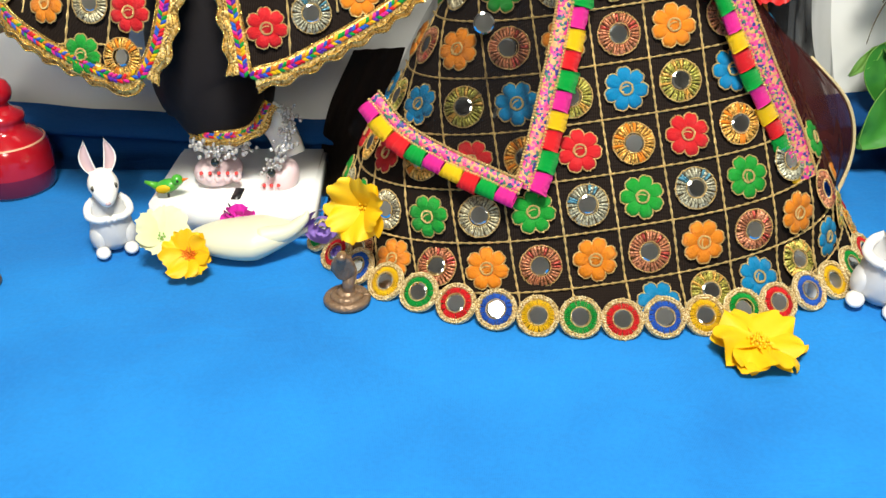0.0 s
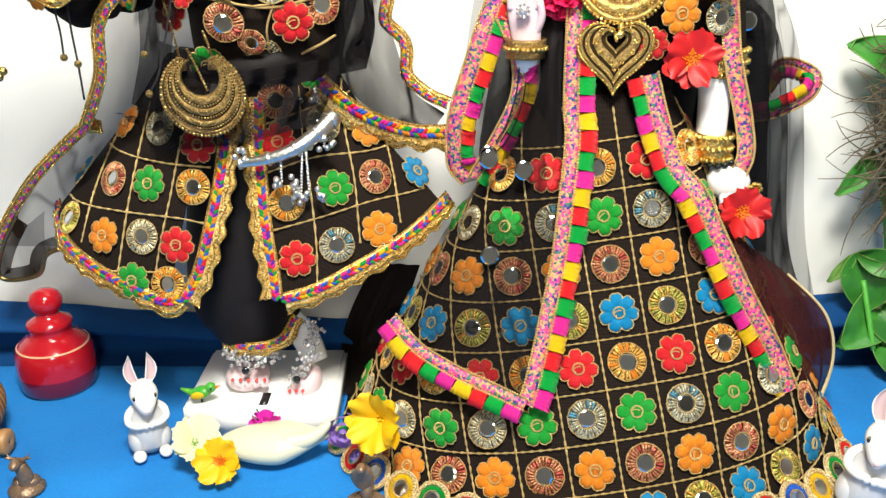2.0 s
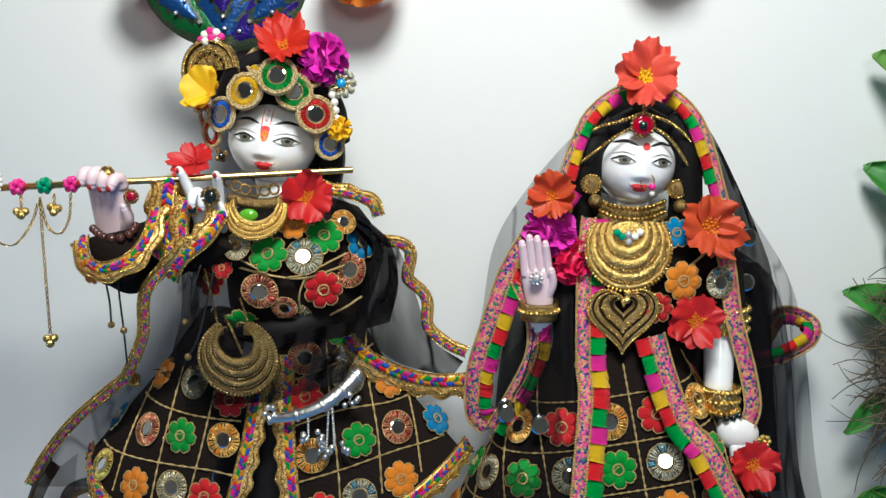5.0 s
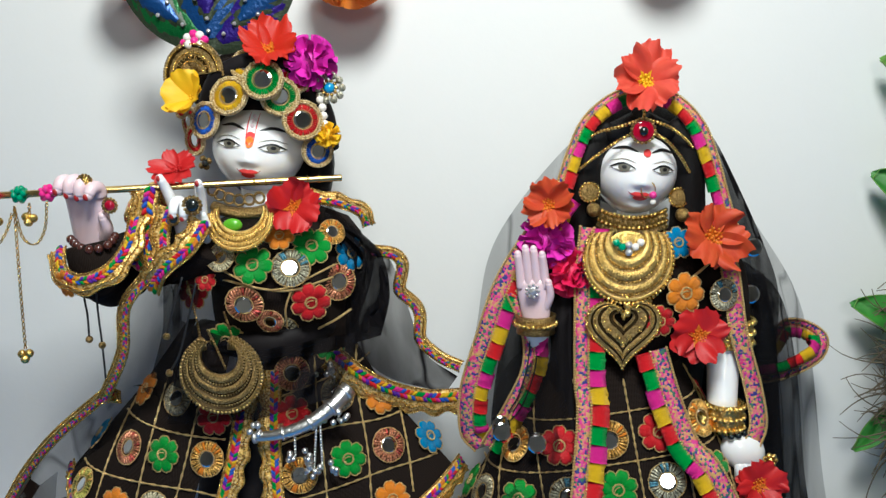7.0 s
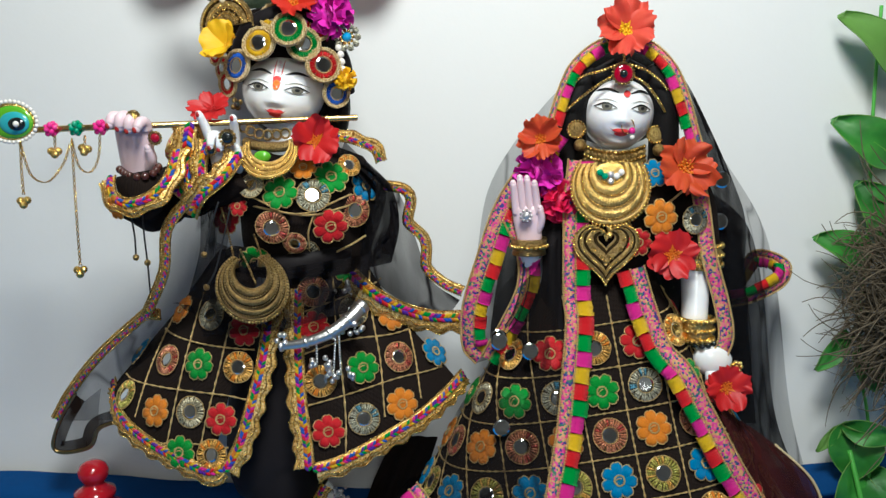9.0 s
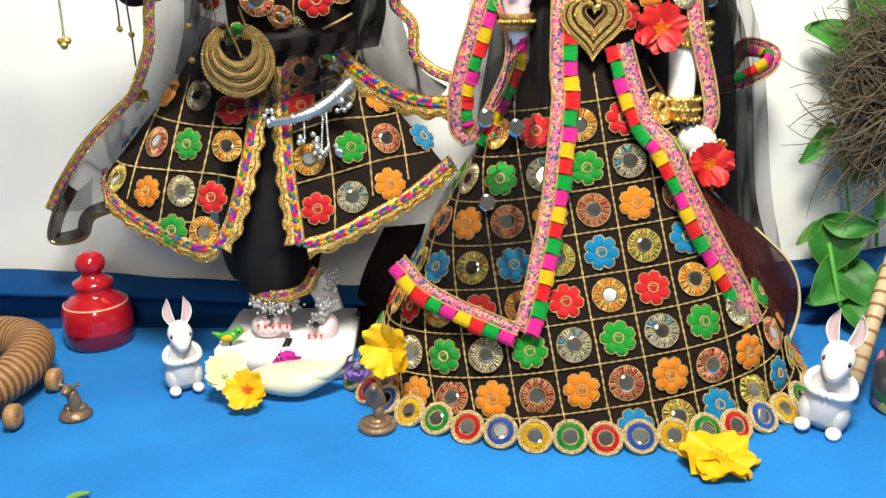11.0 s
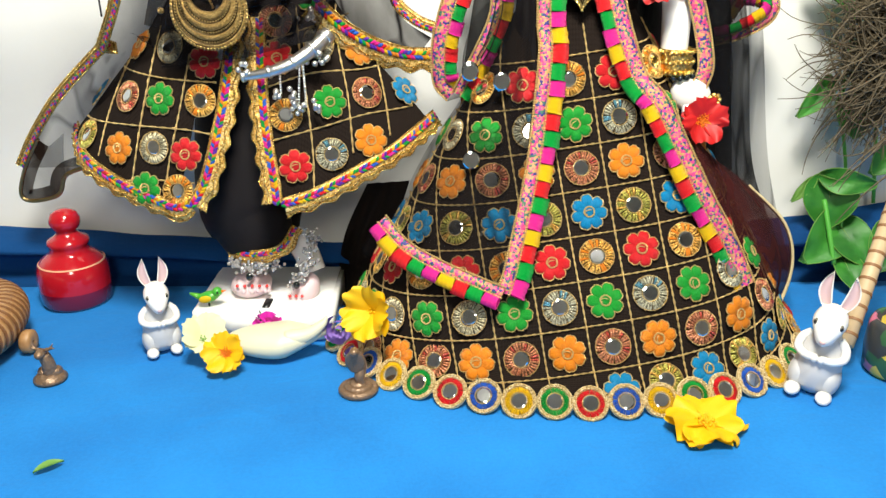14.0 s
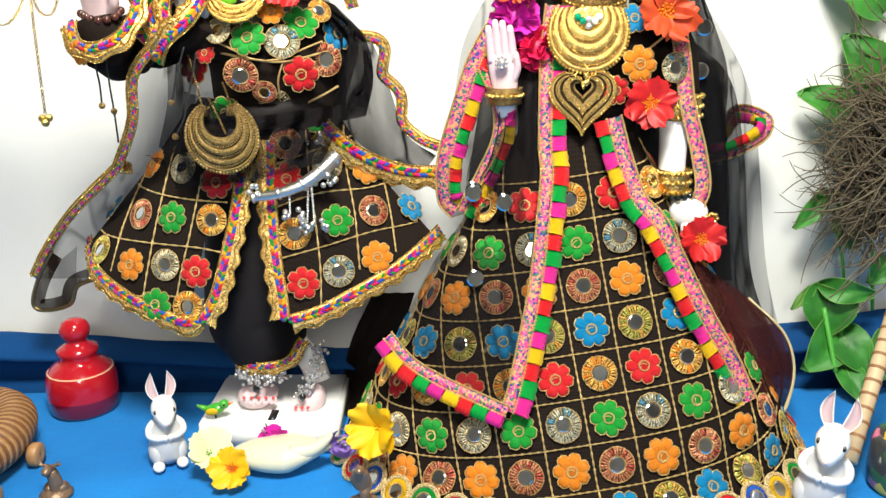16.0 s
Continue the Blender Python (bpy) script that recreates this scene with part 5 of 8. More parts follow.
def coat():
    th = thing("doll_coat", (KX, KY, 0.15), "black doll coat with embroidered flowers, mirrors and braid borders", "coat")
    halves = (("coat_skirt", (-0.290, -0.222), [(-0.4202, 0.8500, 0.2316), (-0.2780, 0.7500, 0.1660)]), ("coat_skirt", (-0.212, -0.128), [(-0.1700, 0.7500, 0.1690), (-0.0107, 0.8600, 0.2386)]))
    for (name, waist, hem) in halves:
        rows = []
        for i in range(31):
            u = i / 30
            row = []
            for j in range(31):
                w = j / 30
                xt, zt = waist[0] + (waist[1] - waist[0]) * w, 0.388
                xb, zb = hem[0][0] + (hem[1][0] - hem[0][0]) * w, hem[0][2] + (hem[1][2] - hem[0][2]) * w - 0.012 * math.sin(math.pi * w)
                k = u ** 1.0
                side = w if name and hem[0][0] < -0.3 else 1 - w
                flare = 1 - 0.22 * math.sin(math.pi * u) * (1 - side) * 0.6
                x = xt + (xb - xt) * k * (flare + (1 - flare) * k)
                z = zt + (zb - zt) * u
                row.append((x, coat_y(x, z) + 0.0015 * math.sin(w * 16), z))
            rows.append(row)
        part(name, G().grid(rows), "black_cotton", th, "flared black coat skirt panel")
    def lift(path, d=0.003):
        return [Vector((p[0], coat_y(p[0], p[2]) - d, p[2])) for p in path]
    # borders: hems and the two front edges
    braid_trim(th, lift([(-0.4243, 0.8500, 0.2343), (-0.3884, 0.8200, 0.2178), (-0.3462, 0.7900, 0.1985), (-0.3067, 0.7600, 0.1850), (-0.2790, 0.7500, 0.1755), (-0.2655, 0.7400, 0.1800)]), 1, 0.020, (-0.15, -1, 0.1))
    braid_trim(th, lift([(-0.2650, 0.7400, 0.1755), (-0.2501, 0.7400, 0.2005), (-0.2378, 0.7400, 0.2402), (-0.2264, 0.7400, 0.2838), (-0.2200, 0.7450, 0.3244), (-0.2202, 0.7500, 0.3514)]), 1, 0.020, (0, -1, 0.1))
    braid_trim(th, lift([(-0.1640, 0.7500, 0.1745), (-0.1662, 0.7450, 0.1984), (-0.1720, 0.7400, 0.2400), (-0.1750, 0.7400, 0.2836), (-0.1759, 0.7450, 0.3242), (-0.1753, 0.7500, 0.3587)]), -1, 0.020, (0, -1, 0.1))
    braid_trim(th, lift([(-0.1650, 0.7500, 0.1790), (-0.1379, 0.7550, 0.1855), (-0.1019, 0.7650, 0.2010), (-0.0582, 0.7900, 0.2212), (-0.0280, 0.8300, 0.2383), (-0.0089, 0.8600, 0.2483)]), 1, 0.020, (0.15, -1, 0.1))
    for kind, p in (("orange", (-0.3217, 0.7900, 0.3256)), ("silver", (-0.2792, 0.7650, 0.3281)), ("red", (-0.2399, 0.7500, 0.3156)), ("copper", (-0.3326, 0.7850, 0.2762)), ("green", (-0.2918, 0.7650, 0.2771)),
                    ("ocher", (-0.2464, 0.7450, 0.2771)), ("olive", (-0.3877, 0.8150, 0.2321)), ("orange", (-0.3431, 0.7850, 0.2244)), ("silver", (-0.3005, 0.7600, 0.2280)), ("red", (-0.2650, 0.7450, 0.2228)), ("blue", (-0.3812, 0.8200, 0.2710)),
                    ("green", (-0.3116, 0.7650, 0.1863)), ("ocher", (-0.2753, 0.7450, 0.1858)),
                    ("copper", (-0.1671, 0.7500, 0.3547)), ("green", (-0.1356, 0.7600, 0.3709)), ("red", (-0.1662, 0.7450, 0.3180)), ("silver", (-0.1259, 0.7550, 0.3296)), ("orange", (-0.0887, 0.7750, 0.3183)),
                    ("ocher", (-0.1584, 0.7450, 0.2616)), ("green", (-0.1147, 0.7500, 0.2720)), ("copper", (-0.0777, 0.7700, 0.2772)), ("blue", (-0.0397, 0.8100, 0.2725)),
                    ("red", (-0.1501, 0.7450, 0.2099)), ("dull_blue", (-0.1129, 0.7550, 0.2200)), ("orange", (-0.0734, 0.7750, 0.2304))):
        patch(th, kind, coat_frame(p, 0.0022, 0.3, 0.95))
    for path in ([(-0.3482, 0.8000, 0.3027), (-0.2824, 0.7650, 0.2978), (-0.2295, 0.7450, 0.2957)], [(-0.3998, 0.8200, 0.2474), (-0.3273, 0.7800, 0.2492), (-0.2685, 0.7500, 0.2482), (-0.2382, 0.7450, 0.2441)], [(-0.3436, 0.7850, 0.1926), (-0.2951, 0.7600, 0.1959), (-0.2578, 0.7450, 0.1939)],
                 [(-0.2949, 0.7800, 0.3487), (-0.3047, 0.7750, 0.3073), (-0.3174, 0.7750, 0.2518), (-0.3286, 0.7750, 0.1933)], [(-0.2575, 0.7500, 0.3234), (-0.2705, 0.7550, 0.2688), (-0.2839, 0.7550, 0.2182), (-0.2917, 0.7550, 0.1770)], [(-0.3397, 0.7900, 0.3148), (-0.3595, 0.8000, 0.2618), (-0.3715, 0.8000, 0.2146)],
                 [(-0.1765, 0.7450, 0.3345), (-0.1392, 0.7550, 0.3451), (-0.1001, 0.7750, 0.3540)], [(-0.1780, 0.7450, 0.2902), (-0.1311, 0.7500, 0.3021), (-0.0815, 0.7750, 0.3011), (-0.0507, 0.8000, 0.3033)], [(-0.1722, 0.7450, 0.2372), (-0.1241, 0.7500, 0.2478), (-0.0774, 0.7700, 0.2571), (-0.0302, 0.8200, 0.2581)],
                 [(-0.1473, 0.7550, 0.3727), (-0.1437, 0.7500, 0.3282), (-0.1375, 0.7480, 0.2813), (-0.1320, 0.7500, 0.2253), (-0.1317, 0.7550, 0.1826)], [(-0.1118, 0.7700, 0.3651), (-0.1057, 0.7650, 0.3248), (-0.0960, 0.7600, 0.2778), (-0.0906, 0.7650, 0.2199)], [(-0.0713, 0.7900, 0.3193), (-0.0592, 0.7900, 0.2751), (-0.0523, 0.7950, 0.2332)]):
        part("gold_grid_cord", G().tube(even(lift(spline(path), 0.0012), 0.0025), lambda u: 0.0010 + 0.0004 * math.sin(u * 90), 0, 6), "gold_thread", th, "twisted gold grid cord")
    # upper body
    rows = []
    for z, w, d in ((0.370, 0.074, 0.074), (0.385, 0.072, 0.078), (0.405, 0.074, 0.086), (0.430, 0.074, 0.096), (0.455, 0.078, 0.094), (0.478, 0.078, 0.074), (0.495, 0.066, 0.052), (0.507, 0.035, 0.034)):
        rows.append([(KX + 0.022 + w * math.sin(a), KY - 0.008 - d * math.cos(a), z) for a in (2 * math.pi * k / 48 for k in range(48))])
    part("bodice", G().grid(rows, 0, True), "black_cotton", th)
    part("sleeve", G().tube(spline([(KX - 0.05, KY - 0.02, 0.475), (-0.3182, 0.7950, 0.4627), (-0.3344, 0.7650, 0.4543), (-0.3381, 0.7450, 0.4677)], 6), lambda u: 0.033 - 0.006 * u + 0.0022 * math.sin(31 * u), 0, 24), "black_cotton", th, "black sleeve")
    part("sleeve", G().tube(spline([(KX + 0.062, KY, 0.478), (KX + 0.070, KY - 0.028, 0.440), (KX + 0.040, KY - 0.070, 0.446), (-0.2449, 0.7620, 0.4735)], 6), lambda u: 0.031 - 0.008 * u, 0, 24), "black_cotton", th, "black sleeve")
    part("cuff", G().tube(spline([(-0.3308, 0.7420, 0.4692), (-0.3354, 0.7380, 0.4798), (-0.3373, 0.7380, 0.4884)], 4), lambda u: 0.027 - 0.007 * u, 0, 24), "black_cotton", th, "black sleeve cuff")
    part("cuff", G().tube(spline([(-0.2738, 0.7550, 0.4612), (-0.2420, 0.7520, 0.4741), (-0.2310, 0.7480, 0.4840)], 4), lambda u: 0.016 + 0.002 * u, 0, 20), "black_cotton", th, "black sleeve cuff")
    braid_trim(th, [(-0.3590, 0.7380, 0.4860), (-0.3530, 0.7220, 0.4720), (-0.3360, 0.7090, 0.4660), (-0.3140, 0.7090, 0.4730), (-0.3010, 0.7200, 0.4900), (-0.2980, 0.7360, 0.5120)], 1, 0.018, (-0.1, -1, 0))
    braid_trim(th, [(-0.2716, 0.7420, 0.5340), (-0.2745, 0.7380, 0.5150), (-0.2716, 0.7360, 0.4970), (-0.2780, 0.7360, 0.4790), (-0.2930, 0.7400, 0.4600)], 1, 0.026, (-0.1, -1, 0))
    braid_trim(th, [(-0.2560, 0.7360, 0.5180), (-0.2620, 0.7330, 0.4980), (-0.2640, 0.7320, 0.4730), (-0.2760, 0.7340, 0.4480)], 1, 0.017, (0, -1, 0))
    braid_trim(th, [(-0.2234, 0.7300, 0.5028), (-0.2383, 0.7220, 0.4805), (-0.2633, 0.7220, 0.4606), (-0.2769, 0.7350, 0.4406)], 1, 0.020, (0, -1, 0))
    for kind, p, n in (("green", (-0.1912, 0.7420, 0.4656), (-0.1, -1, 0.5)), ("green", (-0.1417, 0.7640, 0.4787), (0.35, -1, 0.6)), ("dull_blue", (-0.1587, 0.7480, 0.4614), (0.2, -1, 0.5)), ("copper", (-0.2012, 0.7420, 0.4301), (-0.05, -1, -0.2)),
                       ("red", (-0.1423, 0.7520, 0.4289), (0.3, -1, -0.1)), ("blue", (-0.1110, 0.8000, 0.4661), (1.0, -0.8, 0.3)), ("copper", (-0.1211, 0.7850, 0.4407), (0.7, -1, 0.1)), ("red", (-0.2573, 0.7720, 0.4367), (-0.5, -1, 0.1)),
                       ("silver", (-0.1747, 0.7650, 0.3988), (0.1, -1, -0.5)), ("green", (-0.2269, 0.7700, 0.3892), (-0.1, -1, -0.4))):
        patch(th, kind, frame_at(p, n, 0.4, 1.0))
    for kind, p, n, k in (("silver", (-0.2200, 0.7400, 0.4735), (-0.2, -1, 0.5), 0.75), ("orange", (-0.1690, 0.7560, 0.4900), (0.1, -1, 0.7), 0.75), ("red", (-0.2370, 0.7470, 0.4520), (-0.3, -1, 0.2), 0.6),
                          ("ocher", (-0.1240, 0.7780, 0.4900), (0.6, -1, 0.6), 0.7), ("copper", (-0.1800, 0.7490, 0.4120), (0.0, -1, -0.4), 0.7)):
        patch(th, kind, frame_at(p, n, 0.2, k))
    for path in ([(-0.2280, 0.7480, 0.4640), (-0.2080, 0.7380, 0.4560), (-0.1900, 0.7350, 0.4470), (-0.1740, 0.7350, 0.4440)], [(-0.1740, 0.7350, 0.4440), (-0.1560, 0.7420, 0.4460), (-0.1380, 0.7530, 0.4540), (-0.1220, 0.7700, 0.4600)], [(-0.1560, 0.7420, 0.4460), (-0.1640, 0.7440, 0.4250), (-0.1660, 0.7560, 0.4050)]):
        part("gold_grid_cord", beads(G(), spline(path), 0.0011, 0.0018), "gold_thread", th, kind="stuff")
    part("gold_grid_cord", G().tube(spline([(-0.2296, 0.7520, 0.4531), (-0.1886, 0.7380, 0.4457), (-0.1573, 0.7420, 0.4423), (-0.1233, 0.7700, 0.4483)]), 0.0013, 0, 6), "gold_thread", th)
    part("gold_grid_cord", G().tube(spline([(-0.2195, 0.7650, 0.3991), (-0.1759, 0.7680, 0.3853), (-0.1313, 0.7750, 0.4016), (-0.1102, 0.7900, 0.4122)]), 0.0013, 0, 6), "gold_thread", th)
    patch(th, "orange", frame_at((-0.3530, 0.7180, 0.4560), (-0.6, -1, -0.2), 0.2, 0.7))
    part("waist_sash", G().tube(spline([(KX - 0.055, KY - 0.055, 0.387), (KX + 0.01, KY - 0.083, 0.384), (KX + 0.055, KY - 0.070, 0.394), (KX + 0.078, KY - 0.02, 0.400)], 6), 0.015, 0, 14), "black_satin", th, "black gathered waist sash")
    part("collar", G().tube(spline([(-0.2997, 0.7750, 0.5027), (-0.2983, 0.7900, 0.5147), (-0.2840, 0.8000, 0.5219)]), 0.020, 0, 14), "brocade", th, "gold brocade collar edge")


def stole():
    th = thing("doll_stole", (KX, KY, 0.14), "sheer black net stole with gold lace and braid borders", "stole")
    edge = [*[(-0.2779, 0.7650, 0.5285), (-0.2819, 0.7350, 0.4840), (-0.2712, 0.7280, 0.4664), (-0.3031, 0.7350, 0.4299), (-0.3156, 0.7500, 0.3812), (-0.3487, 0.7750, 0.3265)], *[(-0.3556, 0.7900, 0.3233), (-0.4250, 0.8200, 0.2672), (-0.4744, 0.8450, 0.2151), (-0.5013, 0.8550, 0.1768)]]
    braid_trim(th, edge, 1, 0.011, (0, -1, 0.1), False)
    corner = [(-0.4750, 0.8460, 0.2147), (-0.5013, 0.8550, 0.1768), (-0.5151, 0.8600, 0.1430), (-0.5027, 0.8600, 0.1337), (-0.4664, 0.8550, 0.1432), (-0.4512, 0.8500, 0.1686), (-0.4219, 0.8450, 0.1811), (-0.3820, 0.8300, 0.2025)]
    part("gold_hem", G().tube(even(spline(corner), 0.004), 0.0026, 0, 8), "bead_gold", th, "worn gold lace hem")
    net(th, "stole_net", edge, [*[(-0.2605, 0.7550, 0.4804), (-0.2618, 0.7500, 0.4538), (-0.2660, 0.7550, 0.4135), (-0.2728, 0.7600, 0.3779), (-0.2936, 0.7700, 0.3279)], *[(-0.3058, 0.7750, 0.3394), (-0.3442, 0.8000, 0.2773), (-0.3838, 0.8250, 0.2231), (-0.4156, 0.8450, 0.1811)]], "stole_net", 0.005, label="sheer black net", waves=3)
    net(th, "stole_net", [(-0.2708, 0.7500, 0.4814), (-0.2748, 0.7420, 0.4501), (-0.2817, 0.7500, 0.4036), (-0.3016, 0.7650, 0.3533)], [(-0.2436, 0.7520, 0.4476), (-0.2506, 0.7500, 0.4146), (-0.2590, 0.7520, 0.3801), (-0.2695, 0.7550, 0.3446)], "black_net", 0.004, label="black net folds", waves=3)
    band = even(spline([Vector(p) + Vector((0, -0.001, 0)) for p in corner]), 0.004)
    part("dark_hem", G().grid(rails(band, (0, -1, 0.1), -1, (0.0, 0.005, 0.011, 0.015))), "brown_net", th, "doubled dark brown net hem")
    net(th, "dark_hem", [(-0.5013, 0.8550, 0.1768), (-0.5138, 0.8600, 0.1430), (-0.5025, 0.8600, 0.1351), (-0.4663, 0.8550, 0.1446)], [(-0.4421, 0.8450, 0.2217), (-0.4475, 0.8480, 0.2002), (-0.4502, 0.8490, 0.1828), (-0.4510, 0.8500, 0.1699)], "stole_net", 0.003, label="doubled black net hem", waves=2)
    net(th, "waist_net", [(-0.2605, 0.7420, 0.4148), (-0.2694, 0.7420, 0.3663), (-0.2849, 0.7520, 0.3104)], [(-0.1863, 0.7270, 0.3896), (-0.1876, 0.7270, 0.3643), (-0.1931, 0.7300, 0.3233)], "black_net", 0.003, label="black net over the waist", waves=3)
    net(th, "waist_net", [(-0.1863, 0.7270, 0.3896), (-0.1876, 0.7270, 0.3643), (-0.1931, 0.7300, 0.3233)], [(-0.1034, 0.7650, 0.3962), (-0.1075, 0.7550, 0.3727), (-0.1254, 0.7450, 0.3381)], "black_net", 0.003, label="black net over the waist", waves=3, seed=1)
    # shoulder side: gathered net, and two bordered ends
    net(th, "stole_net", [(-0.1308, 0.8000, 0.5143), (-0.0994, 0.8150, 0.4802), (-0.0756, 0.8350, 0.4528), (-0.0597, 0.8500, 0.4004), (-0.0423, 0.8500, 0.3498), (-0.0088, 0.8450, 0.3256)], [(-0.1369, 0.7800, 0.4945), (-0.1171, 0.7900, 0.4615), (-0.1114, 0.8000, 0.4127), (-0.1125, 0.8000, 0.3770), (-0.0799, 0.8150, 0.3357), (-0.0211, 0.8350, 0.3111)], "black_net", 0.007, label="sheer black net", waves=3)
    net(th, "gathered_net", [(-0.1290, 0.7850, 0.5021), (-0.1033, 0.8000, 0.4855), (-0.0878, 0.8100, 0.4634), (-0.1015, 0.8150, 0.4091), (-0.1229, 0.8100, 0.3682)], [(-0.1351, 0.7850, 0.4909), (-0.1167, 0.7900, 0.4729), (-0.1131, 0.8000, 0.4480), (-0.1230, 0.8000, 0.4128), (-0.1350, 0.7950, 0.3816)], "dense_net", 0.008, label="gathered black net", waves=3)
    net(th, "gathered_net", [(-0.1088, 0.8000, 0.4941), (-0.0834, 0.8250, 0.4607), (-0.0761, 0.8300, 0.4175), (-0.0861, 0.8300, 0.3746)], [(-0.1195, 0.7900, 0.4730), (-0.1059, 0.8100, 0.4400), (-0.1070, 0.8100, 0.4043), (-0.1251, 0.8050, 0.3697)], "dense_net", 0.008, label="gathered black net", waves=2, seed=1)
    braid_trim(th, [(-0.1452, 0.7850, 0.5163), (-0.1238, 0.7900, 0.5126), (-0.1028, 0.8000, 0.5026), (-0.0980, 0.8050, 0.4904)], -1, 0.013, (0.1, -1, 0.2))
    braid_trim(th, [(-0.0953, 0.8250, 0.4578), (-0.0697, 0.8350, 0.4497), (-0.0728, 0.8420, 0.4179), (-0.0537, 0.8480, 0.3946), (-0.0525, 0.8500, 0.3626), (-0.0301, 0.8480, 0.3408), (-0.0075, 0.8430, 0.3313)], -1, 0.012, (0.1, -1, 0.1), False)
    braid_trim(th, [(-0.1197, 0.7750, 0.3782), (-0.0999, 0.7850, 0.3562), (-0.0728, 0.8000, 0.3356), (-0.0387, 0.8200, 0.3201), (-0.0052, 0.8350, 0.3161)], 1, 0.025, (0.1, -1, 0.1))


trousers()
coat()
stole()

# ---- small things on the cloth ----


def red_jar():
    x, y = -0.467, 0.858
    th = thing("lacquer_jar", (x, y, 0.001), "glossy red lacquered wooden jar with a round knobbed lid", "jar")
    part("jar_foot", G().lathe([(0.001, 0.001), (0.039, 0.001), (0.042, 0.006), (0.0435, 0.022), (0.0435, 0.024)], (x, y, 0), 0, 48), "lacquer_dark", th, "dark maroon base band")
    part("jar_body", G().lathe([(0.0435, 0.024), (0.0438, 0.036), (0.0425, 0.050), (0.0395, 0.056)], (x, y, 0), 0, 48), "lacquer_red", th)
    part("painted_line", G().lathe([(0.0397, 0.0552), (0.0402, 0.0558), (0.0390, 0.0570), (0.0384, 0.0570)], (x, y, 0), 0, 48), "lacquer_line", th, "thin pale painted line")
    part("jar_lid", G().lathe([(0.0388, 0.0566), (0.034, 0.062), (0.027, 0.067), (0.0235, 0.070), (0.0235, 0.078), (0.0255, 0.080), (0.0245, 0.085), (0.017, 0.089), (0.013, 0.093), (0.012, 0.097), (0.016, 0.100), (0.0185, 0.106), (0.0185, 0.112), (0.015, 0.119), (0.008, 0.123), (0.001, 0.124)], (x, y, 0), 0, 48), "lacquer_red", th)


red_jar()


def rabbit(at, turn, size, label, lean=0.0):
    """A small sitting ceramic rabbit with upright ears and folded paws."""
    g = G()
    g.lathe([(0.001, 0.002), (0.013, 0.003), (0.0190, 0.012), (0.0188, 0.024), (0.0176, 0.036), (0.0150, 0.046), (0.0112, 0.054), (0.006, 0.060), (0.001, 0.061)], (0, 0.003, 0), 1, 24)
    rows = []
    for i in range(15):
        t = math.pi * (0.01 + 0.98 * i / 14)
        v = math.cos(t)
        k = float(np.interp(v, [-1, -0.5, 0.1, 1], [0.62, 0.70, 0.98, 1.0]))
        fwd = float(np.interp(v, [-1, -0.6, 0, 0.5, 1], [-0.0105, -0.0100, -0.0035, 0.0, 0.001]))
        rows.append([(0.0140 * k * math.sin(t) * math.cos(f), fwd - 0.003 + 0.0135 * (0.85 + 0.15 * k) * math.sin(t) * math.sin(f), 0.0660 + 0.0165 * v) for f in (2 * math.pi * j / 24 for j in range(24))])
    g.grid(rows, 0, True)
    g.ball((0, -0.0222, 0.0562), (0.0026, 0.0018, 0.0018), 2, None, 10, 8)
    for s in (-1, 1):
        g.ball((s * 0.0094, -0.0128, 0.0685), (0.0022, 0.0022, 0.0029), 4, None, 10, 8)
        g.ball((s * 0.0098, -0.0139, 0.0683), (0.0014, 0.0018, 0.0019), 3, None, 10, 8)
        top, foot = Vector((s * 0.0085, 0.003, 0.1080)), Vector((s * 0.0056, 0.000, 0.0775))
        front, back, pink = [], [], []
        for i in range(11):
            u = i / 10
            half = 0.0058 * math.sin(math.pi * (0.14 + 0.86 * u)) ** 0.75 * (1 - 0.15 * u)
            o = foot.lerp(top, u) + Vector((s * 0.0035 * math.sin(math.pi * u), 0, 0))
            front.append([o + Vector((half * q, -0.0005 - 0.0030 * q * q, 0)) for q in np.linspace(-1, 1, 9)])
            back.append([o + Vector((half * q, 0.0026 * (1 - q * q) + 0.0006 - 0.0030 * q * q, 0)) for q in np.linspace(1, -1, 9)])
            pink.append([o + Vector((half * 0.74 * q, -0.0011 - 0.0017 * q * q, 0)) for q in np.linspace(-1, 1, 7)])
        g.grid([f + k for f, k in zip(front, back)], 0, True)
        g.grid(pink[1:-1], 2)
        g.tube(spline([(s * 0.0110, 0.001, 0.052), (s * 0.0172, -0.001, 0.046), (s * 0.0178, -0.006, 0.039), (s * 0.0105, -0.0135, 0.0375), (s * 0.002, -0.0160, 0.0385)], 6), lambda u: 0.0038 - 0.0007 * u, 0, 12)
        g.ball((s * 0.0026, -0.0165, 0.0380), (0.0031, 0.0033, 0.0036), 0, None, 10, 8)
        g.ball((s * 0.0120, 0.000, 0.015), (0.0090, 0.014, 0.0140), 1, None, 16, 10)
        g.ball((s * 0.0125, -0.0150, 0.0050), (0.0066, 0.0100, 0.0048), 0, None, 16, 8)
    m = Matrix.Rotation(turn, 4, "Z") @ Matrix.Rotation(lean, 4, "Y") @ Matrix.Scale(size, 4)
    g.v = [Vector(at) + m @ Vector(p) for p in g.v]
    solo("rabbit_figurine", g, ["ceramic_white", "ceramic_grey", "ear_pink", "black_paint", "grey_paint"], at, label, "figurine", "pair of rabbits")


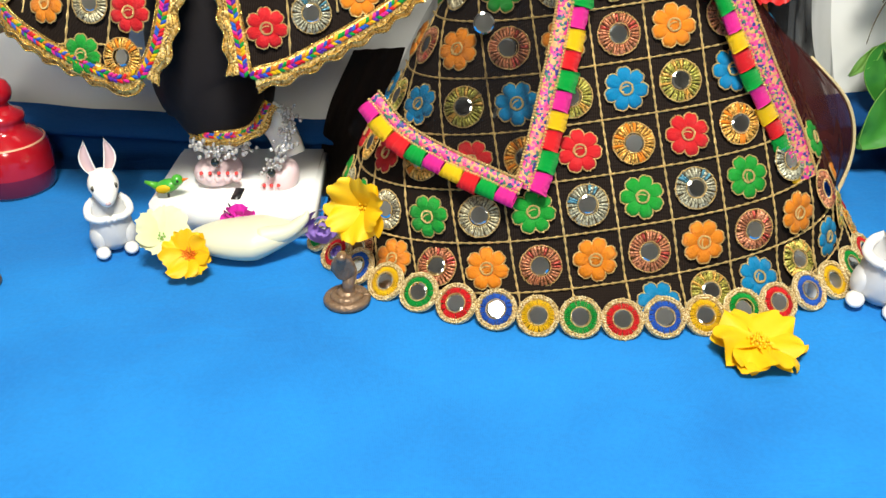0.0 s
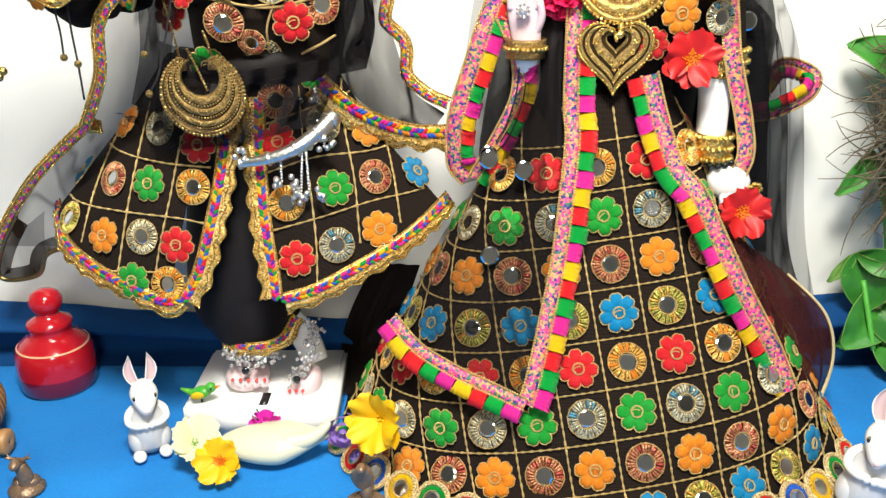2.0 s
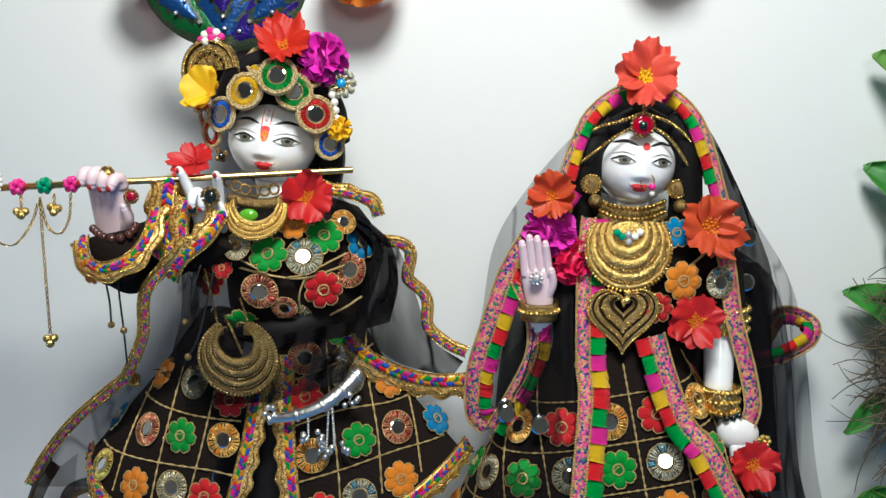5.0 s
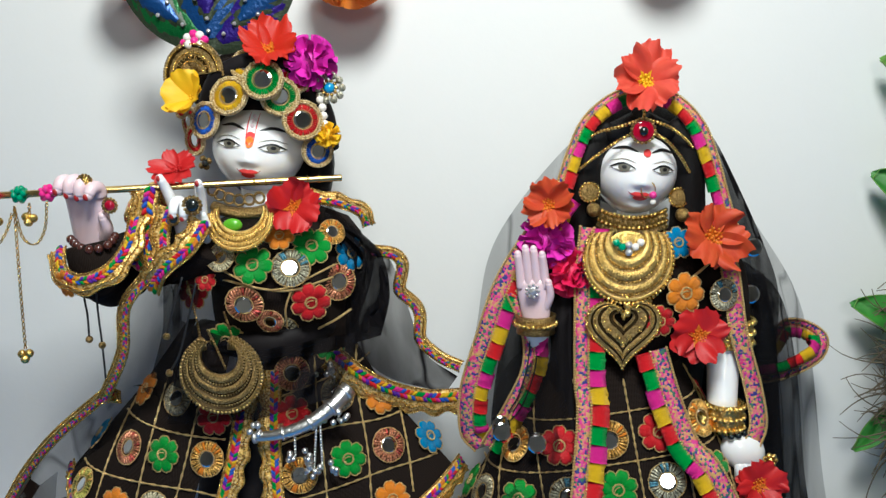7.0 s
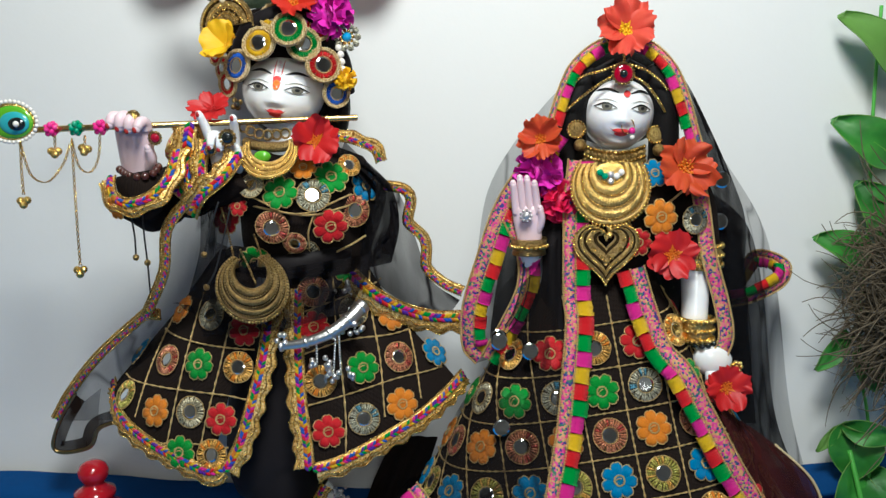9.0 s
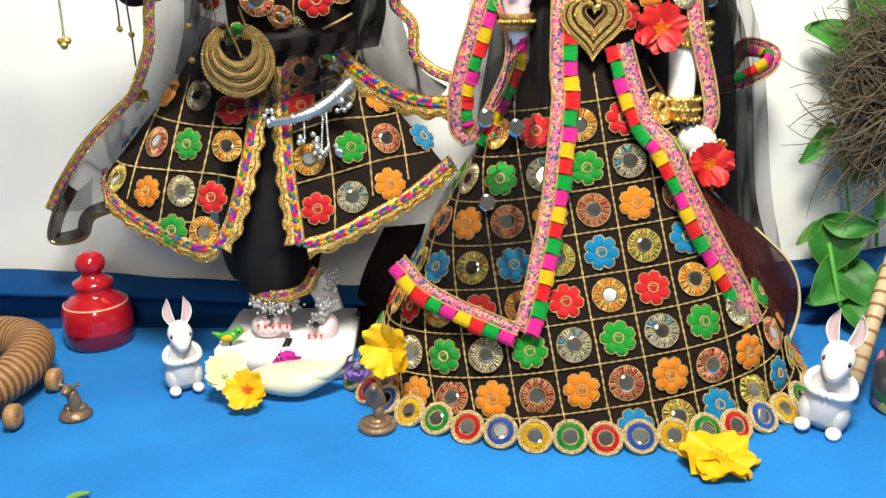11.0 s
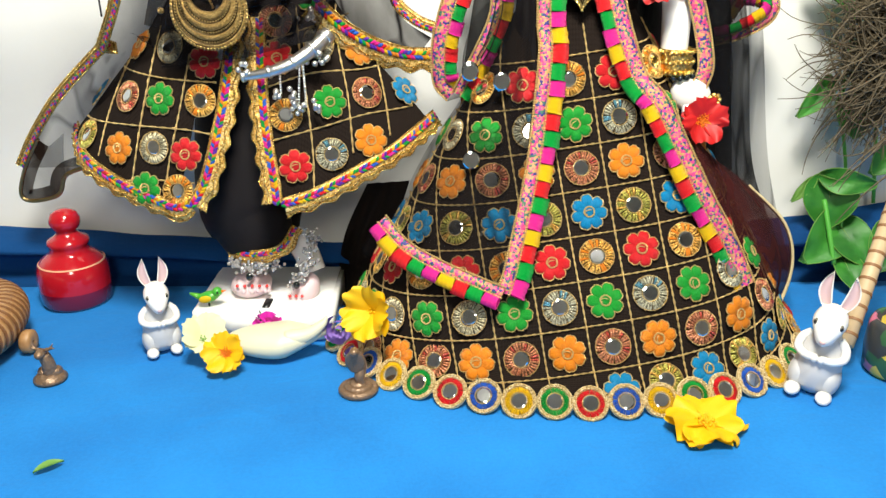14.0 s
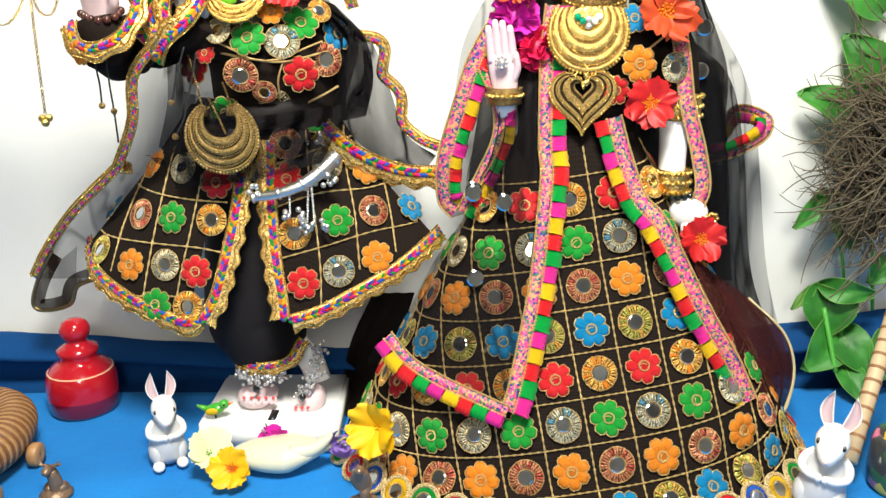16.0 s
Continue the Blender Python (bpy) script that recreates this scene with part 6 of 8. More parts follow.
rabbit((-0.314, 0.722, 0.001), 0.45, 1.02, "small white ceramic rabbit with pink ears, beside the plinth")
rabbit((0.374, 0.628, 0.001), -0.55, 1.20, "larger white ceramic rabbit with pink ears, beside the skirt hem", 0.12)


def deer():
    g = G()
    x, y = -0.413, 0.655
    g.lathe([(0.001, 0.0), (0.017, 0.001), (0.0175, 0.004), (0.013, 0.008), (0.008, 0.010), (0.001, 0.011)], (x, y, 0), 0, 16)
    g.tube(spline([(x + 0.001, y, 0.007), (x + 0.002, y - 0.002, 0.02), (x - 0.001, y - 0.003, 0.032)], 5), lambda u: 0.0080 - 0.002 * u, 0, 10)
    g.ball((x - 0.002, y - 0.007, 0.035), (0.0055, 0.009, 0.0052), 0, None, 10, 8)
    for s in (-1, 1):
        g.tube(spline([(x + s * 0.003, y - 0.004, 0.038), (x + s * 0.008, y - 0.004, 0.040), (x + s * 0.011, y - 0.003, 0.045)], 4), lambda u: 0.0024 * (1.1 - u), 0, 6)
        g.tube([(x + s * 0.008, y - 0.004, 0.040), (x + s * 0.013, y - 0.005, 0.0405)], lambda u: 0.0020 * (1.1 - u), 0, 6)
        g.ball((x + s * 0.006, y + 0.002, 0.010), (0.0070, 0.0085, 0.0060), 0, None, 10, 8)
    solo("brass_figurine", g, "brass", (x, y, 0.001), "tiny worn brass animal figurine with horns on a round foot", "figurine")
    g = G()
    x, y = -0.083, 0.628
    for rad, z in ((0.0165, 0.0040), (0.0105, 0.0070), (0.0050, 0.0095)):
        g.tube([(x + rad * math.cos(f), y + rad * math.sin(f), z) for f in np.linspace(0, 2 * math.pi, 29)], 0.0042, 0, 8)
    g.tube(spline([(x + 0.003, y, 0.009), (x + 0.002, y - 0.002, 0.020), (x + 0.004, y + 0.002, 0.030), (x, y - 0.001, 0.044)], 5), lambda u: 0.0048 + 0.0015 * u, 0, 10)
    rows = []
    for i in range(9):
        u = i / 8
        half = 0.0105 * math.sin(math.pi * (0.15 + 0.75 * u)) ** 0.8
        rows.append([(x - 0.001 + half * math.cos(f), y - 0.002 - 0.006 * u + 0.0035 * math.sin(f), 0.026 + 0.026 * u) for f in (2 * math.pi * j / 16 for j in range(16))])
    g.grid(rows, 0, True)
    g.ball((x - 0.001, y - 0.010, 0.052), (0.0046, 0.0068, 0.0040), 0, None, 12, 8)
    solo("brass_figurine", g, "brass", (x, y, 0.001), "small worn brass hooded snake figurine on a coiled round base", "figurine")


deer()


def wooden_toy():
    th = thing("wooden_toy", (-0.50, 0.66, 0.002), "carved brown wooden toy with a ribbed curved body and peg wheels", "toy")
    path = even(spline([(-0.64, 0.775, 0.035), (-0.575, 0.792, 0.037), (-0.515, 0.770, 0.038), (-0.492, 0.715, 0.036), (-0.498, 0.655, 0.034), (-0.520, 0.600, 0.030), (-0.560, 0.560, 0.024)]), 0.0022)
    n = len(path)
    g = G().tube(path, lambda u: (0.026 * (0.55 + 0.45 * math.sin(math.pi * min(1, 0.18 + u * 0.85)))) * (1 - (0.13 if int(u * n) % 4 == 0 and u > 0.12 else 0.0)), 0, 22)
    g.m = [1 if (k // 22) % 4 < 2 else 0 for k in range(len(g.f))]
    part("ribbed_body", g, ["wood", "wood_dark"], th, "ribbed wooden body in light and dark bands")
    for p in ((-0.462, 0.715, 0.022), (-0.466, 0.628, 0.016), (-0.530, 0.715, 0.022), (-0.545, 0.64, 0.016)):
        m = Matrix.Rotation(math.pi / 2, 4, "Y")
        part("peg_wheel", G().lathe([(0.001, -0.006), (0.012, -0.006), (0.0135, -0.003), (0.0135, 0.004), (0.011, 0.006), (0.005, 0.0065), (0.001, 0.0055)], (p[0], p[1], 0.0155), 0, 20, m), "wood", th)


wooden_toy()


def swan():
    x, y = -0.188, 0.708
    th = thing("swan_ornament", (x, y, 0.001), "cream white ceramic swan ornament resting before the plinth", "figurine")
    rows = []
    for i in range(29):
        u = i / 28
        px = x - 0.050 + 0.112 * u
        half = 0.030 * math.sin(math.pi * min(1.0, 0.06 + 0.62 * u ** 0.7)) * (1 - max(0.0, u - 0.55) ** 1.4 * 2.6)
        up = 0.0185 * math.sin(math.pi * min(1.0, 0.08 + 0.62 * u ** 0.75)) * (1 - max(0.0, u - 0.6) * 1.9)
        mid = 0.019 + 0.026 * max(0.0, u - 0.45) ** 1.5
        rows.append([(px, y + max(0.001, half) * math.cos(f), mid + max(0.001, up) * math.sin(f)) for f in (2 * math.pi * j / 28 for j in range(28))])
    part("swan_body", G().grid([[Vector((rows[0][0][0], y, 0.019))] * 28] + rows + [[Vector((rows[-1][0][0], y, rows[-1][0][2]))] * 28], 0, True), "ceramic_cream", th)
    part("wing_tip", G().tube(spline([(x + 0.020, y - 0.012, 0.026), (x + 0.044, y - 0.010, 0.031), (x + 0.060, y - 0.006, 0.042), (x + 0.064, y - 0.004, 0.050)], 6), lambda u: 0.0105 * (1.03 - u) ** 0.8, 0, 14), "ceramic_cream", th)


swan()
pompom("magenta_blossom", (-0.195, 0.733, 0.022), (0, -0.4, 1), 0.019, "petal_magenta", "magenta artificial blossom lying on the swan ornament", 3, 40)
petal_flower("cream_blossom", (-0.2600, 0.6980, 0.0240), (0.35, -0.55, 0.75), 5, 0.028, "petal_cream", "pale cream and green artificial blossom beside the swan ornament", cup=1.15, seed=4, centre="leaf_pale", wide=0.95, notch=0.0, ruffle=0.5)
petal_flower("yellow_blossom", (-0.2280, 0.6720, 0.0209), (-0.1, -0.9, 0.6), 6, 0.022, "petal_yellow", "yellow orange artificial blossom leaning on the swan ornament", cup=0.6, seed=5, centre="petal_orange", wide=0.95, notch=0.0, ruffle=0.9)
petal_flower("yellow_blossom", (-0.0681, 0.6680, 0.0722), (-0.35, -0.85, 0.35), 5, 0.034, "petal_yellow", "large yellow artificial blossom propped against the skirt hem", cup=1.05, seed=8, centre="petal_yellow", wide=1.0, ruffle=1.3, notch=0.02)
petal_flower("yellow_blossom", (0.2500, 0.5570, 0.0060), (0.15, -0.10, 1.0), 6, 0.035, "petal_yellow", "large yellow artificial blossom lying on the cloth before the hem", cup=0.16, seed=11, centre="petal_yellow", wide=1.1, ruffle=1.5, notch=0.02)


def rose():
    at = Vector((-0.1115, 0.7150, 0.0340))
    th = thing("purple_rose", at, "small lilac foam rose beside the plinth", "flower")
    for k in range(9):
        a0 = k * 2.2
        rr = 0.004 + 0.0018 * k
        rows = []
        for s in range(5):
            u = s / 4
            rows.append([at + Vector((rr * (0.8 + 0.3 * u) * math.cos(a), -0.004 + 0.010 * (0.5 - u) - 0.0012 * (8 - k), rr * (0.8 + 0.3 * u) * math.sin(a))) for a in np.linspace(a0, a0 + 2.6, 10)])
        g = G().grid(rows)
        g.grid([[p + Vector((0, 0.0004, 0)) + (p - at) * 0.05 for p in row] for row in rows])
        part("petal", g, "petal_purple", th)


rose()


def bird():
    g = G()
    c = Vector((-0.2643, 0.7480, 0.0539))
    g.ball(c, (0.0125, 0.0075, 0.0068), 0, Matrix.Rotation(-0.25, 4, "Y"), 14, 10)
    g.ball(c + Vector((0.011, -0.001, 0.0065)), 0.0058, 0, None, 12, 8)
    g.tube([c + Vector((0.016, -0.001, 0.0068)), c + Vector((0.022, -0.001, 0.0085))], lambda u: 0.0018 * (1.1 - u), 1, 6)
    g.tube([c + Vector((-0.009, 0, 0.0)), c + Vector((-0.021, 0.001, 0.004))], lambda u: 0.004 * (1.05 - 0.7 * u), 0, 8)
    g.ball(c + Vector((-0.002, -0.0062, -0.0005)), (0.0075, 0.0022, 0.0042), 2, Matrix.Rotation(-0.2, 4, "Y"), 12, 8)
    g.ball(c + Vector((0.0125, -0.0058, 0.0075)), 0.0014, 3, None, 8, 6)
    g.tube([c + Vector((0, 0, -0.004)), (c.x, c.y, 0.0425)], 0.0012, 3, 6)
    solo("bird_figurine", g, ["bird_green", "orange_paint", "petal_yellow", "black_paint"], (c.x, c.y, 0.042), "tiny green painted bird figurine with a red beak on the plinth", "figurine")


bird()


def loose_leaf():
    g = G()
    rows = []
    for s in range(9):
        u = s / 8
        w = 0.0055 * math.sin(math.pi * u) ** 0.8
        rows.append([Vector((-0.354 + 0.020 * u + 0.003 * q * w / 0.0055, 0.487 + 0.018 * u - w * q * 0.7, 0.003 + 0.003 * math.sin(math.pi * u) + 0.0015 * q * q)) for q in (-1, -0.5, 0, 0.5, 1)])
    g.grid(rows)
    g.grid([[p - Vector((0, 0, 0.0006)) for p in reversed(r)] for r in rows])
    solo("loose_leaf", g, "leaf_pale", (-0.345, 0.497, 0.002), "single small green leaf lying on the blue cloth", "leaf")


loose_leaf()


def tall_leaf(parent, base, tip, width, m, curl=0.3, seed=0):
    r = random.Random(seed)
    b, t = Vector(base), Vector(tip)
    d = t - b
    n = (Vector((r.uniform(-0.4, 0.4), -1, r.uniform(-0.1, 0.5)))).normalized()
    s = d.cross(n).normalized()
    n = s.cross(d).normalized()
    rows = []
    for k in range(11):
        u = k / 10
        w = width * 0.5 * (math.sin(math.pi * (0.06 + 0.90 * u ** 0.85)) ** 0.75)
        rows.append([b + d * u + s * w * q + n * (d.length * curl * (0.5 * math.sin(math.pi * u) - 0.45 * u * u) - width * 0.14 * (1 - q * q) + 0.002 * math.sin(9 * u + 5 * q)) for q in (-1, -0.6, -0.25, 0, 0.25, 0.6, 1)])
    g = G().grid(rows, 0)
    g.grid([[p - n * 0.0009 for p in reversed(row)] for row in rows], 0)
    rim = [r_[0] for r_ in rows] + [r_[-1] for r_ in reversed(rows)]
    g.tube(rim, 0.0007, 1, 5)
    g.tube([r_[3] - n * 0.0008 for r_ in rows], lambda u: 0.0014 * (1.1 - u), 1, 6)
    return part("leaf", g, [m, "leaf_pale"], parent)


def plant():
    th = thing("hanging_plant", (0.52, 0.93, 0.05), "artificial green leafy vine hanging against the white wall", "plant")
    stem = even(spline([(0.4945, 0.9300, 0.6580), (0.4908, 0.9250, 0.5325), (0.4942, 0.9250, 0.3810), (0.4933, 0.9250, 0.2365), (0.5086, 0.9200, 0.1432), (0.5022, 0.8900, 0.0473)]), 0.01)
    part("stem", G().tube(stem, 0.0022, 0, 8), "stem_green", th)
    part("stem", G().tube(spline([(0.5302, 0.9200, 0.4644), (0.5298, 0.9200, 0.2814), (0.5498, 0.9200, 0.1024)], 6), 0.0025, 0, 8), "stem_green", th)
    spots = [((0.5223, 0.9200, 0.5719), (0.4489, 0.9000, 0.6495), 0.055), ((0.5227, 0.9200, 0.4748), (0.4458, 0.9050, 0.5257), 0.055), ((0.5000, 0.9200, 0.3450), (0.4318, 0.9000, 0.3879), 0.050), ((0.5414, 0.9300, 0.3796), (0.4797, 0.9100, 0.4456), 0.06),
             ((0.4709, 0.9050, 0.2665), (0.4296, 0.8850, 0.2238), 0.026), ((0.4880, 0.9100, 0.2440), (0.5068, 0.8900, 0.1960), 0.046), ((0.5533, 0.9000, 0.1800), (0.5263, 0.8800, 0.1541), 0.035),
             ((0.4680, 0.9000, 0.1450), (0.5260, 0.8700, 0.1390), 0.032), ((0.4880, 0.9100, 0.1470), (0.4800, 0.8850, 0.0820), 0.066), ((0.5085, 0.9150, 0.0880), (0.4571, 0.8600, 0.0499), 0.060),
             ((0.4990, 0.9100, 0.0860), (0.5250, 0.8600, 0.0450), 0.050), ((0.5051, 0.8900, 0.0438), (0.5099, 0.8400, 0.0191), 0.036), ((0.5735, 0.9000, 0.0814), (0.5417, 0.8600, 0.0365), 0.06), ((0.4700, 0.9150, 0.1380), (0.4400, 0.9000, 0.1130), 0.014)]
    part("stem", G().tube(spline([(0.4785, 0.9000, 0.1136), (0.4830, 0.8850, 0.0800), (0.4896, 0.8700, 0.0380)], 5), 0.0032, 0, 8), "stem_green", th)
    for i, (a, b, w) in enumerate(spots):
        tall_leaf(th, a, b, w, "leaf_pale" if i in (0, 13) else "leaf_green", 0.30, i)


plant()


def twig_nest():
    th = thing("twig_nest", (0.52, 0.90, 0.25), "bushy ball of dry grey-brown twigs hanging by the vine", "twigs")
    r = random.Random(5)
    c = Vector((0.5300, 0.8750, 0.3080))
    g = G()
    for k in range(900):
        lone = k < 90
        a = r.uniform(0, 2 * math.pi)
        start = c + Vector((r.gauss(0, 0.022), r.gauss(0, 0.016) - (0.014 if lone else 0), r.gauss(0, 0.045)))
        out = -1 if r.random() < 0.72 else 1
        d = Vector((out * r.uniform(0.5, 1.0), -0.25 * r.random(), 0.75 * math.sin(a) - 0.1)).normalized()
        ln = r.uniform(0.055, 0.100) * (1.25 if lone else 1.0)
        p, pts, bend = start, [start], r.gauss(0, 0.42)
        for j in range(5):
            d = (d + Vector((0.05 * r.gauss(0, 1), 0.05 * r.gauss(0, 1), bend * (0.35 + 0.25 * j) + 0.06 * r.gauss(0, 1)))).normalized()
            p = p + d * ln / 5
            pts.append(Vector((p.x, min(p.y, 0.945), p.z)))
        own = G() if lone else g
        own.tube(spline(pts, 2), lambda u: 0.0012 * (1.1 - 0.75 * u), 0, 4, False)
        if lone:
            part("twig", own, "twig", th)
    part("twig_tangle", g, "twig", th, "dry thin twigs", kind="stuff")


twig_nest()


def cane():
    th = thing("cane_flute", (0.41, 0.68, 0.002), "pale cane stick bound with dark brown rings, leaning behind the rabbit", "stick")
    a, b = Vector((0.4202, 0.6650, 0.0317)), Vector((0.5081, 0.7800, 0.1728))
    part("stick", G().tube([a, a.lerp(b, 0.5), b], 0.0085, 0, 16), "cane", th)
    for k in range(12):
        p = a.lerp(b, 0.06 + 0.08 * k)
        d = (b - a).normalized()
        part("binding_ring", G().tube([p - d * 0.0016, p - d * 0.001, p + d * 0.001, p + d * 0.0016], 0.0092, 0, 16), "cane_band", th)


cane()


def dark_jar():
    x, y = 0.478, 0.665
    th = thing("painted_pot", (x, y, 0.001), "small dark pot painted with pink and yellow flowers", "pot")
    part("pot_body", G().lathe([(0.001, 0.001), (0.030, 0.001), (0.034, 0.006), (0.036, 0.030), (0.034, 0.055), (0.030, 0.062), (0.027, 0.060), (0.027, 0.03), (0.001, 0.03)], (x, y, 0), 0, 36), "jar_print", th)
    for k, (dx, dz, m) in enumerate(((-0.012, 0.068, "petal_yellow"), (0.004, 0.072, "petal_yellow"), (0.016, 0.066, "petal_coral"))):
        g = G()
        for j in range(6):
            a = j * 1.05
            g.ball((x + dx + 0.006 * math.cos(a), y - 0.018, dz + 0.006 * math.sin(a)), (0.0048, 0.003, 0.0048), 0, None, 8, 6)
        part("painted_flower", g, m, th)


dark_jar()

# marigold balls hanging before the wall
for i, (x, y, z, s) in enumerate(((-0.3346, 0.890, 0.7565, 0.055), (-0.1142, 0.890, 0.749, 0.060), (0.2085, 0.890, 0.785, 0.055))):
    ball = pompom("marigold_ball", (x, y, z), (0, -0.2, -1), s * 0.75, "petal_orange", "orange artificial marigold ball hanging on a thread", 20 + i, 60, "hanging marigolds")
    part("thread", G().tube([(x, y, z), (x, y, 1.4), (x, y, 2.15)], 0.0008, 0, 5), "black_cord", ball)

# ---- ornaments, jewellery and flowers worn by the dolls ----


def crescent(th, at, facing, outer, inner, drop, metal, spin=0.0, opening=0.62, bead=0.0016):
    """A crescent pendant: raised rings of pattern between two circles, with a beaded rim."""
    rim = "gold_metal" if metal == "bright_gold" else "bead_gold"
    m = frame_at(at, facing, spin)
    a0, a1 = -math.pi / 2 - math.pi * opening, -math.pi / 2 + math.pi * opening
    def edge(a, k):
        o = Vector((outer * math.cos(a), outer * math.sin(a), 0))
        i = Vector((inner * math.cos(a), drop + inner * math.sin(a), 0))
        return o.lerp(i, k)
    g = G()
    rows, dark = [], []
    for k, h, low in ((0.0, -0.002, 0), (0.0, 0.0012, 0), (0.07, 0.0030, 1), (0.10, 0.0004, 1), (0.19, 0.0004, 0), (0.22, 0.0026, 0), (0.34, 0.0024, 1), (0.37, 0.0004, 1), (0.47, 0.0004, 0), (0.50, 0.0028, 0), (0.66, 0.0024, 1), (0.69, 0.0004, 1), (0.76, 0.0004, 0), (0.80, 0.0026, 0), (0.94, 0.0026, 0), (1.0, 0.0006, 0), (1.0, -0.002, 0)):
        rows.append([m @ (edge(a, k) + Vector((0, 0, h + 0.0006 * math.sin(a * 60) * (0.1 < k < 0.9)))) for a in np.linspace(a0, a1, 120)])
        dark += [low] * 119
    g.grid(rows + [rows[0]])
    g.m = [dark[i] for i in range(len(g.f))]
    part("crescent_plate", g, [metal, "old_gold" if metal == "bright_gold" else "groove_dark"], th)
    g = G()
    beads(g, [m @ (edge(a, -0.05) + Vector((0, 0, 0.0004))) for a in np.linspace(a0, a1, 80)], bead)
    part("bead_rim", g, rim, th, kind="stuff")
    g = G()
    for k in (0.145, 0.42, 0.725):
        beads(g, [m @ (edge(a, k) + Vector((0, 0, 0.0012))) for a in np.linspace(a0 + 0.15, a1 - 0.15, 80)], bead * 0.6, bead * 1.6)
    for j in range(9):
        a = a0 + 0.5 + (a1 - a0 - 1.0) * j / 8
        g.tube([m @ (edge(a, 0.55) + Vector((0.0022 * math.cos(t) * (1 - t / 9), 0.0022 * math.sin(t) * (1 - t / 9), 0.0020))) for t in np.linspace(0, 8, 16)], 0.0005, 0, 5)
    part("filigree", g, rim, th, kind="stuff")
    return m


def boy_ornaments():
    # turban
    th = thing("mirror_turban", (BC[0], BC[1] + 0.01, BC[2] + 0.02), "black turban ringed with gold-rimmed coloured mirror roundels", "turban")
    part("turban_wrap", G().ball((-0.1995, 0.8400, 0.6190), (0.068, 0.050, 0.042), 0, Matrix.Rotation(0.13, 4, "Y"), 32, 18), "black_cotton", th)
    for kind, p, n, k in (("red", (-0.2513, 0.7900, 0.5776), (-0.8, -1, 0.0), 0.75), ("red", (-0.2576, 0.8000, 0.5943), (-0.9, -1, 0.1), 0.7), ("blue", (-0.2374, 0.7780, 0.5957), (-0.55, -1, 0.2), 0.88), ("yellow", (-0.2112, 0.7680, 0.6173), (-0.2, -1, 0.35), 0.93),
                          ("green", (-0.1655, 0.7700, 0.6160), (0.2, -1, 0.25), 0.92), ("green", (-0.1786, 0.7620, 0.6308), (0.0, -1, 0.4), 0.96), ("red", (-0.1464, 0.7720, 0.5946), (0.35, -1, 0.15), 0.94), ("blue", (-0.1360, 0.7850, 0.5658), (0.7, -1, 0.0), 0.80), ("red", (-0.2640, 0.7960, 0.6090), (-0.9, -1, 0.1), 0.62),
                          ("yellow", (-0.1965, 0.7780, 0.6455), (-0.1, -1, 0.6), 0.8), ("red", (-0.1535, 0.7820, 0.6333), (0.3, -1, 0.5), 0.8)):
        roundel(th, kind, frame_at(p, n, 0.3, k * 1.12))
    part("rolled_edge", G().tube(spline([(-0.2480, 0.8150, 0.5830), (-0.2420, 0.8020, 0.6080), (-0.2232, 0.7850, 0.6356), (-0.1869, 0.7820, 0.6486), (-0.1548, 0.7900, 0.6378), (-0.1319, 0.8000, 0.6035), (-0.1287, 0.8150, 0.5668)]), 0.009, 0, 12), "black_satin", th, "rolled black edge")
    g = G()
    for p in [(-0.2443, 0.7850, 0.5602), (-0.2414, 0.7850, 0.5525), (-0.2380, 0.7820, 0.5581), (-0.2458, 0.7850, 0.5536)]:
        g.ball(p, 0.0032, 0, None, 8, 6)
    part("side_stud", g.ball((-0.2409, 0.7800, 0.5561), 0.0035, 1, None, 8, 6), ["old_gold", "black_gem"], th)
    g = beads(G(), [(-0.1315, 0.7850, 0.6128), (-0.1293, 0.7830, 0.6053), (-0.1284, 0.7820, 0.5967), (-0.1275, 0.7820, 0.5903)], 0.0040, 0.0085)
    part("pearl_string", g, "pearl", th)
    # crescent comb and feathers
    th = thing("gold_comb", (-0.2525, 0.7900, 0.6447), "antique gold half-moon turban ornament with a beaded rim", "ornament")
    m = frame_at((-0.2474, 0.7820, 0.6369), (-0.25, -1, 0.1), 0.10)
    g = G()
    rows = []
    for rr, h in ((0.004, 0.001), (0.010, 0.0022), (0.014, 0.001), (0.017, 0.0022), (0.022, 0.0018), (0.024, 0.0008), (0.027, 0.002), (0.029, 0.0006), (0.029, -0.002), (0.004, -0.002)):
        rows.append([m @ Vector((rr * 1.02 * math.cos(a), rr * 1.05 * math.sin(a), h + 0.0005 * math.sin(26 * a))) for a in np.linspace(0.0, math.pi, 50)])
    g.grid(rows + [rows[0]])
    g.m = [1 if (k // 49) in (2, 5, 7) else 0 for k in range(len(g.f))]
    part("half_disc", g, ["old_gold", "groove_dark"], th)
    g = G()
    for rr, sz in ((0.012, 0.0010), (0.0195, 0.0011), (0.0265, 0.0011)):
        beads(g, [m @ Vector((rr * 1.02 * math.cos(a), rr * 1.05 * math.sin(a), 0.0026)) for a in np.linspace(0.04, math.pi - 0.04, 60)], sz)
    for j in range(7):
        a = 0.3 + j * 0.42
        o = Vector((0.0155 * math.cos(a), 0.016 * math.sin(a), 0.0022))
        g.tube([m @ (o + Vector((0.0026 * (1 - f / 9) * math.cos(f), 0.0026 * (1 - f / 9) * math.sin(f), 0.0006))) for f in np.linspace(0, 8, 16)], 0.0005, 0, 5)
    part("filigree", g, "gold_metal", th, kind="stuff")
